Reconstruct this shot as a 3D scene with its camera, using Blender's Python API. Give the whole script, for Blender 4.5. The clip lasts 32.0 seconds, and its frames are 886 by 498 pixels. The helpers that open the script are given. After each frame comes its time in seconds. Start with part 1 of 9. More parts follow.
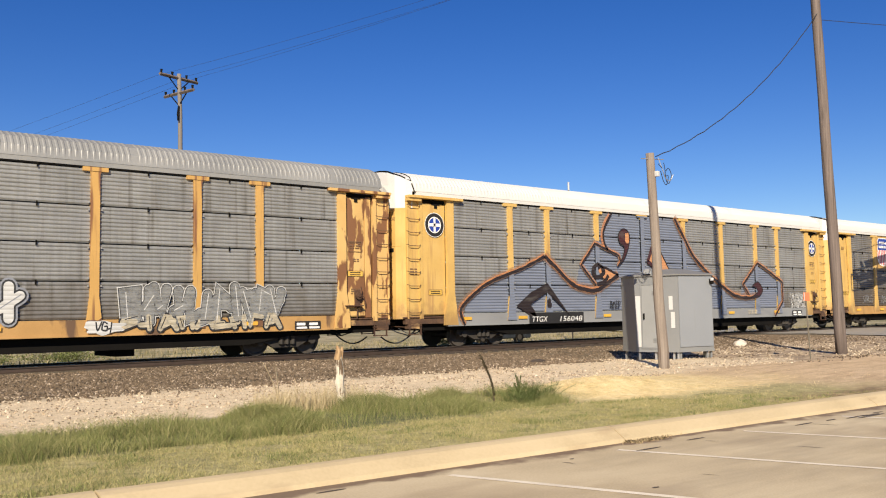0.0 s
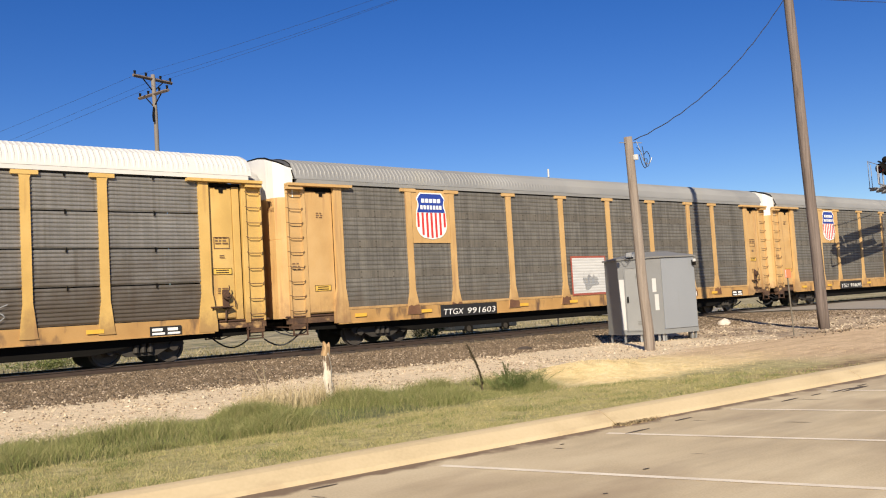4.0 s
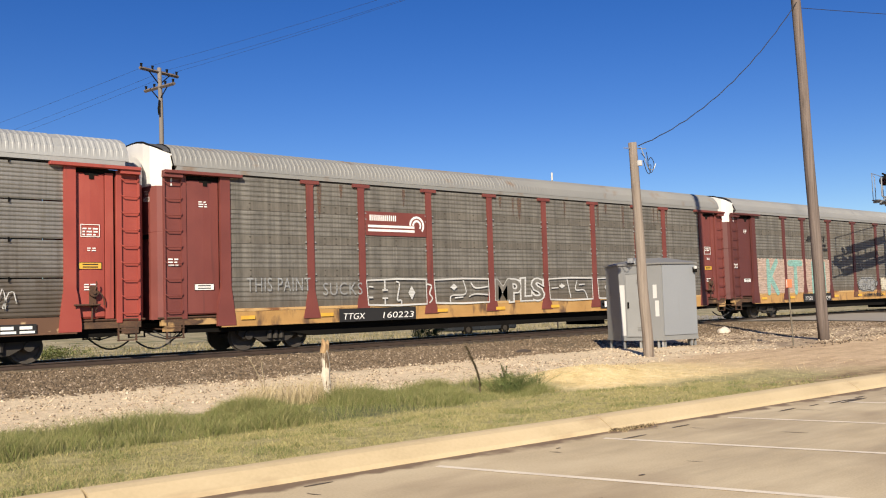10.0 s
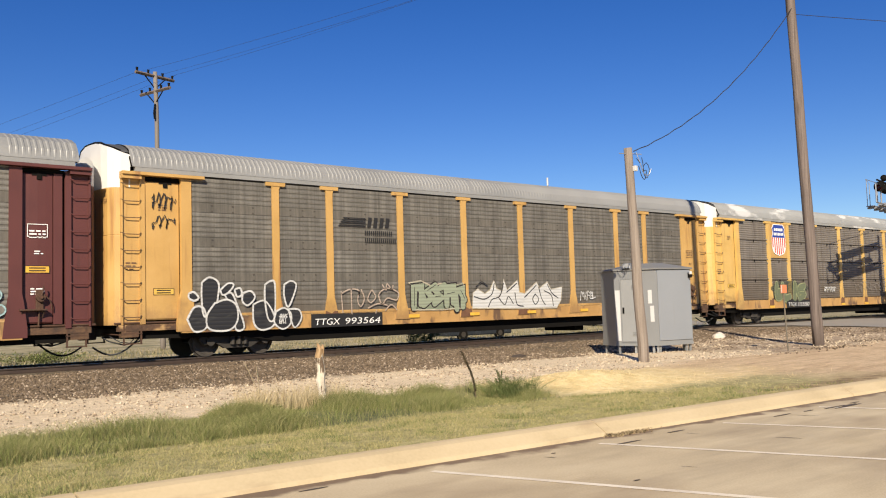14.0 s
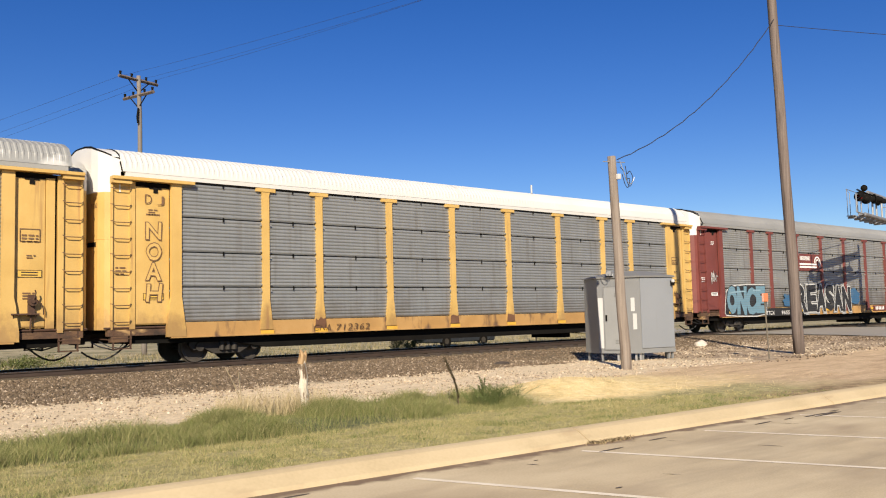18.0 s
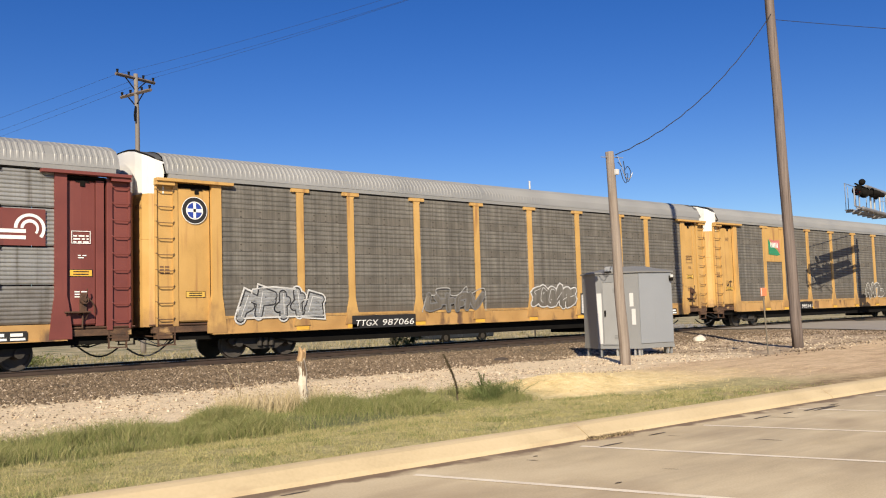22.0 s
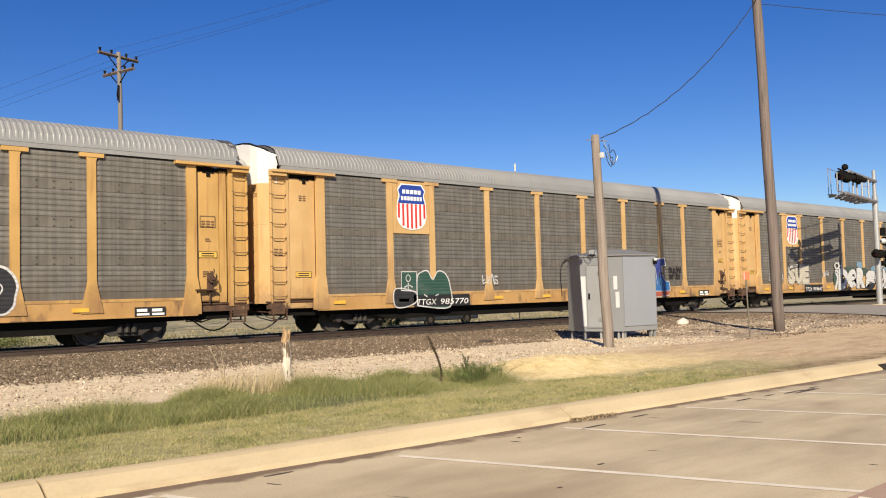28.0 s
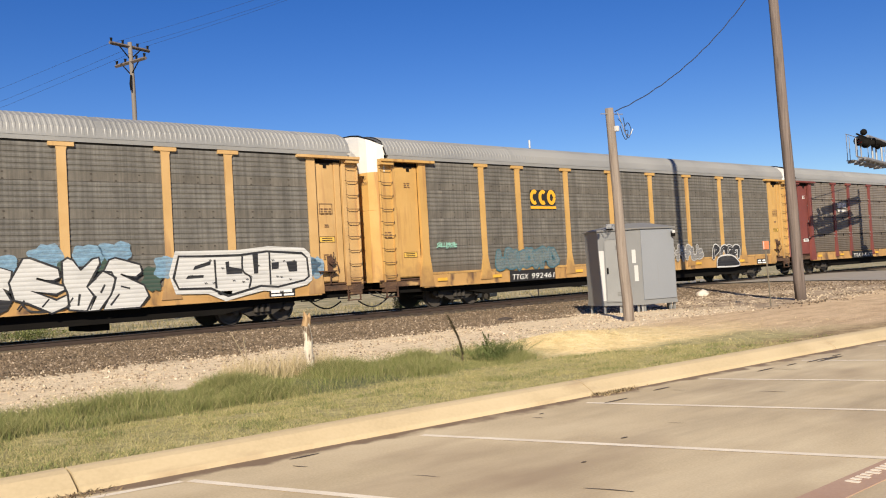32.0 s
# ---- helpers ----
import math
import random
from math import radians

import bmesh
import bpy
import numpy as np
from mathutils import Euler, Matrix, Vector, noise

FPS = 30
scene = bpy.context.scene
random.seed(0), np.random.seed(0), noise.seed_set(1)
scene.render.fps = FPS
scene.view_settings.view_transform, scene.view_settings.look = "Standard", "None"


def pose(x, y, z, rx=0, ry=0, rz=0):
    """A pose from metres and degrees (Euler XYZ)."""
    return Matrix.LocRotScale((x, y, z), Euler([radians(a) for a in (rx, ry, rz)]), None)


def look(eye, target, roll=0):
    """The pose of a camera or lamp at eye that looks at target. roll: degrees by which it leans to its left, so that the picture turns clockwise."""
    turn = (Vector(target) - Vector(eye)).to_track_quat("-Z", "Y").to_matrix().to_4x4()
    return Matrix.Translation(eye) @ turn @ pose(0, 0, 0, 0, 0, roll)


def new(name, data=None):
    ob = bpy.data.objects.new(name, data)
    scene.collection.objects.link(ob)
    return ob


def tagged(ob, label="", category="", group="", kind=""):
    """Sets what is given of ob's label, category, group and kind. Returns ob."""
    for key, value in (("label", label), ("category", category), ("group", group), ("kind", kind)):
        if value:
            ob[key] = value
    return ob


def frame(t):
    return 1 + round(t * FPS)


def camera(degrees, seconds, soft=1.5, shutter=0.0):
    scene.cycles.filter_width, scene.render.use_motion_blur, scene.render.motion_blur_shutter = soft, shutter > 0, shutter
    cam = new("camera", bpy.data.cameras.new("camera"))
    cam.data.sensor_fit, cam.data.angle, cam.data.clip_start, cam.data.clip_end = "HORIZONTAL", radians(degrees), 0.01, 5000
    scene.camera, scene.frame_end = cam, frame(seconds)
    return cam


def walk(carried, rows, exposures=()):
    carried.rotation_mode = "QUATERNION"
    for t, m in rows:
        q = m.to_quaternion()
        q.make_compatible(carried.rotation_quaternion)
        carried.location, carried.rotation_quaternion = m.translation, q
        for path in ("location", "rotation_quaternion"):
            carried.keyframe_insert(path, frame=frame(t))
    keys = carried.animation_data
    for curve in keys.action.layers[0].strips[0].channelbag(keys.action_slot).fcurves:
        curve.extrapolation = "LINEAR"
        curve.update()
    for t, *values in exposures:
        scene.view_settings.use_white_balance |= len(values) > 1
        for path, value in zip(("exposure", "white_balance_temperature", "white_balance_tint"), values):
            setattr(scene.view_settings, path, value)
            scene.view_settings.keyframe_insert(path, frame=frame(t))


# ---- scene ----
# camera: a phone held at eye height on the car park; only its aim wanders
EYE = (0.0, -25.45, 1.19)
AIM = [
    (0, -38.96, 4.15, 1.00), (0.5, -39.17, 4.05, 1.27), (1, -39.29, 4.19, 1.11), (1.5, -39.33, 4.20, 0.98),
    (2, -39.31, 4.20, 0.88), (2.5, -39.32, 3.80, 1.32), (4.5, -40.01, 3.75, 3.61), (5, -39.95, 4.06, 3.41),
    (5.5, -39.89, 4.05, 3.50), (6, -39.85, 3.83, 3.68), (6.5, -39.81, 3.70, 3.81), (7, -39.74, 3.39, 3.77),
    (7.5, -39.61, 3.06, 3.72), (8, -39.68, 2.96, 3.00), (8.5, -39.98, 2.87, 1.13), (9, -39.89, 3.35, 1.31),
    (9.5, -39.93, 3.49, 1.50), (10, -39.91, 3.59, 1.81), (10.5, -39.91, 3.62, 1.95), (11, -39.95, 3.58, 2.03),
    (11.5, -39.93, 3.69, 1.80), (12, -39.98, 3.67, 1.73), (12.5, -40.05, 3.69, 1.72), (13, -40.03, 3.80, 1.77),
    (13.5, -40.05, 3.79, 1.85), (14, -40.21, 3.89, 1.69), (14.5, -40.32, 4.18, 1.38), (16.5, -40.67, 4.25, 1.04),
    (17, -40.72, 4.16, 1.06), (17.5, -41.22, 4.16, 1.10), (18, -41.28, 4.29, 1.40), (18.5, -41.42, 4.60, 1.27),
    (19, -41.44, 4.39, 1.36), (19.5, -41.58, 4.46, 1.24), (20, -41.34, 4.29, 1.49), (20.5, -41.34, 4.14, 1.62),
    (21, -41.38, 4.23, 1.50), (21.5, -41.41, 4.12, 1.63), (22, -41.35, 4.06, 1.75), (22.5, -41.40, 3.95, 1.87),
    (23, -41.47, 3.79, 1.94), (23.5, -41.46, 3.74, 1.94), (24, -41.43, 3.56, 2.03), (24.5, -41.48, 3.48, 1.99),
    (26.5, -41.93, 3.22, 1.49), (27, -42.07, 3.10, 1.33), (27.5, -42.17, 2.96, 1.54), (28, -42.34, 2.88, 1.47),
    (28.5, -42.39, 3.06, 1.41), (29, -42.38, 3.17, 1.57), (29.5, -42.32, 3.13, 1.74), (30, -42.23, 3.09, 1.86),
    (30.5, -42.21, 3.19, 1.84), (31, -42.21, 3.03, 2.04), (31.5, -41.64, 2.11, 2.87), (32, -41.16, 1.60, 3.27),
]
cam = camera(53.07, 32.0, soft=1.1)
walk(cam, [(t, pose(*EYE, 90 + pitch, roll, yaw)) for t, yaw, pitch, roll in AIM])

# ---- light ----
SUN_AZ, SUN_EL = math.atan2(-0.7286, -0.685), radians(28.8)
sun_dir = Vector((math.cos(SUN_AZ) * math.cos(SUN_EL), math.sin(SUN_AZ) * math.cos(SUN_EL), math.sin(SUN_EL)))
sun = new("sun", bpy.data.lights.new("sun", "SUN"))
sun.data.energy, sun.data.angle, sun.data.color = 5.0, radians(0.45), (1.0, 0.89, 0.715)
sun.matrix_world = look(sun_dir * 100, (0, 0, 0))
world = bpy.data.worlds.new("sky")
scene.world = world
world.use_nodes = True
wn = world.node_tree
sky = wn.nodes.new("ShaderNodeTexSky")
sky.sky_type, sky.sun_disc = "NISHITA", False
sky.sun_elevation = SUN_EL
sky.sun_rotation = math.atan2(sun_dir.x, sun_dir.y)
sky.altitude, sky.air_density, sky.dust_density, sky.ozone_density = 1200, 1.0, 0.0, 3.0
hs = wn.nodes.new("ShaderNodeHueSaturation")
hs.inputs["Hue"].default_value, hs.inputs["Saturation"].default_value, hs.inputs["Value"].default_value = 0.519, 1.34, 1.30
wn.links.new(sky.outputs[0], hs.inputs["Color"])
wn.links.new(hs.outputs[0], wn.nodes["Background"].inputs[0])
wn.nodes["Background"].inputs[1].default_value = 0.051
scene.view_settings.exposure = 0.58


# ---- materials ----
def material(name, colours, scale=3.0, rough=0.6, metal=0.0, bump=0.0, fine=60.0, stretch=(1, 1, 1), contrast=0.5,
             streak=None, streak_scale=(5, 5, 0.35), streak_at=0.62, world_space=False, streak_soft=0.16):
    """Colours mixed by noise at two scales, with optional vertical streaks of a second colour."""
    m = bpy.data.materials.new(name)
    m.use_nodes = True
    nt = m.node_tree
    n, link = nt.nodes, nt.links.new
    bsdf = n["Principled BSDF"]
    co = n.new("ShaderNodeTexCoord")
    vec = co.outputs["Object"]
    if world_space:
        geo = n.new("ShaderNodeNewGeometry")
        vec = geo.outputs["Position"]
    else:
        info = n.new("ShaderNodeObjectInfo")
        mul = n.new("ShaderNodeMath")
        mul.operation, mul.inputs[1].default_value = "MULTIPLY", 37.0
        link(info.outputs["Random"], mul.inputs[0])
        add = n.new("ShaderNodeVectorMath")
        add.operation = "ADD"
        link(vec, add.inputs[0])
        link(mul.outputs[0], add.inputs[1])
        vec = add.outputs[0]

    def noise_of(sc, st, detail):
        mp = n.new("ShaderNodeMapping")
        mp.inputs["Scale"].default_value = st
        link(vec, mp.inputs[0])
        t = n.new("ShaderNodeTexNoise")
        t.inputs["Scale"].default_value, t.inputs["Detail"].default_value = sc, detail
        link(mp.outputs[0], t.inputs[0])
        return t.outputs[0]

    big, small = noise_of(scale, stretch, 5), noise_of(fine, stretch, 3)
    mix = n.new("ShaderNodeMath")
    mix.operation = "MULTIPLY_ADD"
    mix.inputs[1].default_value = 0.35
    link(small, mix.inputs[0])
    sc2 = n.new("ShaderNodeMath")
    sc2.operation, sc2.inputs[1].default_value = "MULTIPLY", 0.65
    link(big, sc2.inputs[0])
    link(sc2.outputs[0], mix.inputs[2])
    ramp = n.new("ShaderNodeValToRGB")
    els = ramp.color_ramp.elements
    while len(els) < len(colours):
        els.new(0.5)
    for i, c in enumerate(colours):
        els[i].position = 0.5 + (i / max(1, len(colours) - 1) - 0.5) * contrast
        els[i].color = (*c, 1)
    link(mix.outputs[0], ramp.inputs[0])
    out = ramp.outputs[0]
    if streak:
        s = noise_of(1.0, streak_scale, 6)
        r2 = n.new("ShaderNodeValToRGB")
        r2.color_ramp.elements[0].position, r2.color_ramp.elements[1].position = streak_at, streak_at + streak_soft
        link(s, r2.inputs[0])
        mc = n.new("ShaderNodeMix")
        mc.data_type = "RGBA"
        link(r2.outputs[0], mc.inputs["Factor"])
        link(out, mc.inputs["A"])
        mc.inputs["B"].default_value = (*streak, 1)
        out = mc.outputs["Result"]
    link(out, bsdf.inputs["Base Color"])
    bsdf.inputs["Metallic"].default_value = metal
    rr = n.new("ShaderNodeMapRange")
    rr.inputs["To Min"].default_value, rr.inputs["To Max"].default_value = max(0.05, rough - 0.12), min(1, rough + 0.12)
    link(big, rr.inputs[0])
    link(rr.outputs[0], bsdf.inputs["Roughness"])
    if bump:
        b = n.new("ShaderNodeBump")
        b.inputs["Strength"].default_value, b.inputs["Distance"].default_value = bump, 0.02
        link(mix.outputs[0], b.inputs["Height"])
        link(b.outputs[0], bsdf.inputs["Normal"])
    return m


def plain(name, c, rough=0.7, metal=0.0, var=0.12):
    lo, hi = [max(0, v * (1 - var)) for v in c], [min(1, v * (1 + var)) for v in c]
    return material(name, [lo, hi], scale=2.5, rough=rough, metal=metal, fine=40)


YELLOW_PALE = material("sun-paled yellow paint", [(0.46, 0.285, 0.080), (0.555, 0.355, 0.108), (0.62, 0.415, 0.145)], 1.2, 0.55, bump=0.05, streak=(0.36, 0.20, 0.075), streak_at=0.60)
YELLOW = material("rack yellow paint", [(0.385, 0.225, 0.066), (0.485, 0.288, 0.09), (0.545, 0.335, 0.118)], 1.2, 0.55, bump=0.05, streak=(0.30, 0.15, 0.055), streak_at=0.57)
BUFF = material("faded buff paint", [(0.42, 0.25, 0.092), (0.50, 0.312, 0.125), (0.56, 0.37, 0.17)], 1.2, 0.6, bump=0.05, streak=(0.34, 0.19, 0.085), streak_at=0.58)
RUSTY = material("rust-eaten yellow paint", [(0.52, 0.31, 0.10), (0.64, 0.42, 0.16)], 1.2, 0.65, bump=0.1, streak=(0.19, 0.085, 0.035), streak_at=0.50, streak_scale=(2.4, 2.4, 0.9), streak_soft=0.04)
RUST_POST = material("rust-run yellow paint", [(0.44, 0.25, 0.07), (0.54, 0.32, 0.10)], 1.2, 0.6, bump=0.08, streak=(0.20, 0.09, 0.04), streak_at=0.54, streak_scale=(7, 7, 0.4), streak_soft=0.10)
RED = material("faded red paint", [(0.240, 0.044, 0.032), (0.304, 0.056, 0.040), (0.336, 0.080, 0.056)], 1.2, 0.6, bump=0.05, streak=(0.14, 0.04, 0.03))
MAROON = material("maroon paint", [(0.120, 0.032, 0.026), (0.160, 0.040, 0.032), (0.192, 0.052, 0.040)], 1.2, 0.6, bump=0.05, streak=(0.09, 0.03, 0.025))
PLUM = material("dark brown-red paint", [(0.080, 0.024, 0.021), (0.112, 0.030, 0.026)], 1.2, 0.6, bump=0.05, streak=(0.06, 0.025, 0.02))
def panel_material(name, colours, grime, columns=0.0, metal=0.35, rough=0.5, bright=0.0):
    """Weathered sheet: soft blotches, vertical run-off streaks from the top edge, and on perforated sheet fine uneven columns."""
    colours = [[0.985 * v for v in c] for c in colours]
    m = material(name, colours, 0.8, rough, metal, 0.04, 26, (1, 1, 2.2), 0.75, streak=grime, streak_scale=(5.5, 5.5, 0.30), streak_at=0.56, streak_soft=0.22)
    nt = m.node_tree
    n, link = nt.nodes, nt.links.new
    bsdf = n["Principled BSDF"]
    src = bsdf.inputs["Base Color"].links[0].from_socket
    co = n.new("ShaderNodeTexCoord")
    info = n.new("ShaderNodeObjectInfo")
    mp = n.new("ShaderNodeMapping")
    mp.inputs["Scale"].default_value = (1, 1, 0.02)
    link(co.outputs["Object"], mp.inputs[0])
    comb = n.new("ShaderNodeCombineXYZ")
    mul = n.new("ShaderNodeMath")
    mul.operation, mul.inputs[1].default_value = "MULTIPLY", 23.0
    link(info.outputs["Random"], mul.inputs[0])
    link(mul.outputs[0], comb.inputs[1])
    link(comb.outputs[0], mp.inputs["Location"])
    t = n.new("ShaderNodeTexNoise")
    t.inputs["Scale"].default_value, t.inputs["Detail"].default_value, t.inputs["Roughness"].default_value = 9.0, 6, 0.75
    link(mp.outputs[0], t.inputs[0])
    r = n.new("ShaderNodeMapRange")
    r.inputs[1].default_value, r.inputs[2].default_value = 0.40, 0.62
    r.inputs[3].default_value, r.inputs[4].default_value = 1.0 - columns, 1.0
    link(t.outputs[0], r.inputs[0])
    mx = n.new("ShaderNodeMix")
    mx.data_type, mx.blend_type = "RGBA", "MULTIPLY"
    mx.inputs["Factor"].default_value = 1.0
    link(src, mx.inputs["A"])
    link(r.outputs[0], mx.inputs["B"])
    link(mx.outputs["Result"], bsdf.inputs["Base Color"])
    return m


def seen_colour_columns(m):
    """Fine dark vertical lines that run on from sheet to sheet of one bay; the bay's number sits in the object's colour."""
    nt = m.node_tree
    n, link = nt.nodes, nt.links.new
    bsdf = n["Principled BSDF"]
    src = bsdf.inputs["Base Color"].links[0].from_socket
    co, info = n.new("ShaderNodeTexCoord"), n.new("ShaderNodeObjectInfo")
    sep = n.new("ShaderNodeSeparateColor")
    link(info.outputs["Color"], sep.inputs[0])
    mul = n.new("ShaderNodeMath")
    mul.operation, mul.inputs[1].default_value = "MULTIPLY", 50.0
    link(sep.outputs[0], mul.inputs[0])
    comb = n.new("ShaderNodeCombineXYZ")
    link(mul.outputs[0], comb.inputs[1])
    mp = n.new("ShaderNodeMapping")
    mp.inputs["Scale"].default_value = (1, 1, 0.015)
    link(co.outputs["Object"], mp.inputs[0])
    link(comb.outputs[0], mp.inputs["Location"])
    t = n.new("ShaderNodeTexNoise")
    t.inputs["Scale"].default_value, t.inputs["Detail"].default_value, t.inputs["Roughness"].default_value = 11.0, 4, 0.6
    link(mp.outputs[0], t.inputs[0])
    r = n.new("ShaderNodeMapRange")
    r.inputs[1].default_value, r.inputs[2].default_value = 0.40, 0.60
    r.inputs[3].default_value, r.inputs[4].default_value = 0.78, 1.08
    link(t.outputs[0], r.inputs[0])
    # soot in broad soft runs and ragged clouds
    mp2 = n.new("ShaderNodeMapping")
    mp2.inputs["Scale"].default_value = (1.5, 1, 0.55)
    link(co.outputs["Object"], mp2.inputs[0])
    link(comb.outputs[0], mp2.inputs["Location"])
    t2 = n.new("ShaderNodeTexNoise")
    t2.inputs["Scale"].default_value, t2.inputs["Detail"].default_value, t2.inputs["Roughness"].default_value = 1.6, 7, 0.68
    link(mp2.outputs[0], t2.inputs[0])
    r2 = n.new("ShaderNodeMapRange")
    r2.inputs[1].default_value, r2.inputs[2].default_value = 0.34, 0.64
    r2.inputs[3].default_value, r2.inputs[4].default_value = 0.72, 1.12
    link(t2.outputs[0], r2.inputs[0])
    both = n.new("ShaderNodeMath")
    both.operation = "MULTIPLY"
    link(r.outputs[0], both.inputs[0])
    link(r2.outputs[0], both.inputs[1])
    mx = n.new("ShaderNodeMix")
    mx.data_type, mx.blend_type = "RGBA", "MULTIPLY"
    mx.inputs["Factor"].default_value = 1.0
    link(src, mx.inputs["A"])
    link(both.outputs[0], mx.inputs["B"])
    link(mx.outputs["Result"], bsdf.inputs["Base Color"])
    return m


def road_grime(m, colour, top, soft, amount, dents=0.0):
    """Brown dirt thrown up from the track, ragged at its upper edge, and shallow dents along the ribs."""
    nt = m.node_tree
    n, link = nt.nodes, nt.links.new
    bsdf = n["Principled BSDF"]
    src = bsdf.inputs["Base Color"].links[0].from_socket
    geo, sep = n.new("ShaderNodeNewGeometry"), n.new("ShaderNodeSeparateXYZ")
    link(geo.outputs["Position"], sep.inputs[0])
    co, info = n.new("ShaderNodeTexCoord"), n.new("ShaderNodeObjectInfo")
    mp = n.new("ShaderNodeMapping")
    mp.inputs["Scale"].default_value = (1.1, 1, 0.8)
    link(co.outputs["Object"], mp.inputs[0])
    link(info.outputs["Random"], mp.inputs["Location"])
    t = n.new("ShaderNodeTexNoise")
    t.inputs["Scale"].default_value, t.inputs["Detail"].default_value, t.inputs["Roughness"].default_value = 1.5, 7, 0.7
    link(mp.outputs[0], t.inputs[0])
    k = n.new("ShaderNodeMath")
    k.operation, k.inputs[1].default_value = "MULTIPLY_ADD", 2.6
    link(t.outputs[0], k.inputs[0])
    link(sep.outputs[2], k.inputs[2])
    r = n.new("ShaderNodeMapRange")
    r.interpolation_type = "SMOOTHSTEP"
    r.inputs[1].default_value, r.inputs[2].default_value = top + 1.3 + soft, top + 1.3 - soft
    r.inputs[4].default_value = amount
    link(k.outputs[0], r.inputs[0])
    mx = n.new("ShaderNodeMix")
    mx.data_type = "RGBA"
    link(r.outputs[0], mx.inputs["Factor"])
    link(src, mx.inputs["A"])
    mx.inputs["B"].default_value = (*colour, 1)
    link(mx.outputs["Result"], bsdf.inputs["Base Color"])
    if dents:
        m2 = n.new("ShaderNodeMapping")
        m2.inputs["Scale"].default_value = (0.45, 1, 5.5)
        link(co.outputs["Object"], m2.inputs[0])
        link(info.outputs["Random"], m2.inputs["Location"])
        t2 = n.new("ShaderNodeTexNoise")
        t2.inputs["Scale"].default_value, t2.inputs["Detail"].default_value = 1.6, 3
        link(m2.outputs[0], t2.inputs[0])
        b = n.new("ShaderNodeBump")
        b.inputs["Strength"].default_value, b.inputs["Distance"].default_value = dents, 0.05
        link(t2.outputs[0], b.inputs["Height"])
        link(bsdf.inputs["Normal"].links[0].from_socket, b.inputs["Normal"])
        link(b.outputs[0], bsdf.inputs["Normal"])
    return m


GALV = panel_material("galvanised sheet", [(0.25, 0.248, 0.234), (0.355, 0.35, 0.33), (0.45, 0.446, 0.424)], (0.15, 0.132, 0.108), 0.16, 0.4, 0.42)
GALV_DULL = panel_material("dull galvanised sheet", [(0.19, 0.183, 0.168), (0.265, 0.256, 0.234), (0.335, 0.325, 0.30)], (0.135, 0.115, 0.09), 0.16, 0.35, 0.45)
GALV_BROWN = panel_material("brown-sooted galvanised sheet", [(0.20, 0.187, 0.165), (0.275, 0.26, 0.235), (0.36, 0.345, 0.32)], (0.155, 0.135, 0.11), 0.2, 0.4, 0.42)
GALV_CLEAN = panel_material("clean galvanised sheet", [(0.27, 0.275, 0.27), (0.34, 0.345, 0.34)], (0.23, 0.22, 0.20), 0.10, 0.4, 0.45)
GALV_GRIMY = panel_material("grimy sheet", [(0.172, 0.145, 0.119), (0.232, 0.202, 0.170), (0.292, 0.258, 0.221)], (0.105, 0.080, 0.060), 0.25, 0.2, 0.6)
SCREEN = panel_material("perforated screen", [(0.142, 0.131, 0.112), (0.193, 0.180, 0.156), (0.256, 0.240, 0.211)], (0.182, 0.168, 0.145), 0.08, 0.25, 0.55)
SCREEN_DUST = panel_material("pale dusty screen", [(0.160, 0.147, 0.125), (0.212, 0.196, 0.168), (0.280, 0.260, 0.226)], (0.178, 0.158, 0.130), 0.08, 0.2, 0.6)
SCREEN_BROWN = panel_material("dusty perforated screen", [(0.146, 0.133, 0.110), (0.195, 0.178, 0.150), (0.256, 0.235, 0.200)], (0.170, 0.149, 0.120), 0.08, 0.2, 0.6)
for sheet_ in (SCREEN, SCREEN_BROWN, SCREEN_DUST):
    road_grime(seen_colour_columns(sheet_), (0.125, 0.098, 0.070), 1.55, 0.55, 0.55)
for coat in (YELLOW, YELLOW_PALE, BUFF):
    road_grime(coat, (0.22, 0.12, 0.055), 1.22, 0.45, 0.62)
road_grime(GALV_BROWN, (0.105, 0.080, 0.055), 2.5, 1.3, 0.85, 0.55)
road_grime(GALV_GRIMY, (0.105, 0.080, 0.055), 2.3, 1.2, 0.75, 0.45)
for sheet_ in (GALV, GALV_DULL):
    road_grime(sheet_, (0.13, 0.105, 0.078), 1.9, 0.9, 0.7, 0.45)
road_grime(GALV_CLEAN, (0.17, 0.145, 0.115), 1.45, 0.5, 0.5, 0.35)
BAND = material("plain bolted band", [(0.118, 0.104, 0.084), (0.146, 0.130, 0.106), (0.172, 0.155, 0.128)], 1.5, 0.65, 0.1, 0.05, 26)
# slot faces coloured dark, for the shade of the open gaps between slats
GROOVE = material("shaded slot", [(0.096, 0.087, 0.072), (0.142, 0.130, 0.110)], 4, 0.8)
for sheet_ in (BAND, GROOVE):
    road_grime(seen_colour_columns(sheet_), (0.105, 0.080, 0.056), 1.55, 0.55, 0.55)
BOLTM = material("sooty bolt", [(0.042, 0.034, 0.027), (0.078, 0.064, 0.050)], 4, 0.8)
END_SILL = material("sooty rust-scabbed end sill", [(0.020, 0.015, 0.012), (0.085, 0.045, 0.025), (0.17, 0.095, 0.045)], 2.6, 0.8, 0, 0.15, 22, (1, 1, 2), 0.45, streak=(0.42, 0.26, 0.11), streak_scale=(1.4, 1, 2.4), streak_at=0.58, streak_soft=0.08)
# rungs coloured dark brown to carry the shadow beneath them
RUNGM = material("shaded ladder rung", [(0.10, 0.055, 0.028), (0.20, 0.12, 0.055)], 5, 0.7)
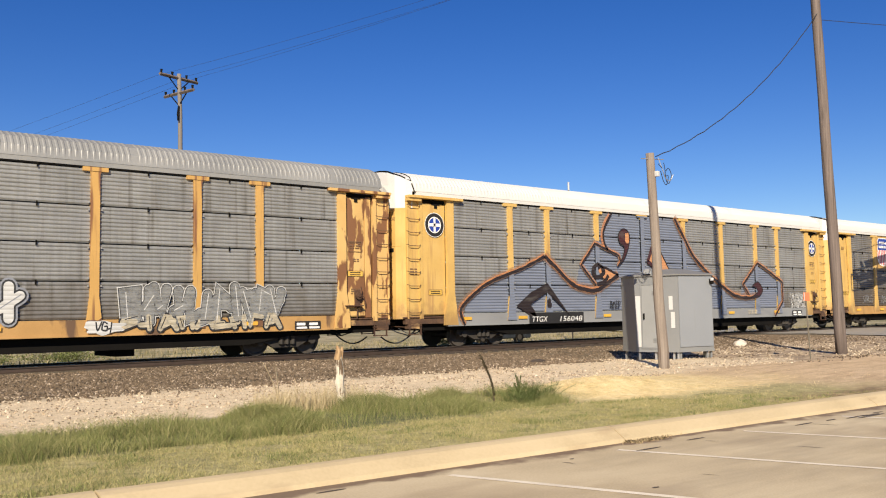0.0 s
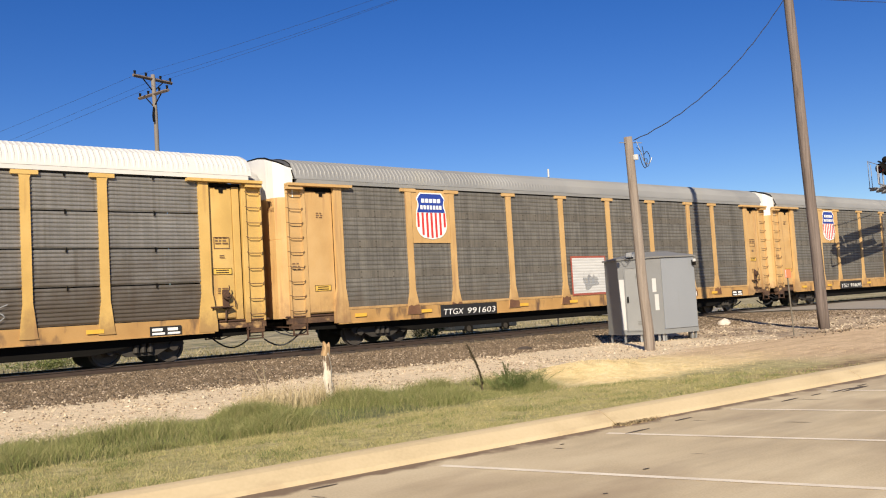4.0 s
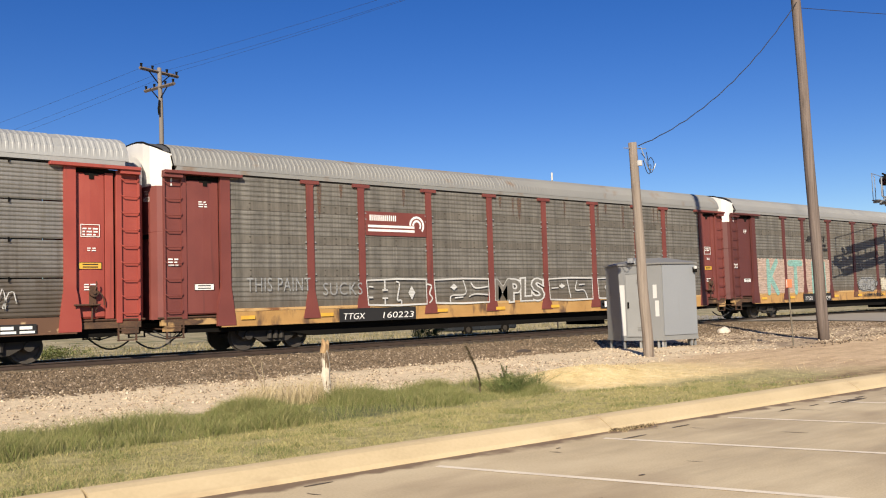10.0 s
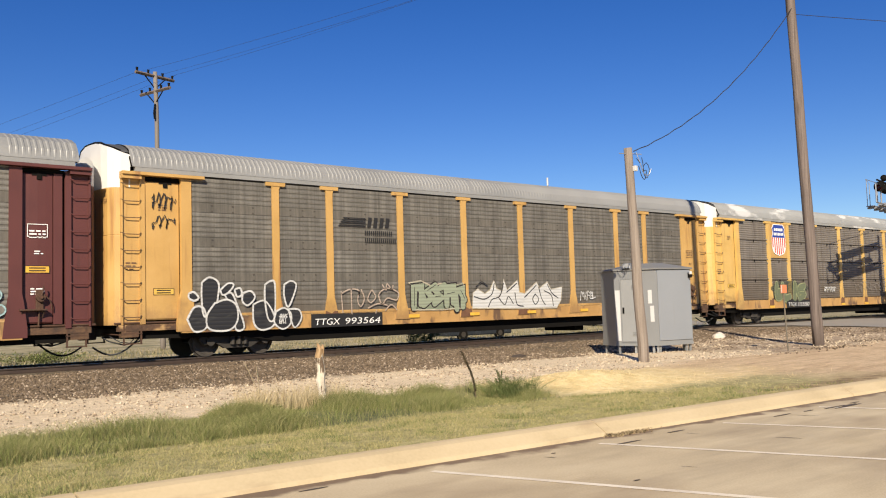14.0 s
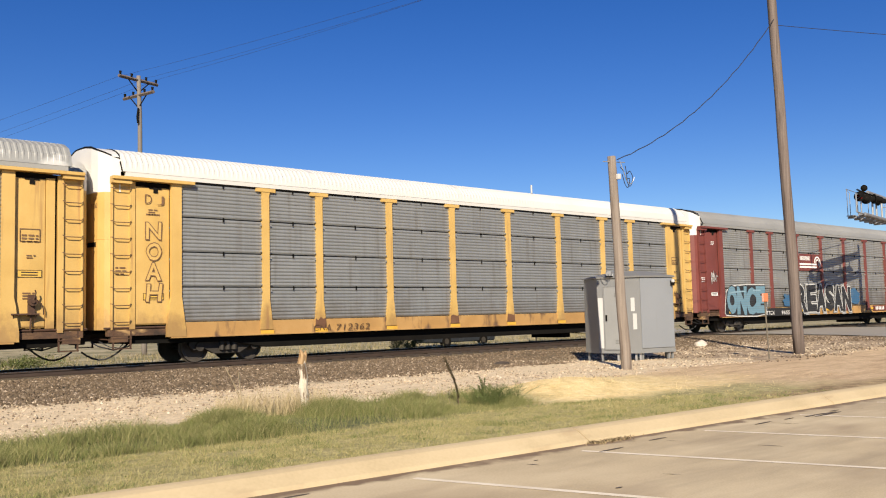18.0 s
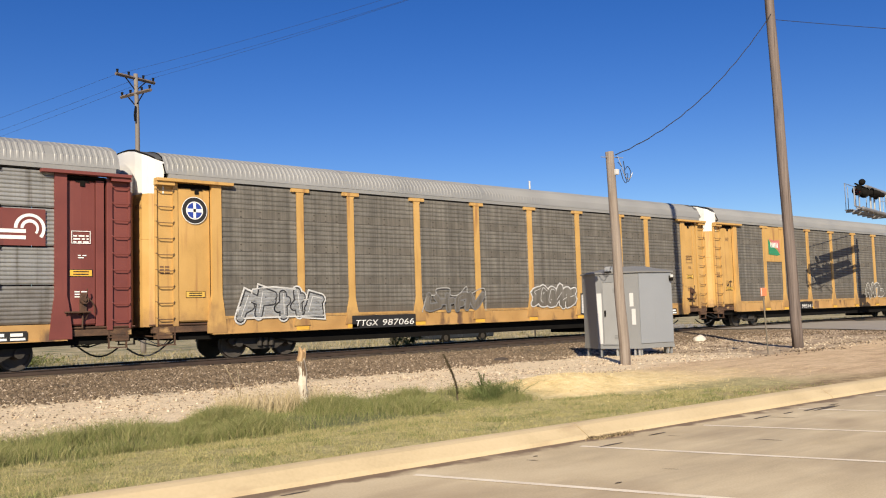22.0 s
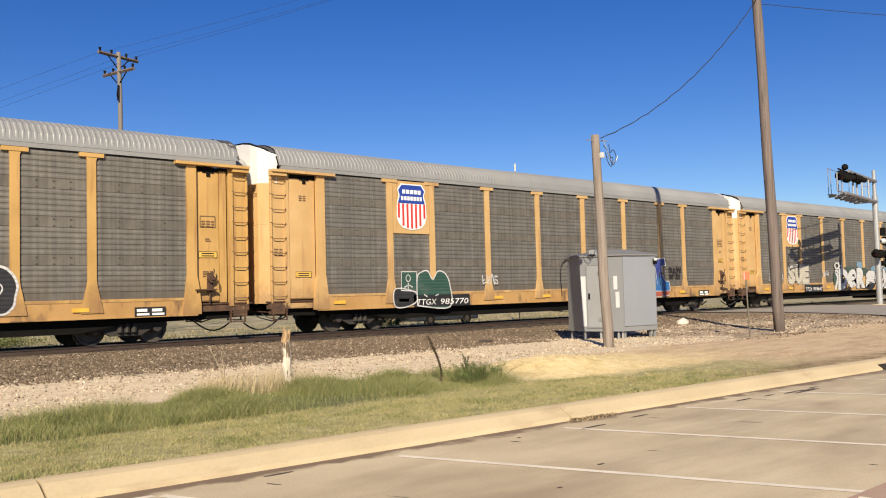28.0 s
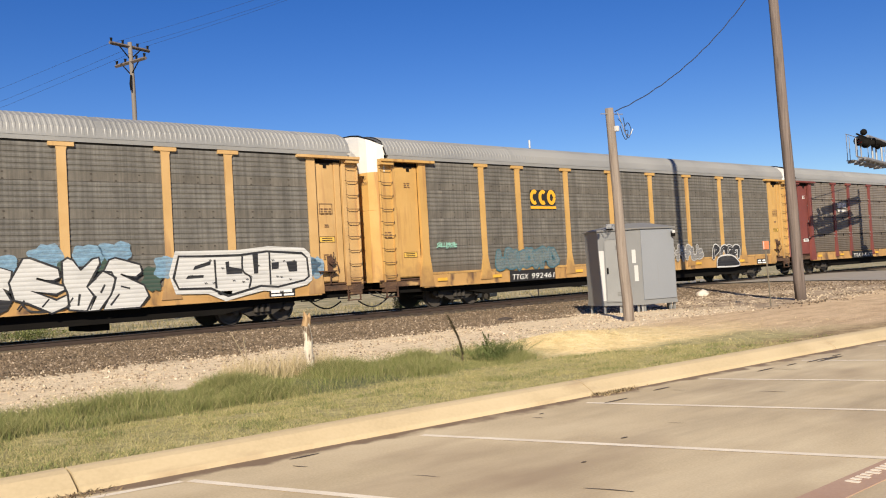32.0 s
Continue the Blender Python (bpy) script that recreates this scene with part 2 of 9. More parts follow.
BRAKEM = material("rusty brake gear", [(0.035, 0.020, 0.013), (0.11, 0.052, 0.027)], 6, 0.8, bump=0.2)
FLASH = material("sooty end flashing", [(0.050, 0.050, 0.052), (0.085, 0.084, 0.083)], 2, 0.7, bump=0.08)
RUST_FOOT = material("rusted bare steel", [(0.085, 0.036, 0.020), (0.14, 0.066, 0.034), (0.20, 0.105, 0.052)], 3.0, 0.85, bump=0.15)
SILL_BUFF = material("rust-blotched buff sill", [(0.44, 0.27, 0.11), (0.55, 0.35, 0.15)], 1.6, 0.6, bump=0.08, streak=(0.20, 0.085, 0.033), streak_scale=(1.3, 1, 3.2), streak_at=0.52, streak_soft=0.12)
SILL_YELLOW = material("rust-blotched yellow sill", [(0.44, 0.25, 0.065), (0.56, 0.33, 0.09)], 1.6, 0.6, bump=0.08, streak=(0.19, 0.085, 0.03), streak_scale=(1.3, 1, 3.2), streak_at=0.52, streak_soft=0.12)
ROOF_GREY = material("weathered roof sheet", [(0.22, 0.22, 0.21), (0.28, 0.275, 0.26), (0.32, 0.315, 0.30)], 0.5, 0.55, 0.2, 0.04, 20, streak=(0.30, 0.29, 0.26), streak_scale=(0.7, 0.5, 0.5), streak_at=0.6)
ROOF_RUST = material("rust-spotted roof sheet", [(0.230, 0.227, 0.212), (0.288, 0.281, 0.259)], 0.5, 0.6, 0.2, 0.04, 20, streak=(0.22, 0.15, 0.10), streak_scale=(1.2, 2.5, 1.2), streak_at=0.6)
ROOF_BRIGHT = material("bright galvanised roof sheet", [(0.26, 0.26, 0.25), (0.335, 0.335, 0.322), (0.40, 0.40, 0.387)], 0.5, 0.6, 0.2, 0.04, 20)
ROOF_PATCHY = material("patched galvanised roof sheet", [(0.27, 0.268, 0.25), (0.36, 0.358, 0.34)], 0.5, 0.6, 0.2, 0.04, 20, streak=(0.58, 0.565, 0.53), streak_scale=(0.55, 1.6, 1), streak_at=0.555, streak_soft=0.07)
ROOF_WHITE = material("white roof paint", [(0.56, 0.54, 0.50), (0.62, 0.60, 0.56)], 0.5, 0.5, 0.0, 0.03, 20)
WHITE = material("white paint", [(0.58, 0.56, 0.53), (0.66, 0.64, 0.61)], 1.5, 0.5, streak=(0.55, 0.48, 0.40), streak_at=0.66)
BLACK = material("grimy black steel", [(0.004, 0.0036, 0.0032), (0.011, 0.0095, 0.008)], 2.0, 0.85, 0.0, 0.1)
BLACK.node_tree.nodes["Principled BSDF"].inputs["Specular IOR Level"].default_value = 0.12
TRUCKM = material("dusty truck iron", [(0.018, 0.015, 0.012), (0.055, 0.046, 0.037)], 3.0, 0.75, 0.1, 0.15)
WHEELM = material("worn wheel steel", [(0.05, 0.042, 0.036), (0.10, 0.085, 0.07)], 4.0, 0.6, 0.3, 0.1)
SILL_DARK = material("rusty sill", [(0.09, 0.045, 0.026), (0.15, 0.075, 0.04)], 1.5, 0.7, bump=0.1, streak=(0.50, 0.34, 0.18), streak_scale=(1.6, 1, 2.5), streak_at=0.60, streak_soft=0.04)
SILL_GREY = material("grey painted sill", [(0.20, 0.20, 0.20), (0.27, 0.27, 0.265)], 1.0, 0.6, bump=0.05)
RAILM = material("rail steel", [(0.05, 0.035, 0.027), (0.09, 0.06, 0.045)], 5, 0.6, 0.4, 0.1)
RAILTOP = material("polished rail head", [(0.32, 0.30, 0.28), (0.42, 0.40, 0.38)], 5, 0.3, 0.9)
TIEM = material("creosoted timber", [(0.035, 0.026, 0.02), (0.075, 0.055, 0.042)], 4, 0.85, bump=0.2, stretch=(1, 0.15, 1))
POLEW = material("weathered pole timber", [(0.075, 0.056, 0.046), (0.145, 0.112, 0.094), (0.225, 0.178, 0.152)], 3, 0.85, bump=0.25, stretch=(6, 6, 0.25), streak=(0.06, 0.043, 0.033), streak_scale=(14, 14, 0.5), streak_at=0.54)
PALEPOLE = material("sun-bleached pole timber", [(0.14, 0.11, 0.084), (0.225, 0.182, 0.147), (0.33, 0.28, 0.232)], 3, 0.85, bump=0.25, stretch=(6, 6, 0.25), streak=(0.11, 0.075, 0.05), streak_scale=(14, 14, 0.5), streak_at=0.55)
FARW = material("pale grey pole timber", [(0.14, 0.12, 0.10), (0.22, 0.19, 0.165)], 3, 0.85, bump=0.2, stretch=(6, 6, 0.25))
SILLB = material("grimy buff sill paint", [(0.32, 0.175, 0.058), (0.42, 0.242, 0.083), (0.49, 0.295, 0.115)], 1.4, 0.6, bump=0.05, streak=(0.13, 0.075, 0.042), streak_scale=(2.2, 2.2, 0.9), streak_at=0.54, streak_soft=0.12)
POSTW = material("peeling white post timber", [(0.34, 0.25, 0.16), (0.60, 0.52, 0.40), (0.68, 0.62, 0.52)], 5, 0.85, bump=0.3, stretch=(2, 2, 0.6), streak=(0.13, 0.085, 0.05), streak_scale=(14, 14, 3.5), streak_at=0.50, streak_soft=0.06)
RAWPOST = material("bare split timber", [(0.15, 0.085, 0.038), (0.34, 0.21, 0.10), (0.50, 0.36, 0.20)], 8, 0.9, bump=0.3, stretch=(3, 3, 0.5))
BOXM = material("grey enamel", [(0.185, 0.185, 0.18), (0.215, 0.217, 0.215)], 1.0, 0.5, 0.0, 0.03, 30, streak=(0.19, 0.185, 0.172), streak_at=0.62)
# lighter copy of the body enamel, the light on the narrow door in its colour
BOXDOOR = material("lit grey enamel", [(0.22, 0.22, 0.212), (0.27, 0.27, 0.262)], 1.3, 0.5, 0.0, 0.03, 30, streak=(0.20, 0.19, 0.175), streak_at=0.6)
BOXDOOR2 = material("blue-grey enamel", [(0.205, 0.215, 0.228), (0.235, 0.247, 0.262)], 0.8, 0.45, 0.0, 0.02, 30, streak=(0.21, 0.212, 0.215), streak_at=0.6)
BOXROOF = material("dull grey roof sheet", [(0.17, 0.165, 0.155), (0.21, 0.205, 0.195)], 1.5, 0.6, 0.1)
PALE = material("pale door panel", [(0.46, 0.45, 0.43), (0.56, 0.55, 0.53)], 1.5, 0.5)
ALU = material("dull aluminium", [(0.30, 0.30, 0.295), (0.40, 0.40, 0.39)], 2, 0.5, 0.4)
CABLE = plain("cable sheath", (0.02, 0.02, 0.022), 0.6)
LETTER_W = plain("white stencil", (0.78, 0.76, 0.72))
LETTER_K = plain("black stencil", (0.015, 0.014, 0.014))
LETTER_Y = plain("yellow stencil", (0.74, 0.36, 0.02))
SHIELD_BLUE = plain("shield blue", (0.02, 0.05, 0.28), 0.5)
SHIELD_RED = plain("shield red", (0.55, 0.04, 0.035), 0.5)
YELLOW_TAG = plain("safety yellow", (0.66, 0.37, 0.045), var=0.25)
TAG_FADED = plain("faded safety yellow", (0.62, 0.38, 0.07), var=0.25)
ORANGE = plain("sun-paled safety orange", (0.62, 0.20, 0.085), 0.6)


# ---- mesh helpers ----
def part(name, bm, mat, parent=None, label="", loc=None):
    me = bpy.data.meshes.new(name)
    bm.to_mesh(me)
    bm.free()
    me.materials.append(mat)
    ob = new(name, me)
    if parent:
        ob.parent = parent
    if loc:
        ob.location = loc
    if label:
        ob["label"] = label
    return ob


SHARED = {}


def shared(name, key, build, mat, parent, loc=(0, 0, 0), turn=0.0, label=""):
    """A part on mesh data that alike parts share."""
    k = (name, key, mat.name)
    if k not in SHARED:
        bm = build()
        me = bpy.data.meshes.new(name)
        bm.to_mesh(me)
        bm.free()
        me.materials.append(mat)
        SHARED[k] = me
    ob = new(name, SHARED[k])
    ob.parent = parent
    ob.location = loc
    if turn:
        ob.rotation_euler = (0, 0, turn)
    if label:
        ob["label"] = label
    return ob


def group_root(name, loc=(0, 0, 0)):
    ob = new(name)
    ob.empty_display_size = 0.3
    ob.location = loc
    return ob


def add_box(bm, x0, x1, y0, y1, z0, z1, bevel=0.0):
    vs = [bm.verts.new((x, y, z)) for x in (x0, x1) for y in (y0, y1) for z in (z0, z1)]
    fs = [(0, 1, 3, 2), (4, 6, 7, 5), (0, 4, 5, 1), (2, 3, 7, 6), (0, 2, 6, 4), (1, 5, 7, 3)]
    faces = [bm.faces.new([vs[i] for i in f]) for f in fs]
    if bevel:
        es = {e for f in faces for e in f.edges}
        bmesh.ops.bevel(bm, geom=list(es), offset=bevel, segments=2, affect="EDGES", profile=0.6)
    return bm


def box_mesh(*a, bevel=0.0):
    return add_box(bmesh.new(), *a, bevel=bevel)


def add_tube(bm, pts, radii, n=8, cap=True):
    """A round bar along points; radii one number or one a point."""
    pts = [Vector(p) for p in pts]
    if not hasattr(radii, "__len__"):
        radii = [radii] * len(pts)
    rings = []
    for i, p in enumerate(pts):
        d = (pts[min(i + 1, len(pts) - 1)] - pts[max(i - 1, 0)]).normalized()
        u = d.orthogonal().normalized() if abs(d.z) > 0.95 else d.cross(Vector((0, 0, 1))).normalized()
        v = d.cross(u)
        rings.append([bm.verts.new(p + radii[i] * (math.cos(2 * math.pi * k / n) * u + math.sin(2 * math.pi * k / n) * v)) for k in range(n)])
    for a, b in zip(rings, rings[1:]):
        for k in range(n):
            bm.faces.new((a[k], a[(k + 1) % n], b[(k + 1) % n], b[k]))
    if cap:
        bm.faces.new(rings[0][::-1])
        bm.faces.new(rings[-1])
    return bm


def add_prism(bm, outline, y0, y1):
    """An outline in x and z, extruded from y0 to y1."""
    a = [bm.verts.new((x, y0, z)) for x, z in outline]
    b = [bm.verts.new((x, y1, z)) for x, z in outline]
    n = len(outline)
    bm.faces.new(a)
    bm.faces.new(b[::-1])
    for i in range(n):
        bm.faces.new((a[i], b[i], b[(i + 1) % n], a[(i + 1) % n]))
    return bm


def text_mesh(text, size, bold=0.0, gap=1.0):
    cu = bpy.data.curves.new("text", "FONT")
    cu.body, cu.size, cu.offset, cu.space_character = text, size, bold, gap
    cu.align_x, cu.resolution_u = "CENTER", 3
    tmp = bpy.data.objects.new("text", cu)
    me = bpy.data.meshes.new_from_object(tmp)
    bpy.data.objects.remove(tmp)
    return me


def lettering(text, w, h, mat, parent, x, z, y, name="lettering", bold=0.0, gap=1.0, label="", warp=0.0):
    """Flat writing on a car's side, w wide and h high, its lower middle at x, z."""
    me = text_mesh(text, 1.0, bold, gap)
    co = np.empty(len(me.vertices) * 3)
    me.vertices.foreach_get("co", co)
    co = co.reshape(-1, 3)
    lo, hi = co.min(0), co.max(0)
    s = ((hi[0] - lo[0]) or 1, (hi[1] - lo[1]) or 1)
    out = np.zeros_like(co)
    out[:, 0] = (co[:, 0] - (lo[0] + hi[0]) / 2) / s[0] * w
    out[:, 2] = (co[:, 1] - lo[1]) / s[1] * h
    if warp:
        for v in out:
            q = Vector((v[0] * 1.6 / h + x * 3.1, v[2] * 1.6 / h, 0.5))
            v[0] += warp * h * noise.noise(q)
            v[2] += warp * h * noise.noise(q + Vector((9, 4, 2)))
    me.vertices.foreach_set("co", out.ravel())
    me.materials.clear()
    me.materials.append(mat)
    ob = new(name, me)
    ob.parent = parent
    ob.location = (x, y, z)
    if label:
        ob["label"] = label
    return ob

# ---- ground ----
def kerb_y(x):
    """The front foot of the kerb along the car park."""
    return -17.63 - 0.053 * (max(-20.0, min(60.0, x)) - 3.0)


PROFILE = [(-6000, -0.62), (-19.4, -0.62), (-18.0, -0.60), (-17.5, -0.58), (-17.36, -0.42), (-17.26, -0.34), (-17.15, -0.335), (-16.0, -0.35), (-14.6, -0.37), (-12.0, -0.35), (-8.6, -0.26),
           (-5.2, -0.24), (-3.6, -0.19), (-2.0, -0.16), (2.0, -0.16), (4.0, -0.30), (7.0, -0.42), (12.0, -0.55), (40.0, -0.6), (6000, -0.6)]
PY, PZ = [p[0] for p in PROFILE], [p[1] for p in PROFILE]


def ground_z(x, y):
    y2 = y - (kerb_y(x) + 17.63) * max(0.0, min(1.0, (-10.0 - y) / 6.0))
    z = float(np.interp(y2, PY, PZ))
    rise = max(0.0, min(1.0, (x - 11.0) / 8.0)) * max(0.0, min(1.0, (y2 + 16.5) / 4.0)) * max(0.0, min(1.0, (1.0 - y2) / 3.0))
    z = z + rise * (-0.27 - z) * 0.9
    far = max(0.0, min(1.0, (x - 29.0) / 7.0)) * max(0.0, min(1.0, (y2 + 19.0) / 4.0)) * max(0.0, min(1.0, (4.0 - y2) / 3.0))
    z = z + far * (-0.095 - z)
    if -17.2 < y2 < 3 and -40 < x < 80:
        z += 0.035 * noise.noise((x * 0.45, y * 0.7, 0.3)) * (1 - far) + 0.012 * noise.noise((x * 2.1, y * 2.1, 5.0)) * (1 - far)
    mound = math.exp(-((x - 13.6) / 1.5) ** 2 - ((y + 13.6) / 0.9) ** 2)
    # dip added beside the signal cabinet to draw its shadow out longer
    hollow = math.exp(-((x - 22.6) / 1.9) ** 2 - ((y + 6.3) / 1.7) ** 2)
    return z + 0.24 * mound - 0.17 * hollow


def spread(lo, hi, step, *far):
    return sorted({round(lo + i * step, 3) for i in range(int((hi - lo) / step) + 1)} | set(far))


def ground_material():
    """Lawn, dry grass, sandy dirt, dark ballast and a dry field, by place across the track."""
    m = bpy.data.materials.new("ground")
    m.use_nodes = True
    n, link = m.node_tree.nodes, m.node_tree.links.new
    bsdf = n["Principled BSDF"]
    geo = n.new("ShaderNodeNewGeometry")
    sep = n.new("ShaderNodeSeparateXYZ")
    link(geo.outputs["Position"], sep.inputs[0])

    def tex(scale, detail=4, rough=0.6, stretch=(1, 1, 1)):
        mp = n.new("ShaderNodeMapping")
        mp.inputs["Scale"].default_value = stretch
        link(geo.outputs["Position"], mp.inputs[0])
        t = n.new("ShaderNodeTexNoise")
        t.inputs["Scale"].default_value, t.inputs["Detail"].default_value, t.inputs["Roughness"].default_value = scale, detail, rough
        link(mp.outputs[0], t.inputs[0])
        return t.outputs[0]

    def math_node(op, a, b=0.0, c=0.0):
        k = n.new("ShaderNodeMath")
        k.operation = op
        for i, v in enumerate((a, b, c)):
            if isinstance(v, (int, float)):
                k.inputs[i].default_value = v
            else:
                link(v, k.inputs[i])
        return k.outputs[0]

    def ramp(fac, stops):
        r = n.new("ShaderNodeValToRGB")
        e = r.color_ramp.elements
        while len(e) < len(stops):
            e.new(0.5)
        for i, (p, c) in enumerate(stops):
            e[i].position, e[i].color = p, (*c, 1)
        link(fac, r.inputs[0])
        return r.outputs[0]

    def blend(fac, a, b):
        k = n.new("ShaderNodeMix")
        k.data_type = "RGBA"
        link(fac, k.inputs["Factor"])
        link(a, k.inputs["A"])
        link(b, k.inputs["B"])
        return k.outputs["Result"]

    def edge(value, at, width):
        r = n.new("ShaderNodeMapRange")
        r.interpolation_type = "SMOOTHSTEP"
        link(value, r.inputs[0])
        r.inputs[1].default_value, r.inputs[2].default_value = at - width, at + width
        return r.outputs[0]

    wob = tex(0.5, 5)
    wob2 = tex(2.5, 4)
    X = sep.outputs[0]
    Y0 = math_node("MULTIPLY_ADD", X, 0.053, sep.outputs[1])
    Y = math_node("ADD", sep.outputs[1], math_node("MULTIPLY", math_node("SUBTRACT", wob, 0.5), 2.2))
    Y = math_node("ADD", Y, math_node("MULTIPLY", math_node("SUBTRACT", wob2, 0.5), 1.1))
    Y0w = math_node("ADD", Y0, math_node("MULTIPLY", math_node("SUBTRACT", wob2, 0.5), 0.9))
    lawn = ramp(tex(5, 7, 0.75), [(0.32, (0.20, 0.18, 0.070)), (0.5, (0.35, 0.305, 0.13)), (0.66, (0.50, 0.42, 0.20))])
    green = ramp(tex(6, 4), [(0.3, (0.07, 0.08, 0.03)), (0.7, (0.16, 0.16, 0.06))])
    straw = ramp(tex(3, 6, 0.7), [(0.3, (0.60, 0.43, 0.18)), (0.5, (0.78, 0.60, 0.29)), (0.7, (0.86, 0.71, 0.40))])
    sand = ramp(tex(4, 9, 0.8), [(0.30, (0.42, 0.30, 0.175)), (0.46, (0.66, 0.52, 0.34)), (0.7, (0.80, 0.66, 0.46))])
    dirt = ramp(tex(1.6, 7, 0.7, (0.5, 2, 1)), [(0.3, (0.38, 0.25, 0.14)), (0.55, (0.58, 0.42, 0.25)), (0.75, (0.70, 0.53, 0.34))])
    vor = n.new("ShaderNodeTexVoronoi")
    vor.inputs["Scale"].default_value = 14
    link(geo.outputs["Position"], vor.inputs[0])
    stone = ramp(vor.outputs["Color"], [(0.15, (0.075, 0.058, 0.034)), (0.5, (0.13, 0.10, 0.06)), (0.86, (0.20, 0.155, 0.10)), (0.97, (0.50, 0.43, 0.32))])
    field = ramp(tex(0.6, 6), [(0.35, (0.14, 0.14, 0.055)), (0.5, (0.31, 0.255, 0.13)), (0.7, (0.52, 0.425, 0.27))])
    col = blend(edge(Y0w, -14.55, 0.35), lawn, green)
    right = edge(math_node("ADD", X, math_node("MULTIPLY", math_node("SUBTRACT", wob, 0.5), 4)), 11.5, 1.5)
    col2 = blend(edge(Y0w, -14.75, 0.4), lawn, straw)
    Xw = math_node("ADD", X, math_node("MULTIPLY", math_node("SUBTRACT", wob, 0.5), 6))
    col2 = blend(edge(Xw, 17.2, 1.8), col2, dirt)
    bare = ramp(tex(2.2, 7, 0.75), [(0.36, (0.17, 0.11, 0.055)), (0.52, (0.36, 0.255, 0.13)), (0.68, (0.56, 0.42, 0.23))])
    strip = math_node("MULTIPLY", edge(Xw, 13.8, 1.2), edge(math_node("MULTIPLY", Y0w, -1.0), 16.35, 0.35))
    col2 = blend(strip, col2, bare)
    col = blend(right, col, col2)
    col = blend(edge(Y, -12.35, 0.35), col, sand)
    Yd = math_node("SUBTRACT", Y, math_node("MULTIPLY", edge(Xw, 18.5, 2.0), 2.6))
    dark = edge(Yd, -8.0, 0.9)
    soil = ramp(tex(2.6, 8, 0.75), [(0.34, (0.17, 0.115, 0.07)), (0.5, (0.36, 0.265, 0.17)), (0.64, (0.60, 0.47, 0.31))])
    brown = math_node("MULTIPLY", edge(Xw, 23.0, 1.5), math_node("MULTIPLY", edge(Y, -12.6, 0.5), edge(math_node("MULTIPLY", Y, -1.0), 5.6, 1.0)))
    col = blend(brown, col, soil)
    col = blend(dark, col, stone)
    col = blend(edge(Y, 2.6, 0.5), col, field)
    grit = n.new("ShaderNodeMix")
    grit.data_type, grit.blend_type = "RGBA", "MULTIPLY"
    grit.inputs["Factor"].default_value = 1.0
    link(col, grit.inputs["A"])
    link(ramp(tex(11, 8, 0.8), [(0.32, (0.74, 0.72, 0.68)), (0.5, (1.0, 1.0, 1.0)), (0.7, (1.2, 1.19, 1.16))]), grit.inputs["B"])
    link(grit.outputs["Result"], bsdf.inputs["Base Color"])
    bsdf.inputs["Roughness"].default_value = 0.95
    b = n.new("ShaderNodeBump")
    b.inputs["Strength"].default_value, b.inputs["Distance"].default_value = 0.6, 0.03
    link(tex(25, 6, 0.7), b.inputs["Height"])
    link(b.outputs[0], bsdf.inputs["Normal"])
    return m


gx = spread(-30, 80, 0.8, -6000, -1500, -400, -150, -80, -50, 100, 140, 200, 400, 1500, 6000)
gy = spread(-17.9, 4.0, 0.35, -6000, -1500, -300, -100, -50, -30, -22, -19.0, -18.4, 6, 8, 10, 12, 16, 22, 30, 50, 90, 160, 300, 800, 2500, 6000)
gy = sorted(set(gy) | {-17.5, -17.42, -17.36, -17.31, -17.26, -17.22, -17.15, -17.05})
bm = bmesh.new()
grid = []
for x in gx:
    line = []
    for y in gy:
        y += (kerb_y(x) + 17.63) * max(0.0, min(1.0, (-10.0 - y) / 6.0)) * (1.0 if y > -30 else 0.0)
        line.append(bm.verts.new((x, y, ground_z(x, y))))
    grid.append(line)
for a, b in zip(grid, grid[1:]):
    for j in range(len(gy) - 1):
        bm.faces.new((a[j], b[j], b[j + 1], a[j + 1]))
ground = part("ground", bm, ground_material())
for p in ground.data.polygons:
    p.use_smooth = True
tagged(ground, "lawn, sandy dirt, ballast and dry field beside the track", "ground", kind="structure")

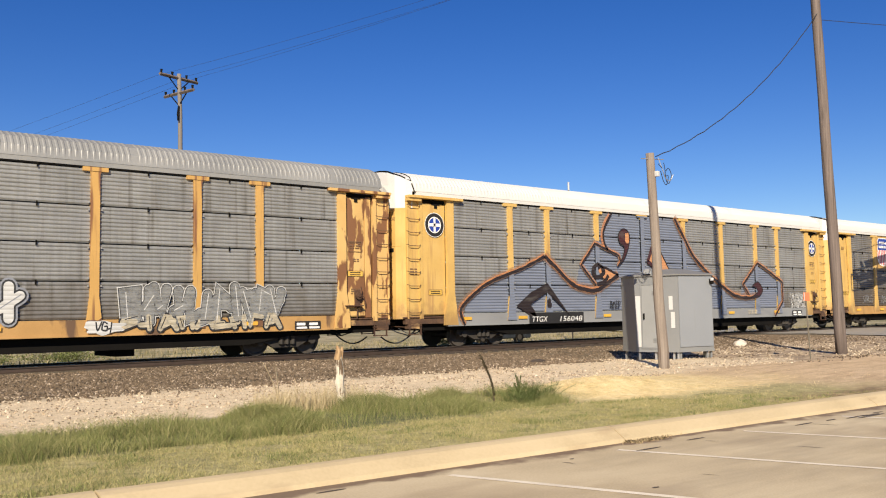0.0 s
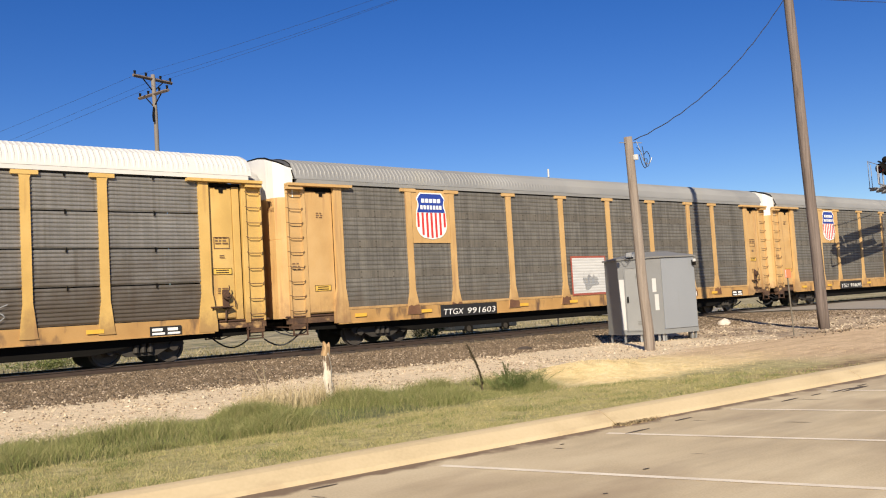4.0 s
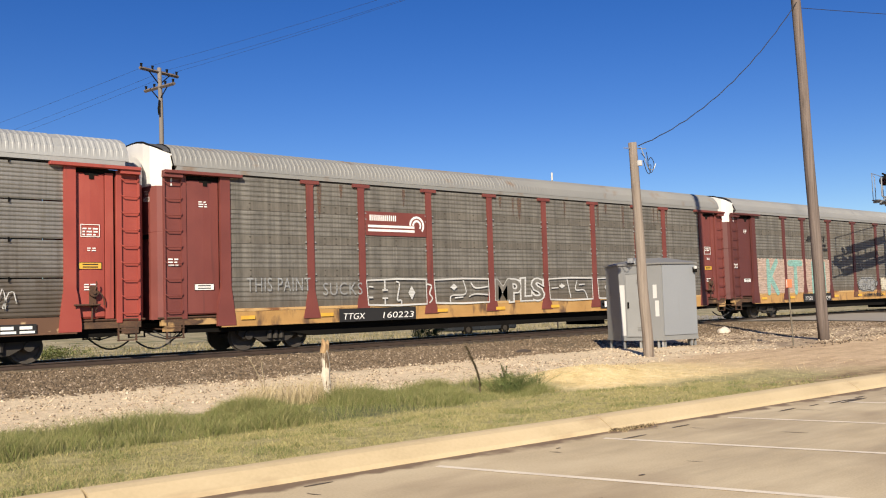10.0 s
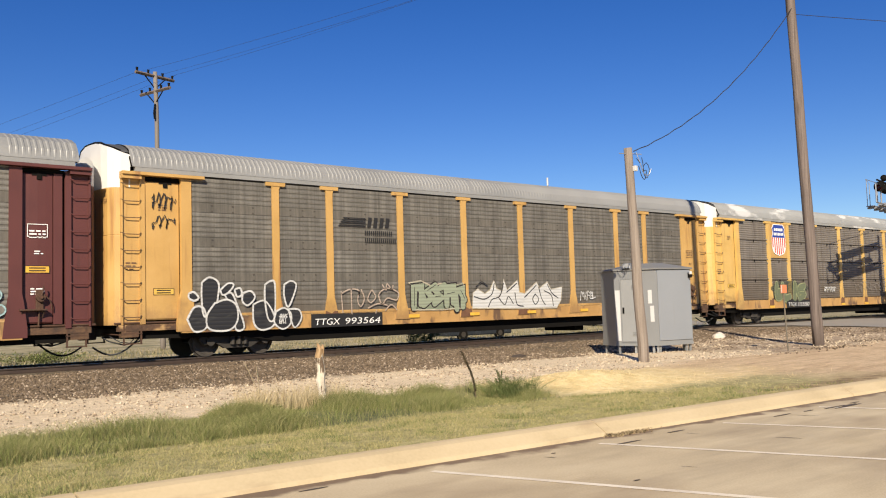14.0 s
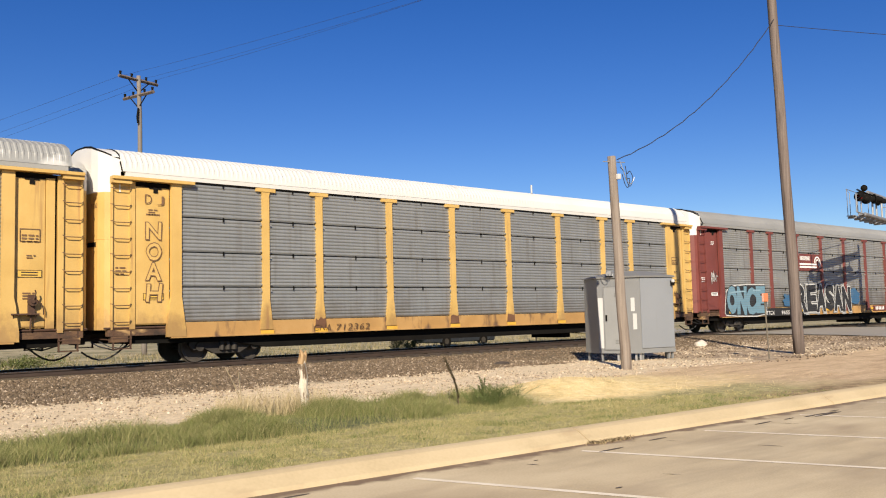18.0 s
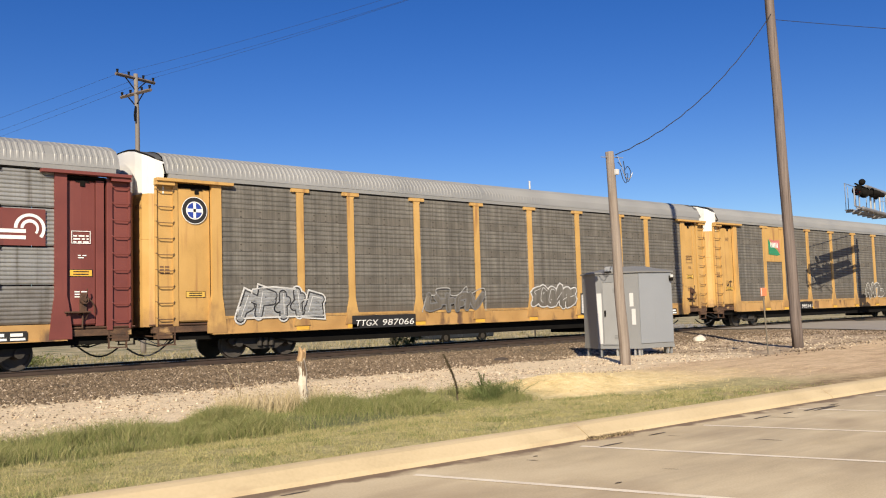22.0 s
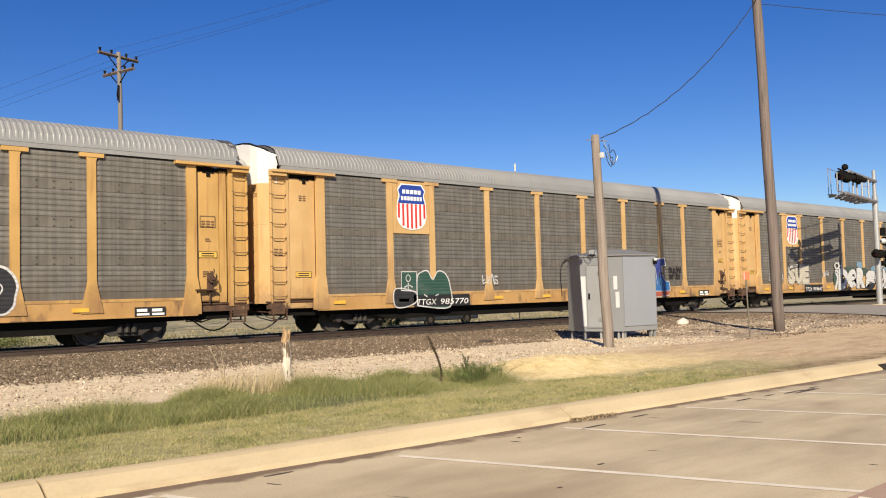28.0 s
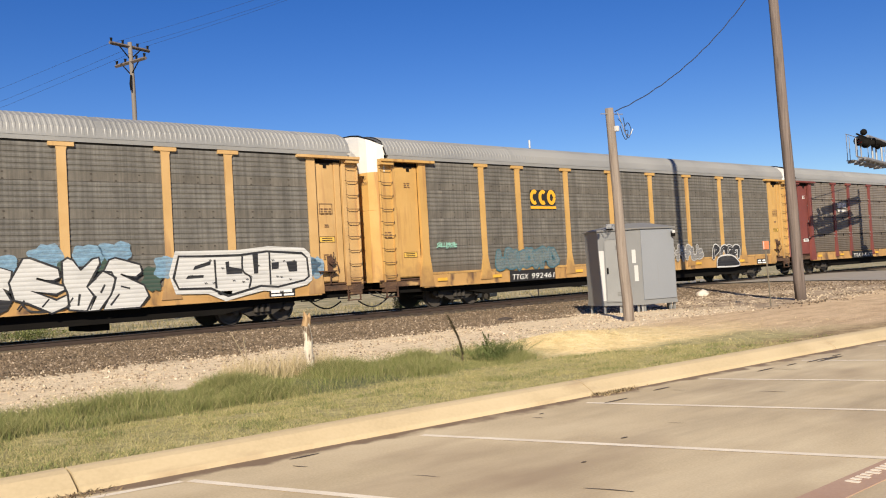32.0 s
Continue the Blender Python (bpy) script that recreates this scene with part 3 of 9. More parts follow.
# car park
CONC = material("worn car park concrete", [(0.44, 0.345, 0.205), (0.565, 0.45, 0.28), (0.65, 0.535, 0.345)], 0.7, 0.85, 0, 0.25, 34, (1, 1.6, 1), 0.36,
                streak=(0.36, 0.268, 0.165), streak_scale=(0.35, 0.9, 1), streak_at=0.50, streak_soft=0.25, world_space=True)
def gutter_stain(m):
    """Brown silt along the kerb's foot, with an uneven edge."""
    nt = m.node_tree
    n, link = nt.nodes, nt.links.new
    bsdf = n["Principled BSDF"]
    src = bsdf.inputs["Base Color"].links[0].from_socket
    geo = n.new("ShaderNodeNewGeometry")
    sep = n.new("ShaderNodeSeparateXYZ")
    link(geo.outputs["Position"], sep.inputs[0])
    d = n.new("ShaderNodeMath")
    d.operation, d.inputs[1].default_value = "MULTIPLY_ADD", 0.053
    link(sep.outputs[0], d.inputs[0])
    link(sep.outputs[1], d.inputs[2])
    t = n.new("ShaderNodeTexNoise")
    t.inputs["Scale"].default_value, t.inputs["Detail"].default_value = 2.0, 8
    link(geo.outputs["Position"], t.inputs[0])
    k = n.new("ShaderNodeMath")
    k.operation, k.inputs[1].default_value = "MULTIPLY_ADD", 0.75
    link(t.outputs[0], k.inputs[0])
    link(d.outputs[0], k.inputs[2])
    r = n.new("ShaderNodeMapRange")
    r.interpolation_type = "SMOOTHSTEP"
    r.inputs[1].default_value, r.inputs[2].default_value = -17.47 - 0.30 + 0.375, -17.47 - 0.10 + 0.375
    link(k.outputs[0], r.inputs[0])
    mx = n.new("ShaderNodeMix")
    mx.data_type = "RGBA"
    link(r.outputs[0], mx.inputs["Factor"])
    link(src, mx.inputs["A"])
    mx.inputs["B"].default_value = (0.20, 0.135, 0.08, 1)
    # oily grey-brown smears, denser where the stalls are farthest along the kerb
    mp = n.new("ShaderNodeMapping")
    mp.inputs["Scale"].default_value, mp.inputs["Rotation"].default_value = (0.22, 1.25, 1.0), (0, 0, 0.12)
    link(geo.outputs["Position"], mp.inputs[0])
    sm = n.new("ShaderNodeTexNoise")
    sm.inputs["Scale"].default_value, sm.inputs["Detail"].default_value, sm.inputs["Roughness"].default_value = 1.0, 7, 0.62
    link(mp.outputs[0], sm.inputs[0])
    far = n.new("ShaderNodeMapRange")
    far.inputs[1].default_value, far.inputs[2].default_value, far.inputs[3].default_value, far.inputs[4].default_value = 5.0, 18.0, -0.07, 0.13
    link(sep.outputs[0], far.inputs[0])
    ad = n.new("ShaderNodeMath")
    link(sm.outputs[0], ad.inputs[0])
    link(far.outputs[0], ad.inputs[1])
    r2 = n.new("ShaderNodeMapRange")
    r2.interpolation_type = "SMOOTHSTEP"
    r2.inputs[1].default_value, r2.inputs[2].default_value, r2.inputs[4].default_value = 0.44, 0.80, 0.62
    link(ad.outputs[0], r2.inputs[0])
    m2 = n.new("ShaderNodeMix")
    m2.data_type = "RGBA"
    link(r2.outputs[0], m2.inputs["Factor"])
    link(mx.outputs["Result"], m2.inputs["A"])
    m2.inputs["B"].default_value = (0.29, 0.225, 0.145, 1)
    link(m2.outputs["Result"], bsdf.inputs["Base Color"])


gutter_stain(CONC)
KERBM = material("sun-bleached kerb concrete", [(0.42, 0.325, 0.185), (0.50, 0.39, 0.23), (0.55, 0.435, 0.265)], 1.2, 0.85, 0, 0.08, 25, world_space=True, streak=(0.36, 0.265, 0.155), streak_scale=(0.8, 3, 1), streak_at=0.58)
PAINTW = material("worn white road paint", [(0.66, 0.56, 0.42), (0.88, 0.78, 0.61)], 2.2, 0.8, 0, 0, 30, contrast=0.4, world_space=True)
PAINTR = material("faded red road paint", [(0.38, 0.23, 0.155), (0.46, 0.31, 0.215)], 2.2, 0.8, 0, 0, 30, contrast=0.4, world_space=True)
bm = bmesh.new()
px_ = [-60 + 5 * i for i in range(33)]
back = [bm.verts.new((x, kerb_y(x) + 0.12, -0.5)) for x in px_]
front = [bm.verts.new((x, -75, -0.5)) for x in px_]
for i in range(len(px_) - 1):
    bm.faces.new((front[i], front[i + 1], back[i + 1], back[i]))
lot = tagged(part("car_park", bm, CONC), "worn tan concrete car park with faded stall lines", "car park", kind="structure")

# kerb in cast lengths, with open joints
kerb = tagged(group_root("kerb", (9.0, kerb_y(9.0), -0.5)), "pale tan concrete kerb along the car park", "kerb", kind="structure")
KP = [(0.0, 0.0), (0.008, 0.02), (0.03, 0.045), (0.20, 0.150), (0.27, 0.172), (0.34, 0.180), (0.36, 0.174), (0.36, -0.1), (0.0, -0.1)]
cuts = [-40, -28, -18, -9.5, -3.0, 2.6, 9.05, 15.2, 21.5, 28, 36, 46, 60]
for xa, xb in zip(cuts, cuts[1:]):
    bm = bmesh.new()
    rings = []
    steps = max(2, int((xb - xa) / 1.5))
    for i in range(steps + 1):
        x = xa + 0.012 + (xb - xa - 0.024) * i / steps
        j = 0.008 * noise.noise((x * 1.3, 2.0, 0.0))
        rings.append([bm.verts.new((x - 9.0, kerb_y(x) + a - kerb_y(9.0) + j, b + j)) for a, b in KP])
    for a, b in zip(rings, rings[1:]):
        for k in range(len(KP)):
            bm.faces.new((a[k], b[k], b[(k + 1) % len(KP)], a[(k + 1) % len(KP)]))
    bm.faces.new(rings[0][::-1])
    bm.faces.new(rings[-1])
    part("kerb_length", bm, KERBM, kerb)

# storm drain mouth in the kerb
INLET = material("dark drain mouth", [(0.010, 0.009, 0.008), (0.03, 0.026, 0.02)], 3, 0.9)
drain = tagged(part("storm_drain", box_mesh(-0.75, 0.75, -0.012, 0.10, 0.004, 0.105, bevel=0.01), INLET, None, "", (18.6, kerb_y(18.6), -0.5)), "dark storm drain mouth in the kerb", "drain")
drain.rotation_euler = (0, 0, -0.053)

# stall lines, slanting off the kerb
stripes = tagged(group_root("stall_lines", (8, -18.2, -0.5)), "worn white painted stall lines", "road marking", kind="structure")
for x0 in (-4.3, -1.7, 0.9, 3.42, 5.96, 8.49, 10.98, 13.45, 15.95, 18.4, 20.9):
    y0 = kerb_y(x0) - 0.36
    dx, dy = 0.32, -0.947
    bm = bmesh.new()
    vs = []
    for i in range(8):
        s = 4.55 * i / 7
        w = 0.048 + 0.006 * noise.noise((s * 2, x0, 0))
        vs.append([bm.verts.new((x0 + dx * s + sd * w * 0.947 - 8, y0 + dy * s + sd * w * 0.32 + 18.2, 0.004)) for sd in (-1, 1)])
    for a, b in zip(vs, vs[1:]):
        bm.faces.new((a[0], b[0], b[1], a[1]))
    part("stall_line", bm, PAINTW, stripes)

bm = bmesh.new()
vs = [bm.verts.new(q) for q in ((1.5 - 8, -17.72 + 18.2, 0.004), (3.36 - 8, -17.93 + 18.2, 0.004), (3.36 - 8, -18.02 + 18.2, 0.004), (1.5 - 8, -17.81 + 18.2, 0.004))]
bm.faces.new(vs[::-1])
part("stall_line", bm, PAINTW, stripes)
lane = tagged(part("lane_line", box_mesh(-14, 26, -22.60, -22.34, -0.52, -0.495), PAINTR), "faded red painted lane line on concrete", "road marking", kind="structure")
bm = bmesh.new()
for i in range(9):
    xa = 6.45 + 0.085 * i
    add_box(bm, xa, xa + 0.05, -22.50 + 0.03 * (i % 2), -22.40, -0.494, -0.491)
part("worn_lettering", bm, PAINTW, lane, "worn white painted lettering")
CRACKM = material("dirt-filled joint", [(0.05, 0.04, 0.03), (0.12, 0.09, 0.065)], 3, 0.95, world_space=True)
joints = tagged(group_root("concrete_joints", (8, -20, -0.5)), "dark dirt-filled joints and chips in the concrete", "crack", kind="structure")
rngj = random.Random(5)
for x0 in (1.6, 4.2, 7.25, 9.75, 12.2, 14.7, 17.2):
    s0 = 0.3
    while s0 < 4.4:
        ln = rngj.uniform(0.08, 0.4)
        bm = bmesh.new()
        w = rngj.uniform(0.005, 0.014)
        ya = kerb_y(x0) - 0.3
        pts = [(x0 + 0.32 * q + rngj.uniform(-0.01, 0.01), ya - 0.947 * q) for q in (s0, s0 + ln * 0.5, s0 + ln)]
        r_ = [[bm.verts.new((x + sd * w * (0.3 if j != 1 else 1) - 8, y + 20, 0.005)) for sd in (-1, 1)] for j, (x, y) in enumerate(pts)]
        for a, b in zip(r_, r_[1:]):
            bm.faces.new((a[0], b[0], b[1], a[1]))
        part("joint_chip", bm, CRACKM, joints)
        s0 += ln + rngj.uniform(0.9, 2.6)
for x, y, l in ((6.95, -20.03, 0.10), (5.9, -20.4, 0.06), (7.6, -18.35, 0.07), (8.8, -18.5, 0.5), (12.2, -18.62, 0.5), (13.55, -18.74, 0.7), (13.95, -18.78, 0.5), (13.8, -18.84, 0.9), (14.3, -18.70, 0.35), (12.9, -18.66, 0.3), (4.6, -18.0, 0.35), (9.9, -18.4, 0.4)):
    bm = bmesh.new()
    vs = [bm.verts.new((x - 8 + l * math.cos(a) * 0.5, y + 20 + 0.018 * math.sin(a) * (1 + l), 0.005)) for a in [2 * math.pi * k / 10 for k in range(10)]]
    bm.faces.new(vs)
    part("joint_chip", bm, CRACKM, joints)

# road over the crossing
ASPH = material("grey asphalt", [(0.25, 0.222, 0.185), (0.33, 0.295, 0.25)], 1.0, 0.9, 0, 0.1, 40, world_space=True)
bm = bmesh.new()
lefts = [(29, -24), (31.5, -17.6), (33.6, -13.4), (36.6, -10.3), (38.4, -7.6), (38.8, -6.2), (40.0, -3.7), (39.4, -1.9), (39.6, -0.9), (42.0, 2.0), (46, 8), (70, 40)]
rows_ = [[bm.verts.new((x + k * 12.5 / 4, y, -0.06 if -16 < y < 3 else -0.45)) for k in range(5)] for x, y in lefts]
for a, b in zip(rows_, rows_[1:]):
    for k in range(4):
        bm.faces.new((a[k], a[k + 1], b[k + 1], b[k]))
tagged(part("road", bm, ASPH), "grey asphalt road over the level crossing", "road", kind="structure")

# ---- track ----
track = tagged(group_root("railway_track", (0, 0, -0.16)), "steel rails on dark timber sleepers in ballast", "railway track", kind="structure")
RP = [(-0.075, -0.155), (0.075, -0.155), (0.075, -0.14), (0.012, -0.12), (0.010, -0.045), (0.036, -0.035), (0.036, -0.005), (0.028, 0.0),
      (-0.028, 0.0), (-0.036, -0.005), (-0.036, -0.035), (-0.010, -0.045), (-0.012, -0.12), (-0.075, -0.14)]
for y in (-0.755, 0.755):
    bm = bmesh.new()
    a = [bm.verts.new((-300, y + p, q + 0.16)) for p, q in RP]
    b = [bm.verts.new((400, y + p, q + 0.16)) for p, q in RP]
    for i in range(len(RP)):
        bm.faces.new((a[i], b[i], b[(i + 1) % len(RP)], a[(i + 1) % len(RP)]))
    part("rail", bm, RAILM, track)
    part("rail_head", box_mesh(-300, 400, y - 0.022, y + 0.022, 0.160, 0.162), RAILTOP, track, "polished running surface")
for i in range(200):
    x = -30 + i * 0.52
    j = 0.03 * math.sin(i * 7.3)
    shared("sleeper", i % 3, lambda: box_mesh(-0.11, 0.11, -1.3, 1.3, -0.18, -0.005, bevel=0.012), TIEM, track, (x + j * 0.5, j, 0.012 + 0.006 * math.sin(i * 3.1)))

# ---- autorack cars ----
# a car's own space: x from -14.3 to 14.3 between the coupling faces, y = -1.5 the near side, z = 0 the rail head
HALF = 14.3
EDGES = [2.32, 5.15, 7.10, 9.95, 12.85, 15.75, 18.65, 21.50, 23.45, 26.28]
Z_SILL0, Z_PAN0, Z_PAN1, Z_EAVE = 0.74, 1.18, 5.26, 5.36
POST0, POST1 = 0.90, 5.13
FACE = 1.50
DECAL = -(FACE + 0.072)


def panel_ridged(w, h, pitch, depth):
    """A sheet with rounded horizontal ribs, its back flat."""
    bm = bmesh.new()
    prof = []
    n = max(2, round(h / pitch))
    p = h / n
    for i in range(n):
        z = i * p
        prof += [(z + 0.06 * p, 0.0), (z + 0.20 * p, 0.50 * depth), (z + 0.40 * p, 0.95 * depth), (z + 0.60 * p, depth), (z + 0.78 * p, 0.60 * depth), (z + 0.94 * p, 0.08 * depth)]
    prof = [(0.0, 0.0)] + prof + [(h, 0.0)]
    rows = [[bm.verts.new((x, -d, z)) for z, d in prof] for x in (0.0, w)]
    for i in range(len(prof) - 1):
        bm.faces.new((rows[0][i], rows[1][i], rows[1][i + 1], rows[0][i + 1]))
    back = [[bm.verts.new((x, 0.03, z)) for z in (0.0, h)] for x in (0.0, w)]
    bm.faces.new((back[0][0], back[0][1], back[1][1], back[1][0]))
    bm.faces.new((rows[0][-1], rows[1][-1], back[1][1], back[0][1]))
    bm.faces.new((rows[0][0], back[0][0], back[1][0], rows[1][0]))
    return bm


def panel_screen(w, h):
    """A perforated sheet: a plain bolted band below, slats above, parted by narrow slots coloured with their shade."""
    bm = bmesh.new()
    band = 0.25 * h
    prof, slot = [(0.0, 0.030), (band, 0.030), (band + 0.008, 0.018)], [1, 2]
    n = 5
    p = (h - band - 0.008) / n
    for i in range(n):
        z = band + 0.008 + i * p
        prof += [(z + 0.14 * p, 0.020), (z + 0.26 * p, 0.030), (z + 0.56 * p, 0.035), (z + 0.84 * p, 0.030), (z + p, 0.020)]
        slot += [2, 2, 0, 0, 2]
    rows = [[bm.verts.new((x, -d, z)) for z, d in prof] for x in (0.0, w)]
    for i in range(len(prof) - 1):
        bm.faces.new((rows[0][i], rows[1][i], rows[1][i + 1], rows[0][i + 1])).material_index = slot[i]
    back = [[bm.verts.new((x, 0.03, z)) for z in (0.0, h)] for x in (0.0, w)]
    bm.faces.new((back[0][0], back[0][1], back[1][1], back[1][0]))
    bm.faces.new((rows[0][-1], rows[1][-1], back[1][1], back[0][1]))
    bm.faces.new((rows[0][0], back[0][0], back[1][0], rows[1][0]))
    return bm


def bolt_rows(w, h):
    """Pairs of dark bolt heads across a screen's plain bands."""
    bm = bmesh.new()
    for k in range(1, 4):
        for i in range(3):
            x = w * (0.25 + 0.25 * i)
            for dz in (0.02, 0.19):
                add_box(bm, x - 0.026, x + 0.026, -0.042, -0.031, k * h + dz, k * h + dz + 0.032)
    return bm


def seam_clips(h):
    """Dark clips across the open seams of ridged panels."""
    bm = bmesh.new()
    for k in range(1, 5):
        add_box(bm, -0.018, 0.018, -0.045, -0.02, k * h - 0.09, k * h + 0.04)
    return bm


def post_bolts():
    """Bright bolt ears beside a post at each panel seam."""
    bm = bmesh.new()
    for k in range(1, 4):
        for sx in (-0.17, 0.17):
            for dz in (-0.14, 0.06):
                add_box(bm, sx - 0.016, sx + 0.016, -0.065, -0.02, k * 1.005 + dz, k * 1.005 + dz + 0.045)
    return bm


ARCH = [(0.0, 6.16), (0.45, 6.135), (0.92, 6.05), (1.28, 5.89), (1.48, 5.64), (1.56, 5.37)]
END_PLAN = [(0.46, -1.37), (0.30, -1.31), (0.18, -1.13), (0.12, -0.8), (0.10, -0.4), (0.09, 0.0), (0.10, 0.4), (0.12, 0.8), (0.18, 1.13), (0.30, 1.31), (0.46, 1.37)]


def arch_z(y):
    """The roof's height across the car."""
    return float(np.interp(abs(y), [p[0] for p in ARCH], [p[1] for p in ARCH]))


def end_trim():
    """A torn black seal along the top of the rounded end and round the roof's cut edge."""
    bm = bmesh.new()
    pts = [(x, y, arch_z(y) + 0.012 + 0.03 * noise.noise((y * 3.1, 0.4, 2.0))) for x, y in END_PLAN]
    add_tube(bm, pts, [0.020 + 0.016 * abs(noise.noise((y * 4.3, 7.0, 0))) for x, y in END_PLAN], 6)
    ys = [-1.56 + 0.26 * i for i in range(13)]
    add_tube(bm, [(0.69, y, arch_z(y)) for y in ys], 0.022, 6)
    return bm


def end_flashing():
    """The strip of roof between the rounded end and the first roof sheet."""
    bm = bmesh.new()
    rows = [[bm.verts.new((x, y, arch_z(y) - 0.004)), bm.verts.new((0.715, y, arch_z(y) - 0.004))] for x, y in END_PLAN]
    for a, b in zip(rows, rows[1:]):
        bm.faces.new((a[0], a[1], b[1], b[0]))
    return bm


def post_mesh(foot=0.30):
    """A side post with a T head and a flared foot."""
    bm = bmesh.new()
    f = foot
    h = POST1 - POST0
    o = [(-f, 0), (f, 0), (f - 0.02, 0.10), (0.14, 0.74), (0.118, 0.88), (0.118, h - 0.12), (0.15, h - 0.02), (-0.15, h - 0.02), (-0.118, h - 0.12), (-0.118, 0.88), (-0.14, 0.74), (-f + 0.02, 0.10)]
    add_prism(bm, o, -0.065, 0.05)
    add_box(bm, -0.33, 0.33, -0.085, 0.05, h - 0.02, h + 0.09)
    bmesh.ops.recalc_face_normals(bm, faces=bm.faces[:])
    return bm


def roof_mesh(rib=True):
    """An arched roof of cross-ribbed sheets."""
    arch = [(-1.56, Z_EAVE), (-1.55, Z_EAVE + 0.05), (-1.48, 5.64), (-1.28, 5.89), (-0.92, 6.05), (-0.45, 6.135), (0, 6.16)]
    arch = arch + [(-y, z) for y, z in arch[-2::-1]]
    bm = bmesh.new()
    pitch, x0, x1 = 0.155, -13.6, 13.6
    xs = []
    n = int((x1 - x0) / pitch)
    for i in range(n):
        x = x0 + i * pitch
        if i % 41 == 40:
            xs += [(x, 0.0), (x + 0.13, 0.0)]
        else:
            xs += [(x, 0.0), (x + 0.065, 0.0), (x + 0.09, 0.013), (x + 0.13, 0.013)]
    xs.append((x1, 0.0))
    rows = []
    for x, up in xs:
        rows.append([bm.verts.new((x, y * (1 + (up * 0.45 if 1 < k < len(arch) - 2 else 0)), z + (up if 1 < k < len(arch) - 2 else 0))) for k, (y, z) in enumerate(arch)])
    for a, b in zip(rows, rows[1:]):
        for k in range(len(arch) - 1):
            bm.faces.new((a[k], b[k], b[k + 1], a[k + 1]))
    bm.faces.new([rows[0][k] for k in range(len(arch))])
    bm.faces.new([rows[-1][k] for k in range(len(arch) - 1, -1, -1)])
    bmesh.ops.recalc_face_normals(bm, faces=bm.faces[:])
    return bm


def ladder_mesh(x):
    bm = bmesh.new()
    for sx in (-0.25, 0.25):
        add_box(bm, x + sx - 0.016, x + sx + 0.016, -1.475, -1.415, 1.02, 5.06)
    return bm


def rung_mesh():
    """A drop rung between its two brackets."""
    return add_tube(bmesh.new(), [(-0.28, 0.02, 0.05), (-0.26, -0.05, 0.045), (-0.20, -0.085, 0.0), (0.20, -0.085, 0.0), (0.26, -0.05, 0.045), (0.28, 0.02, 0.05)], 0.014, 5)


def end_door_mesh():
    """A pair of rounded end doors, in plan an arc across the car's end (towards -x)."""
    bm = bmesh.new()
    pts = END_PLAN[:5] + [(0.10, -0.03), (0.12, 0.0), (0.10, 0.03)] + END_PLAN[6:]
    levels = ((1.02, 0.0), (1.10, 0.0), (3.46, 0.0), (3.475, 0.012), (3.49, 0.0), (4.79, 0.0))
    rows = [[bm.verts.new((x + inn, y, z)) for x, y in pts] for z, inn in levels]
    for a, b in zip(rows, rows[1:]):
        for k in range(len(pts) - 1):
            bm.faces.new((a[k], a[k + 1], b[k + 1], b[k]))
    inner = [bm.verts.new((0.60, y, z)) for y, z in ((-1.36, 1.02), (1.36, 1.02), (1.36, 4.79), (-1.36, 4.79))]
    bm.faces.new(inner)
    bmesh.ops.recalc_face_normals(bm, faces=bm.faces[:])
    return bm


def end_cap_mesh(lead=True):
    """The white upper end, rounded in plan: cut to the roof's arch where the car leads, lower and domed where it trails."""
    bm = bmesh.new()
    plan = [(0.70, -1.43)] + END_PLAN + [(0.70, 1.43)] if lead else END_PLAN
    tops = [arch_z(y) if lead else 5.16 + 0.62 * math.cos(min(1.0, abs(y) / 1.4) * math.pi / 2) for x, y in plan]
    rows = [[bm.verts.new((x, y, 4.79)) for x, y in plan], [bm.verts.new((x, y, z)) for (x, y), z in zip(plan, tops)]]
    for k in range(len(plan) - 1):
        bm.faces.new((rows[0][k], rows[0][k + 1], rows[1][k + 1], rows[1][k]))
    bmesh.ops.recalc_face_normals(bm, faces=bm.faces[:])
    return bm


def roof_flash():
    """A dark sheet patched over the last of the roof, its inner edge an arc."""
    bm = bmesh.new()
    rows = []
    for i in range(15):
        y = -1.56 + 3.12 * i / 14
        z = arch_z(y) + 0.022
        rows.append([bm.verts.new((0.68, y * 1.012, z)), bm.verts.new((0.73 + 0.62 * (1 - (abs(y) / 1.56) ** 2.2), y * 1.012, z))])
    for a, b in zip(rows, rows[1:]):
        bm.faces.new((a[0], a[1], b[1], b[0]))
    return bm


def leaf_mesh(x0, x1):
    """A side door leaf, slightly bowed, with a folded lower lip."""
    bm = bmesh.new()
    plan = [(x0, -1.425), (x0 + 0.02, -1.438), (x0 + 0.25 * (x1 - x0), -1.450), ((x0 + x1) / 2, -1.456), (x0 + 0.75 * (x1 - x0), -1.450), (x1 - 0.02, -1.438), (x1, -1.425), (x1, -1.33), (x0, -1.33)]
    rows = [[bm.verts.new((x, y + dy, z)) for x, y in plan] for z, dy in ((1.13, 0.03), (1.17, 0.0), (4.96, 0.0), (4.99, 0.02))]
    for a, b in zip(rows, rows[1:]):
        for k in range(len(plan)):
            bm.faces.new((a[k], a[(k + 1) % len(plan)], b[(k + 1) % len(plan)], b[k]))
    bm.faces.new(rows[0][::-1])
    bm.faces.new(rows[-1])
    bmesh.ops.recalc_face_normals(bm, faces=bm.faces[:])
    return bm


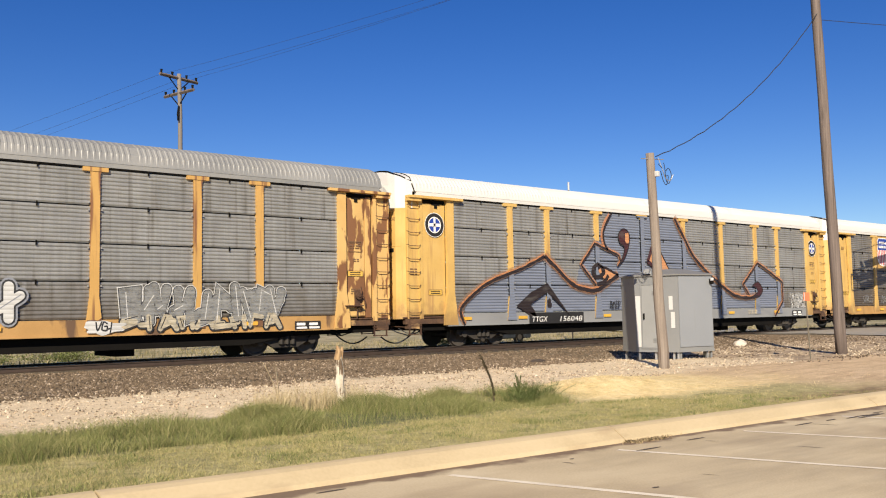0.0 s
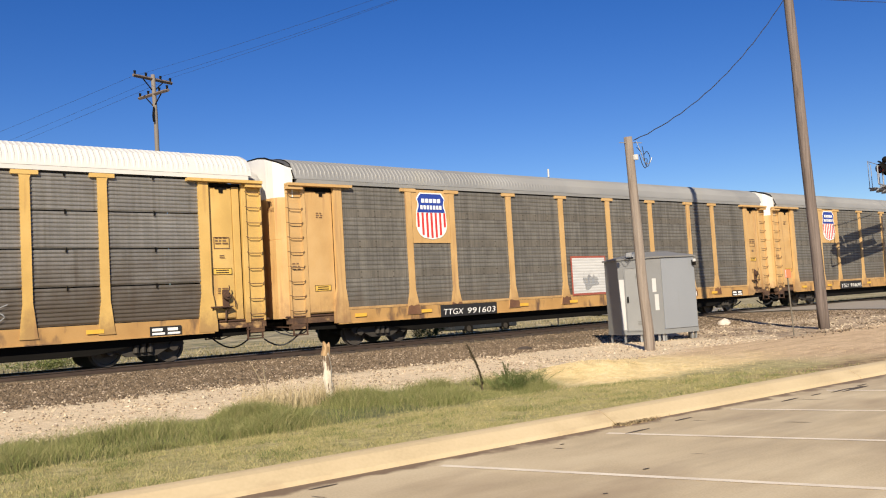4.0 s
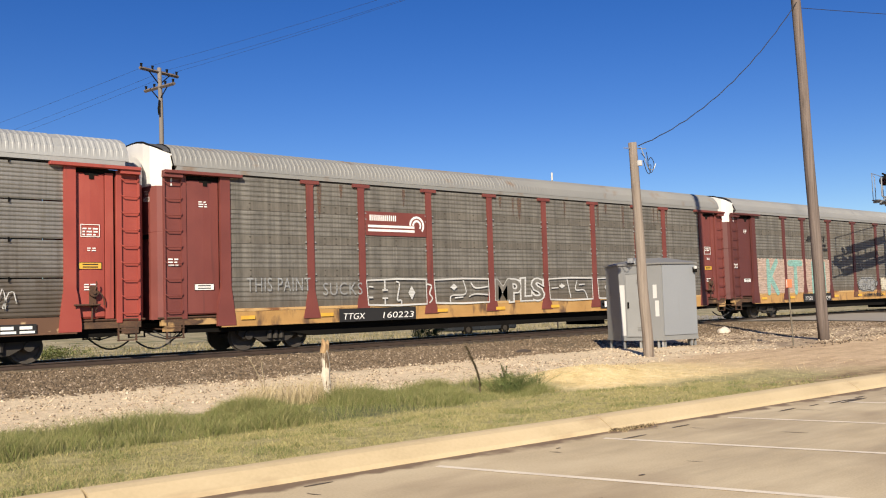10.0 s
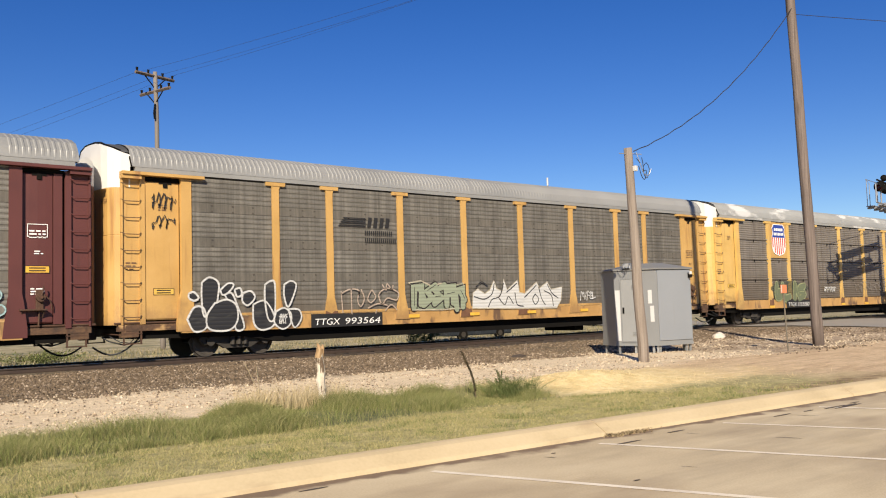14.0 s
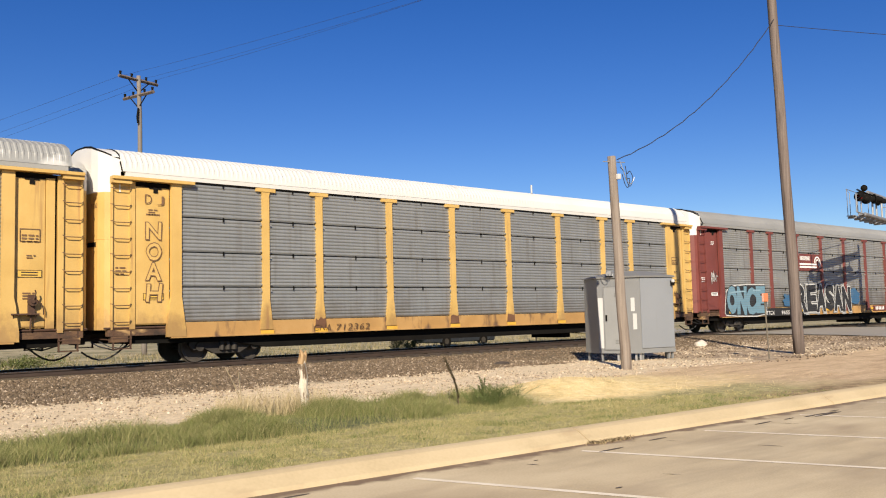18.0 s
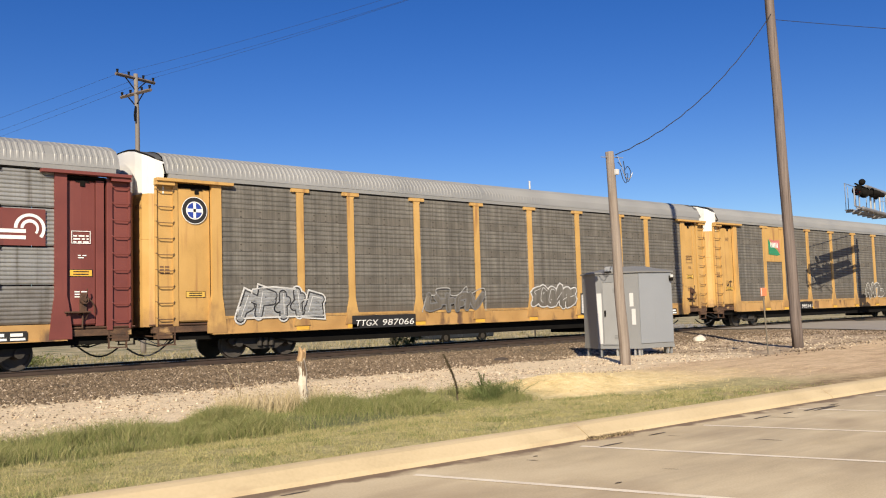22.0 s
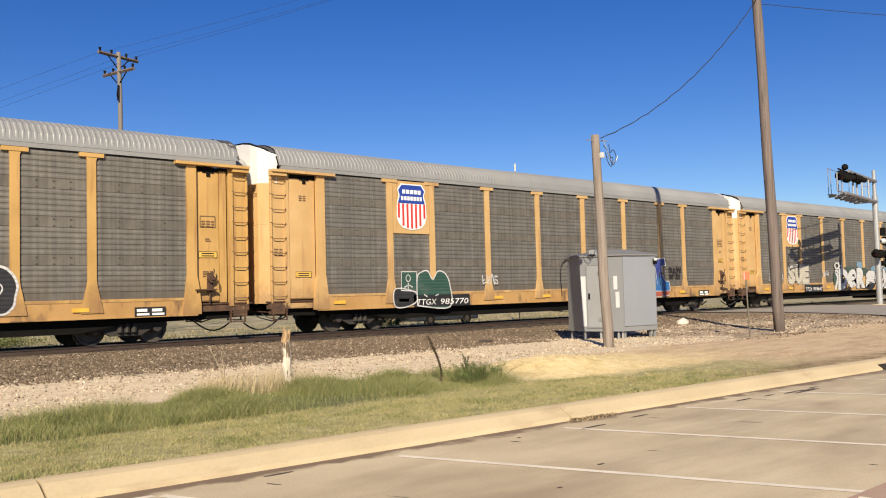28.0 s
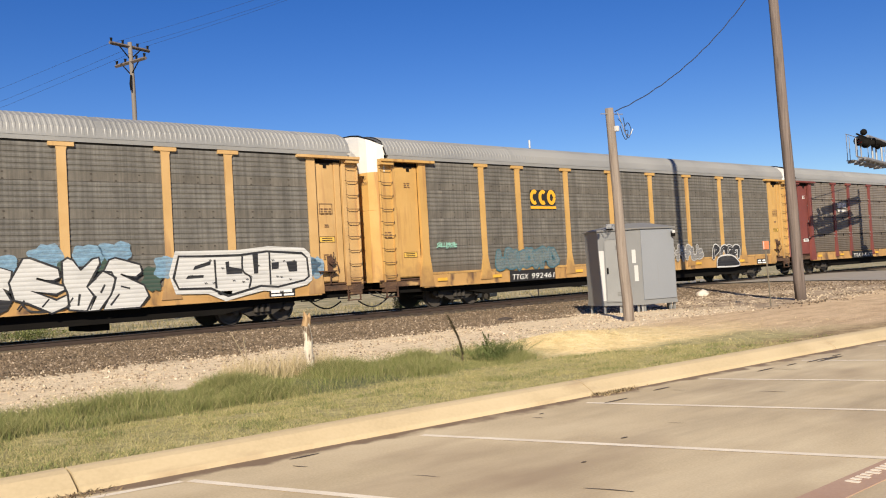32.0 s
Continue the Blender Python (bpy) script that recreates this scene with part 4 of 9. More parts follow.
# pieces of a car's corner, from the coupling face inwards: the end that leads, and the end that trails with an open joint beside its leaf
LEAD_PIECES = [("ladder_panel", (0.44, 0.965, -1.42, -1.30, 1.02, 5.11)), ("edge_angle", (0.43, 0.48, -1.465, -1.422, 1.02, 5.11)), ("edge_angle", (0.975, 1.10, -1.47, -1.30, 1.02, 5.11))]
TRAIL_PIECES = [("ladder_panel", (0.40, 0.875, -1.42, -1.30, 1.02, 5.11)), ("edge_angle", (0.88, 1.03, -1.485, -1.30, 0.98, 5.11)), ("joint_rail", (1.10, 1.32, -1.455, -1.30, 1.10, 5.02)), ("edge_angle", (0.39, 0.43, -1.47, -1.422, 1.02, 5.11))]


def corner_post_mesh():
    bm = bmesh.new()
    o = [(1.98, 0.78), (2.56, 0.78), (2.54, 1.0), (2.45, 1.70), (2.42, 1.9), (2.42, 5.12), (2.11, 5.12), (2.11, 1.9), (2.07, 1.72), (1.98, 1.02)]
    add_prism(bm, o, -FACE - 0.06, -FACE + 0.06)
    bmesh.ops.recalc_face_normals(bm, faces=bm.faces[:])
    return bm


def header_mesh():
    bm = bmesh.new()
    add_box(bm, 0.40, 2.78, -1.68, -1.42, 5.125, 5.215, bevel=0.012)
    add_box(bm, 0.40, 0.95, -1.62, -1.42, 5.02, 5.123)
    return bm


def truck_frame_mesh():
    bm = bmesh.new()
    o = [(-1.22, 0.50), (-1.16, 0.66), (-0.7, 0.72), (-0.42, 0.83), (0.42, 0.83), (0.7, 0.72), (1.16, 0.66), (1.22, 0.50), (1.06, 0.36), (0.72, 0.40), (0.42, 0.24), (-0.42, 0.24), (-0.72, 0.40), (-1.06, 0.36)]
    add_prism(bm, o, -0.09, 0.07)
    for x in (-0.2, 0.0, 0.2):
        add_tube(bm, [(x, -0.14, 0.34), (x, -0.14, 0.64)], 0.08, 8)
    for x in (-0.89, 0.89):
        add_tube(bm, [(x, -0.15, 0.45), (x, 0.05, 0.45)], 0.13, 10)
    bmesh.ops.recalc_face_normals(bm, faces=bm.faces[:])
    return bm


def wheelset_mesh():
    bm = bmesh.new()
    prof = [(0.68, 0.46), (0.71, 0.46), (0.72, 0.43), (0.83, 0.425), (0.83, 0.36), (0.79, 0.34), (0.79, 0.16), (0.85, 0.13), (0.98, 0.085)]
    n = 24
    for sg in (-1, 1):
        rings = [[bm.verts.new((r * math.cos(2 * math.pi * k / n), sg * y, r * math.sin(2 * math.pi * k / n))) for k in range(n)] for y, r in prof]
        for a, b in zip(rings, rings[1:]):
            for k in range(n):
                bm.faces.new((a[k], a[(k + 1) % n], b[(k + 1) % n], b[k]))
        bm.faces.new(rings[0])
        bm.faces.new(rings[-1])
    add_tube(bm, [(0, -0.7, 0), (0, 0.7, 0)], 0.08, 10)
    bmesh.ops.recalc_face_normals(bm, faces=bm.faces[:])
    return bm


def coupler_mesh():
    bm = bmesh.new()
    add_box(bm, 0.10, 1.9, -0.09, 0.09, 0.70, 0.92, bevel=0.02)
    add_box(bm, -0.14, 0.22, -0.17, 0.13, 0.62, 0.96, bevel=0.05)
    return bm


def hose_mesh(s=1.0):
    bm = bmesh.new()
    pts = [(1.15, -0.95, 0.80)]
    for i in range(9):
        u = i / 8
        pts.append((1.1 - 1.1 * u, -0.95 + 0.5 * u, 0.62 - 0.42 * math.sin(math.pi * u * 0.85)))
    add_tube(bm, pts, 0.028, 6)
    # second slack hose and a chain
    add_tube(bm, [(1.3, -1.2, 0.78), (1.0, -1.22, 0.55), (0.6, -1.18, 0.47), (0.25, -1.05, 0.58), (0.1, -0.9, 0.70)], 0.022, 6)
    add_tube(bm, [(0.9, -1.35, 0.72), (0.7, -1.36, 0.52), (0.45, -1.3, 0.56), (0.2, -1.2, 0.72)], 0.014, 5)
    return bm


def step_mesh():
    """Corner step irons and cut lever under a car's end."""
    bm = bmesh.new()
    for x in (0.50, 0.98):
        add_box(bm, x - 0.02, x + 0.02, -1.46, -1.42, 0.48, 1.02)
    for z in (0.50, 0.78):
        add_box(bm, 0.48, 1.00, -1.48, -1.38, z - 0.015, z + 0.015)
    add_tube(bm, [(0.5, -1.4, 0.74), (0.45, -0.9, 0.76), (0.4, -0.1, 0.78)], 0.018, 5)
    add_tube(bm, [(0.25, -1.42, 1.06), (2.0, -1.42, 1.06)], 0.03, 5)
    return bm


def handbrake_mesh():
    """A geared hand brake: bracket, gear case, hub, crank, rod, chain and foot ledge."""
    bm = bmesh.new()
    add_box(bm, -0.10, 0.08, -0.05, 0.02, -0.20, 0.36, bevel=0.012)
    add_tube(bm, [(-0.01, -0.05, 0.18), (-0.01, -0.15, 0.18)], 0.115, 12)
    add_tube(bm, [(-0.01, -0.15, 0.18), (-0.01, -0.19, 0.18)], 0.05, 8)
    add_tube(bm, [(-0.01, -0.17, 0.18), (0.05, -0.18, 0.40), (0.03, -0.18, 0.47)], 0.018, 5)
    add_tube(bm, [(0.10, -0.10, 0.22), (0.20, -0.12, 0.12), (0.26, -0.10, -0.02), (0.27, -0.08, -0.16)], 0.016, 5)
    add_tube(bm, [(-0.03, -0.08, -0.10), (-0.05, -0.07, -0.55)], 0.022, 6)
    add_box(bm, -0.52, 0.14, -0.20, 0.0, -0.16, -0.12, bevel=0.008)
    add_tube(bm, [(-0.48, -0.18, -0.14), (-0.44, 0.0, -0.34)], 0.014, 5)
    add_tube(bm, [(0.08, -0.18, -0.14), (0.06, 0.0, -0.34)], 0.014, 5)
    return bm


def shield_mesh(w, h, z0=0.0, z1=1.0):
    """The part of a shield outline between two heights (fractions)."""
    def half(v):
        if v < 0.32:
            return 0.5 * math.sqrt(max(0.0, 1 - ((0.32 - v) / 0.32) ** 2)) ** 0.8 * 1.0
        if v < 0.62:
            return 0.5 - 0.02 * (v - 0.32) / 0.3
        if v < 0.88:
            return 0.48 - 0.05 * math.sin((v - 0.62) / 0.26 * math.pi)
        return 0.47 - 0.12 * (v - 0.88) / 0.12
    bm = bmesh.new()
    n = 22
    rows = []
    for i in range(n + 1):
        v = z0 + (z1 - z0) * i / n
        r = max(half(v), 0.015)
        rows.append([bm.verts.new((-r * w, 0, v * h)), bm.verts.new((r * w, 0, v * h))])
    for a, b in zip(rows, rows[1:]):
        bm.faces.new((a[0], a[1], b[1], b[0]))
    return bm, half


def shield_badge(car, x, z, w, h, y):
    """A blue-topped shield with red and white stripes, its two lines of words as bars."""
    bm, half = shield_mesh(w * 1.08, h * 1.05)
    base = part("shield", bm, LETTER_W, car, "white-edged shield badge", (x, y - 0.004, z - 0.025 * h))
    bm, _ = shield_mesh(w, h, 0.58, 1.0)
    part("shield_top", bm, SHIELD_BLUE, base, "", (0, -0.004, 0.025 * h))
    bm = bmesh.new()
    for i in range(7):
        xa, xb = (-0.5 + (2 * i) / 13) * w, (-0.5 + (2 * i + 1) / 13) * w
        m = max(abs(xa), abs(xb)) / w
        lo = 0.0
        while lo < 0.4 and half(lo) < m - 0.01:
            lo += 0.01
        vs = [bm.verts.new(c) for c in ((xa, 0, lo * h), (xb, 0, lo * h), (xb, 0, 0.575 * h), (xa, 0, 0.575 * h))]
        bm.faces.new(vs)
    part("shield_stripe", bm, SHIELD_RED, base, "", (0, -0.004, 0.025 * h))
    for k, (zz, ww) in enumerate(((0.80, 0.70), (0.65, 0.78))):
        bm = bmesh.new()
        cells = 5 + 2 * k
        for i in range(cells):
            xa = (-0.5 + i / cells + 0.02) * w * ww
            xb = (-0.5 + (i + 1) / cells - 0.02) * w * ww
            bm.faces.new([bm.verts.new(c) for c in ((xa, 0, zz * h), (xb, 0, zz * h), (xb, 0, (zz + 0.09) * h), (xa, 0, (zz + 0.09) * h))])
        part("word_bar", bm, LETTER_W, base, "", (0, -0.008, 0.025 * h))
    return base


def plate(name, x0, x1, z0, z1, mat, parent, y=DECAL, label=""):
    bm = bmesh.new()
    add_box(bm, x0, x1, 0, 0.004, z0, z1)
    return part(name, bm, mat, parent, label, (0, y, 0))


def disc_badge(car, x, z, r, y):
    """A round black-ringed badge with a white cross on blue."""
    def disc(rad):
        bm = bmesh.new()
        bm.faces.new([bm.verts.new((rad * math.cos(2 * math.pi * k / 32), 0, rad * math.sin(2 * math.pi * k / 32))) for k in range(32)])
        return bm
    base = part("round_badge", disc(r), LETTER_W, car, "round black-ringed railway badge", (x, y, z))
    bm = bmesh.new()
    for ra, rb in ((0.66 * r, 0.95 * r),):
        a = [bm.verts.new((ra * math.cos(2 * math.pi * k / 40), 0, ra * math.sin(2 * math.pi * k / 40))) for k in range(40)]
        b = [bm.verts.new((rb * math.cos(2 * math.pi * k / 40), 0, rb * math.sin(2 * math.pi * k / 40))) for k in range(40)]
        for k in range(40):
            bm.faces.new((a[k], a[(k + 1) % 40], b[(k + 1) % 40], b[k]))
    part("badge_ring", bm, LETTER_K, base, "", (0, -0.004, 0))
    part("badge_disc", disc(0.58 * r), SHIELD_BLUE, base, "", (0, -0.004, 0))
    bm = bmesh.new()
    add_box(bm, -0.10 * r, 0.10 * r, 0, 0.002, -0.56 * r, 0.56 * r)
    add_box(bm, -0.56 * r, 0.56 * r, 0, 0.002, -0.12 * r, 0.12 * r)
    part("badge_cross", bm, LETTER_W, base, "", (0, -0.010, 0))
    return base


PAINTS = {}


def paint(r, g, b, cover=0.80):
    """Spray paint, worn so that the sheet below shows through in places."""
    k = (r, g, b)
    if k not in PAINTS:
        dark = max(k) < 0.05
        m = material("spray paint", [[max(0, v * 0.75) for v in k], k, [min(1, v * 1.12) for v in k]], 1.6, 0.6, 0, 0.03, 25, (1, 1, 3), 0.6,
                     streak=[0.74 * v + 0.26 * g_ for v, g_ in zip(k, (0.20, 0.19, 0.165))], streak_scale=(1.3, 1.3, 4), streak_at=0.56, streak_soft=0.20)
        PAINTS[k] = m
        # the ribs of the sheet under the paint
        n, link = m.node_tree.nodes, m.node_tree.links.new
        geo = n.new("ShaderNodeNewGeometry")
        wave = n.new("ShaderNodeTexWave")
        wave.bands_direction, wave.wave_profile = "Z", "SIN"
        wave.inputs["Scale"].default_value, wave.inputs["Distortion"].default_value = 2.75, 0.0
        link(geo.outputs["Position"], wave.inputs[0])
        ribs = n.new("ShaderNodeBump")
        ribs.inputs["Strength"].default_value, ribs.inputs["Distance"].default_value = 0.22, 0.02
        link(wave.outputs["Fac"], ribs.inputs["Height"])
        bsdf = n["Principled BSDF"]
        if bsdf.inputs["Normal"].links:
            link(bsdf.inputs["Normal"].links[0].from_socket, ribs.inputs["Normal"])
        link(ribs.outputs[0], bsdf.inputs["Normal"])
        bare = n.new("ShaderNodeMapRange")
        bare.interpolation_type = "SMOOTHSTEP"
        bare.inputs[1].default_value, bare.inputs[2].default_value, bare.inputs[3].default_value, bare.inputs[4].default_value = 0.0, 0.34, 0.10 if dark else 0.28, 0.0
        link(wave.outputs["Fac"], bare.inputs[0])
        thin = n.new("ShaderNodeMix")
        thin.data_type = "RGBA"
        link(bare.outputs[0], thin.inputs["Factor"])
        link(bsdf.inputs["Base Color"].links[0].from_socket, thin.inputs["A"])
        thin.inputs["B"].default_value = (0.13, 0.115, 0.095, 1)
        link(thin.outputs["Result"], bsdf.inputs["Base Color"])
        if cover >= 0.8:
            return m
        n, link = m.node_tree.nodes, m.node_tree.links.new
        co = n.new("ShaderNodeTexCoord")
        mp = n.new("ShaderNodeMapping")
        mp.inputs["Scale"].default_value = (2.0, 2.0, 7.0)
        link(co.outputs["Object"], mp.inputs[0])
        t = n.new("ShaderNodeTexNoise")
        t.inputs["Scale"].default_value, t.inputs["Detail"].default_value, t.inputs["Roughness"].default_value = 1.6, 7, 0.7
        link(mp.outputs[0], t.inputs[0])
        rr = n.new("ShaderNodeMapRange")
        rr.inputs[1].default_value, rr.inputs[2].default_value = 0.28, 0.60
        rr.inputs[3].default_value, rr.inputs[4].default_value = cover - 0.42, min(1.0, cover + 0.14)
        link(t.outputs[0], rr.inputs[0])
        link(rr.outputs[0], n["Principled BSDF"].inputs["Alpha"])
        PAINTS[k] = m
    return PAINTS[k]


def blob(car, name, x, z, w, h, mat, y, seed=0, rough=0.25, n=34, label="", power=2.6):
    """A hand-sprayed patch with an uneven outline."""
    bm = bmesh.new()
    vs = []
    for k in range(n):
        a = 2 * math.pi * k / n
        c, s = math.cos(a), math.sin(a)
        r = (abs(c) ** power + abs(s) ** power) ** (-1 / power)
        r *= 1 + rough * noise.noise((seed * 7.1 + 1.7 * c, 1.7 * s, seed))
        vs.append(bm.verts.new((0.5 * w * r * c, 0, 0.5 * h * r * s)))
    bm.faces.new(vs)
    return part(name, bm, mat, car, label, (x, y, z))


def scrawl(car, x, z, w, h, mat, y, seed, loops=5, width=0.035, name="spray_line", label=""):
    """A looping sprayed line, like a tag."""
    rng = random.Random(seed)
    pts = []
    n = loops * 14
    ph = [rng.uniform(0, 6.28) for _ in range(4)]
    for i in range(n + 1):
        u = i / n
        a = 2 * math.pi * loops * u
        pts.append((w * (u - 0.5) + 0.35 * w / loops * math.sin(a + ph[0]), h * (0.32 * math.sin(a + ph[1]) + 0.18 * math.sin(2.3 * a + ph[2]) + 0.07 * math.sin(5 * a))))
    return ribbon(car, name, x, z, pts, mat, y, width, label)


def ribbon(car, name, x, z, pts, mat, y, width=0.05, label="", closed=False):
    bm = bmesh.new()
    rows = []
    pts = [Vector((p[0], 0, p[1])) for p in pts]
    n = len(pts)
    for i, p in enumerate(pts):
        q0, q1 = (pts[(i - 1) % n], pts[(i + 1) % n]) if closed else (pts[max(0, i - 1)], pts[min(n - 1, i + 1)])
        d = q1 - q0
        d = d.normalized() if d.length > 1e-6 else Vector((1, 0, 0))
        nrm = Vector((-d.z, 0, d.x)) * width * 0.5 * (1 + 0.3 * noise.noise((p.x * 3, p.z * 3, x)))
        rows.append((bm.verts.new(p - nrm), bm.verts.new(p + nrm)))
    pairs = list(zip(rows, rows[1:])) + ([(rows[-1], rows[0])] if closed else [])
    for a, b in pairs:
        bm.faces.new((a[0], b[0], b[1], a[1]))
    return part(name, bm, mat, car, label, (x, y, z))


def smooth(ctrl, steps=8):
    """A Catmull-Rom curve through control points."""
    out = []
    c = [ctrl[0]] + list(ctrl) + [ctrl[-1]]
    for i in range(1, len(c) - 2):
        for s in range(steps):
            t = s / steps
            out.append(tuple(0.5 * (2 * c[i][k] + (c[i + 1][k] - c[i - 1][k]) * t + (2 * c[i - 1][k] - 5 * c[i][k] + 4 * c[i + 1][k] - c[i + 2][k]) * t * t
                                    + (-c[i - 1][k] + 3 * c[i][k] - 3 * c[i + 1][k] + c[i + 2][k]) * t ** 3) for k in (0, 1)))
    out.append(tuple(ctrl[-1]))
    return out


def fat_stroke(bm, pts, half, y, taper=0.0):
    """One round-ended band along a line, mitred at its corners, with a swelling width."""
    n = len(pts)
    v = [Vector((p[0], p[1])) for p in pts]
    left, right = [], []
    for k in range(n):
        a = (v[k] - v[k - 1]).normalized() if k else (v[1] - v[0]).normalized()
        b = (v[k + 1] - v[k]).normalized() if k < n - 1 else a
        m = a + b
        m = m.normalized() if m.length > 0.2 else a
        wide = half * (1 + taper * math.sin(math.pi * k / (n - 1))) / max(0.8, abs(m.dot(a)))
        nrm = Vector((-m.y, m.x)) * wide
        rise = y - 0.00008 * k
        left.append(bm.verts.new((v[k].x + nrm.x, rise, v[k].y + nrm.y)))
        right.append(bm.verts.new((v[k].x - nrm.x, rise, v[k].y - nrm.y)))
    for k in range(n - 1):
        bm.faces.new((left[k], right[k], right[k + 1], left[k + 1]))
    for at, back, l, r in ((v[0], v[0] - v[1], left[0], right[0]), (v[-1], v[-1] - v[-2], right[-1], left[-1])):
        d = math.atan2(back.y, back.x)
        cap = [bm.verts.new((at.x + half * math.cos(d - math.pi / 2 + math.pi * q / 6), l.co.y, at.y + half * math.sin(d - math.pi / 2 + math.pi * q / 6))) for q in range(1, 6)]
        bm.faces.new([l] + cap + [r])


def cartoon(car, ctrl, fill, edge, width=0.05, y=DECAL, round_=True, border=None, label=""):
    """A sprayed form: a filled outline with a drawn edge and, round that, a pale border."""
    ctrl = [(o - HALF, z) for o, z in ctrl]
    pts = smooth(ctrl + [ctrl[0]], 5)[:-1] if round_ else ctrl
    bm = bmesh.new()
    bm.faces.new([bm.verts.new((u, 0, v)) for u, v in pts])
    part("graffiti_form", bm, fill, car, label, (0, y - 0.004, 0))
    if border:
        ribbon(car, "graffiti_border", 0, 0, pts, border, y - 0.002, width * 3.0, closed=True)
    ribbon(car, "graffiti_outline", 0, 0, pts, edge, y - 0.007, width, closed=True)


def strokes(car, lines, mat, width=0.035, y=DECAL - 0.010):
    for ctrl in lines:
        ribbon(car, "spray_line", 0, 0, smooth([(o - HALF, z) for o, z in ctrl], 5), mat, y, width)


HOOKS = [[(0.10, 0.0), (0.25, 1.0), (0.85, 0.80)], [(0.15, 0.95), (0.2, 0.12), (0.9, 0.22)], [(0.9, 0.95), (0.2, 0.72), (0.78, 0.36), (0.08, 0.04)], [(0.08, 0.05), (0.42, 1.0), (0.62, 0.95), (0.92, 0.0)],
         [(0.1, 1.0), (0.45, 0.12), (0.9, 0.95)], [(0.2, 0.0), (0.14, 0.85), (0.82, 0.95), (0.78, 0.05)], [(0.5, 1.05), (0.55, 0.0)], [(0.85, 0.85), (0.3, 0.95), (0.15, 0.2), (0.85, 0.12), (0.82, 0.5), (0.5, 0.48)]]
BARS = [[(0.2, 0.52), (0.82, 0.58)], [(0.25, 0.3), (0.75, 0.75)], [(0.6, 0.9), (0.95, 0.35)], [(0.1, 0.35), (0.5, 0.45)]]


def hook_strokes(rng, x0, x1, z0, z1, n, round_, extra=0.6, inset=0.0):
    """Abstract bent strokes, one or two to a cell, as long as a sprayed piece."""
    step, h = (x1 - x0) / n, z1 - z0
    out = []
    for i in range(n):
        lean, dz = rng.uniform(-0.10, 0.16), rng.uniform(-0.07, 0.07) * h
        sets = [rng.choice(HOOKS)] + ([rng.choice(BARS)] if rng.random() < extra else [])
        for ctrl in sets:
            pts = [(u + rng.uniform(-0.06, 0.06), v + rng.uniform(-0.06, 0.06)) for u, v in ctrl]
            pts = smooth(pts, 5) if round_ and len(pts) > 2 else pts
            out.append([(x0 + (i + u * 1.06) * step + lean * h * v - HALF, z0 + inset + dz + v * (h - 2 * inset)) for u, v in pts])
    return out


def piece(car, x0, x1, z0, z1, n, fill, edge, seed, border, mid, round_, label):
    """A sprayed piece of fat bent strokes: pale border, dark edge, fill and a few thin highlights."""
    rng = random.Random(seed)
    f = 0.105 * (z1 - z0) + 0.02
    lines = hook_strokes(rng, x0, x1, z0, z1, n, round_, 0.7, f)
    layers = ([("graffiti_border", border, f + 0.095, 0.001)] if border else []) + [("graffiti_outline", edge, f + 0.045, 0.004)] + ([("graffiti_keyline", mid, f + 0.022, 0.007)] if mid else []) + [("graffiti_form", fill, f, 0.010)]
    for nm, mat, half, dy in layers:
        bm = bmesh.new()
        for j, pts in enumerate(lines):
            fat_stroke(bm, pts, half, DECAL - dy - 0.0004 * (j % 5), 0.25)
        part(nm, bm, mat, car, label if nm == "graffiti_form" else "")["kind"] = "stuff"
    bm = bmesh.new()
    for j, pts in enumerate(lines):
        if j % 2 == 0:
            fat_stroke(bm, [(u + 0.2 * f, v + 0.25 * f) for u, v in pts[: max(2, len(pts) // 2)]], 0.012, DECAL - 0.014, 0.0)
    part("spray_line", bm, edge if border is None else border, car)["kind"] = "stuff"


def puffs(car, x0, x1, z0, z1, n, fill, edge, seed, mid=None, label=""):
    """A row of round swelling sprayed strokes with outlines."""
    piece(car, x0, x1, z0, z1, n, fill, edge, seed, None, mid, True, label)


def shards(car, x0, x1, z0, z1, n, fill, edge, seed, border=None, label=""):
    """A row of angular sprayed strokes with dark edges."""
    piece(car, x0, x1, z0, z1, n, fill, edge, seed, border, None, False, label)


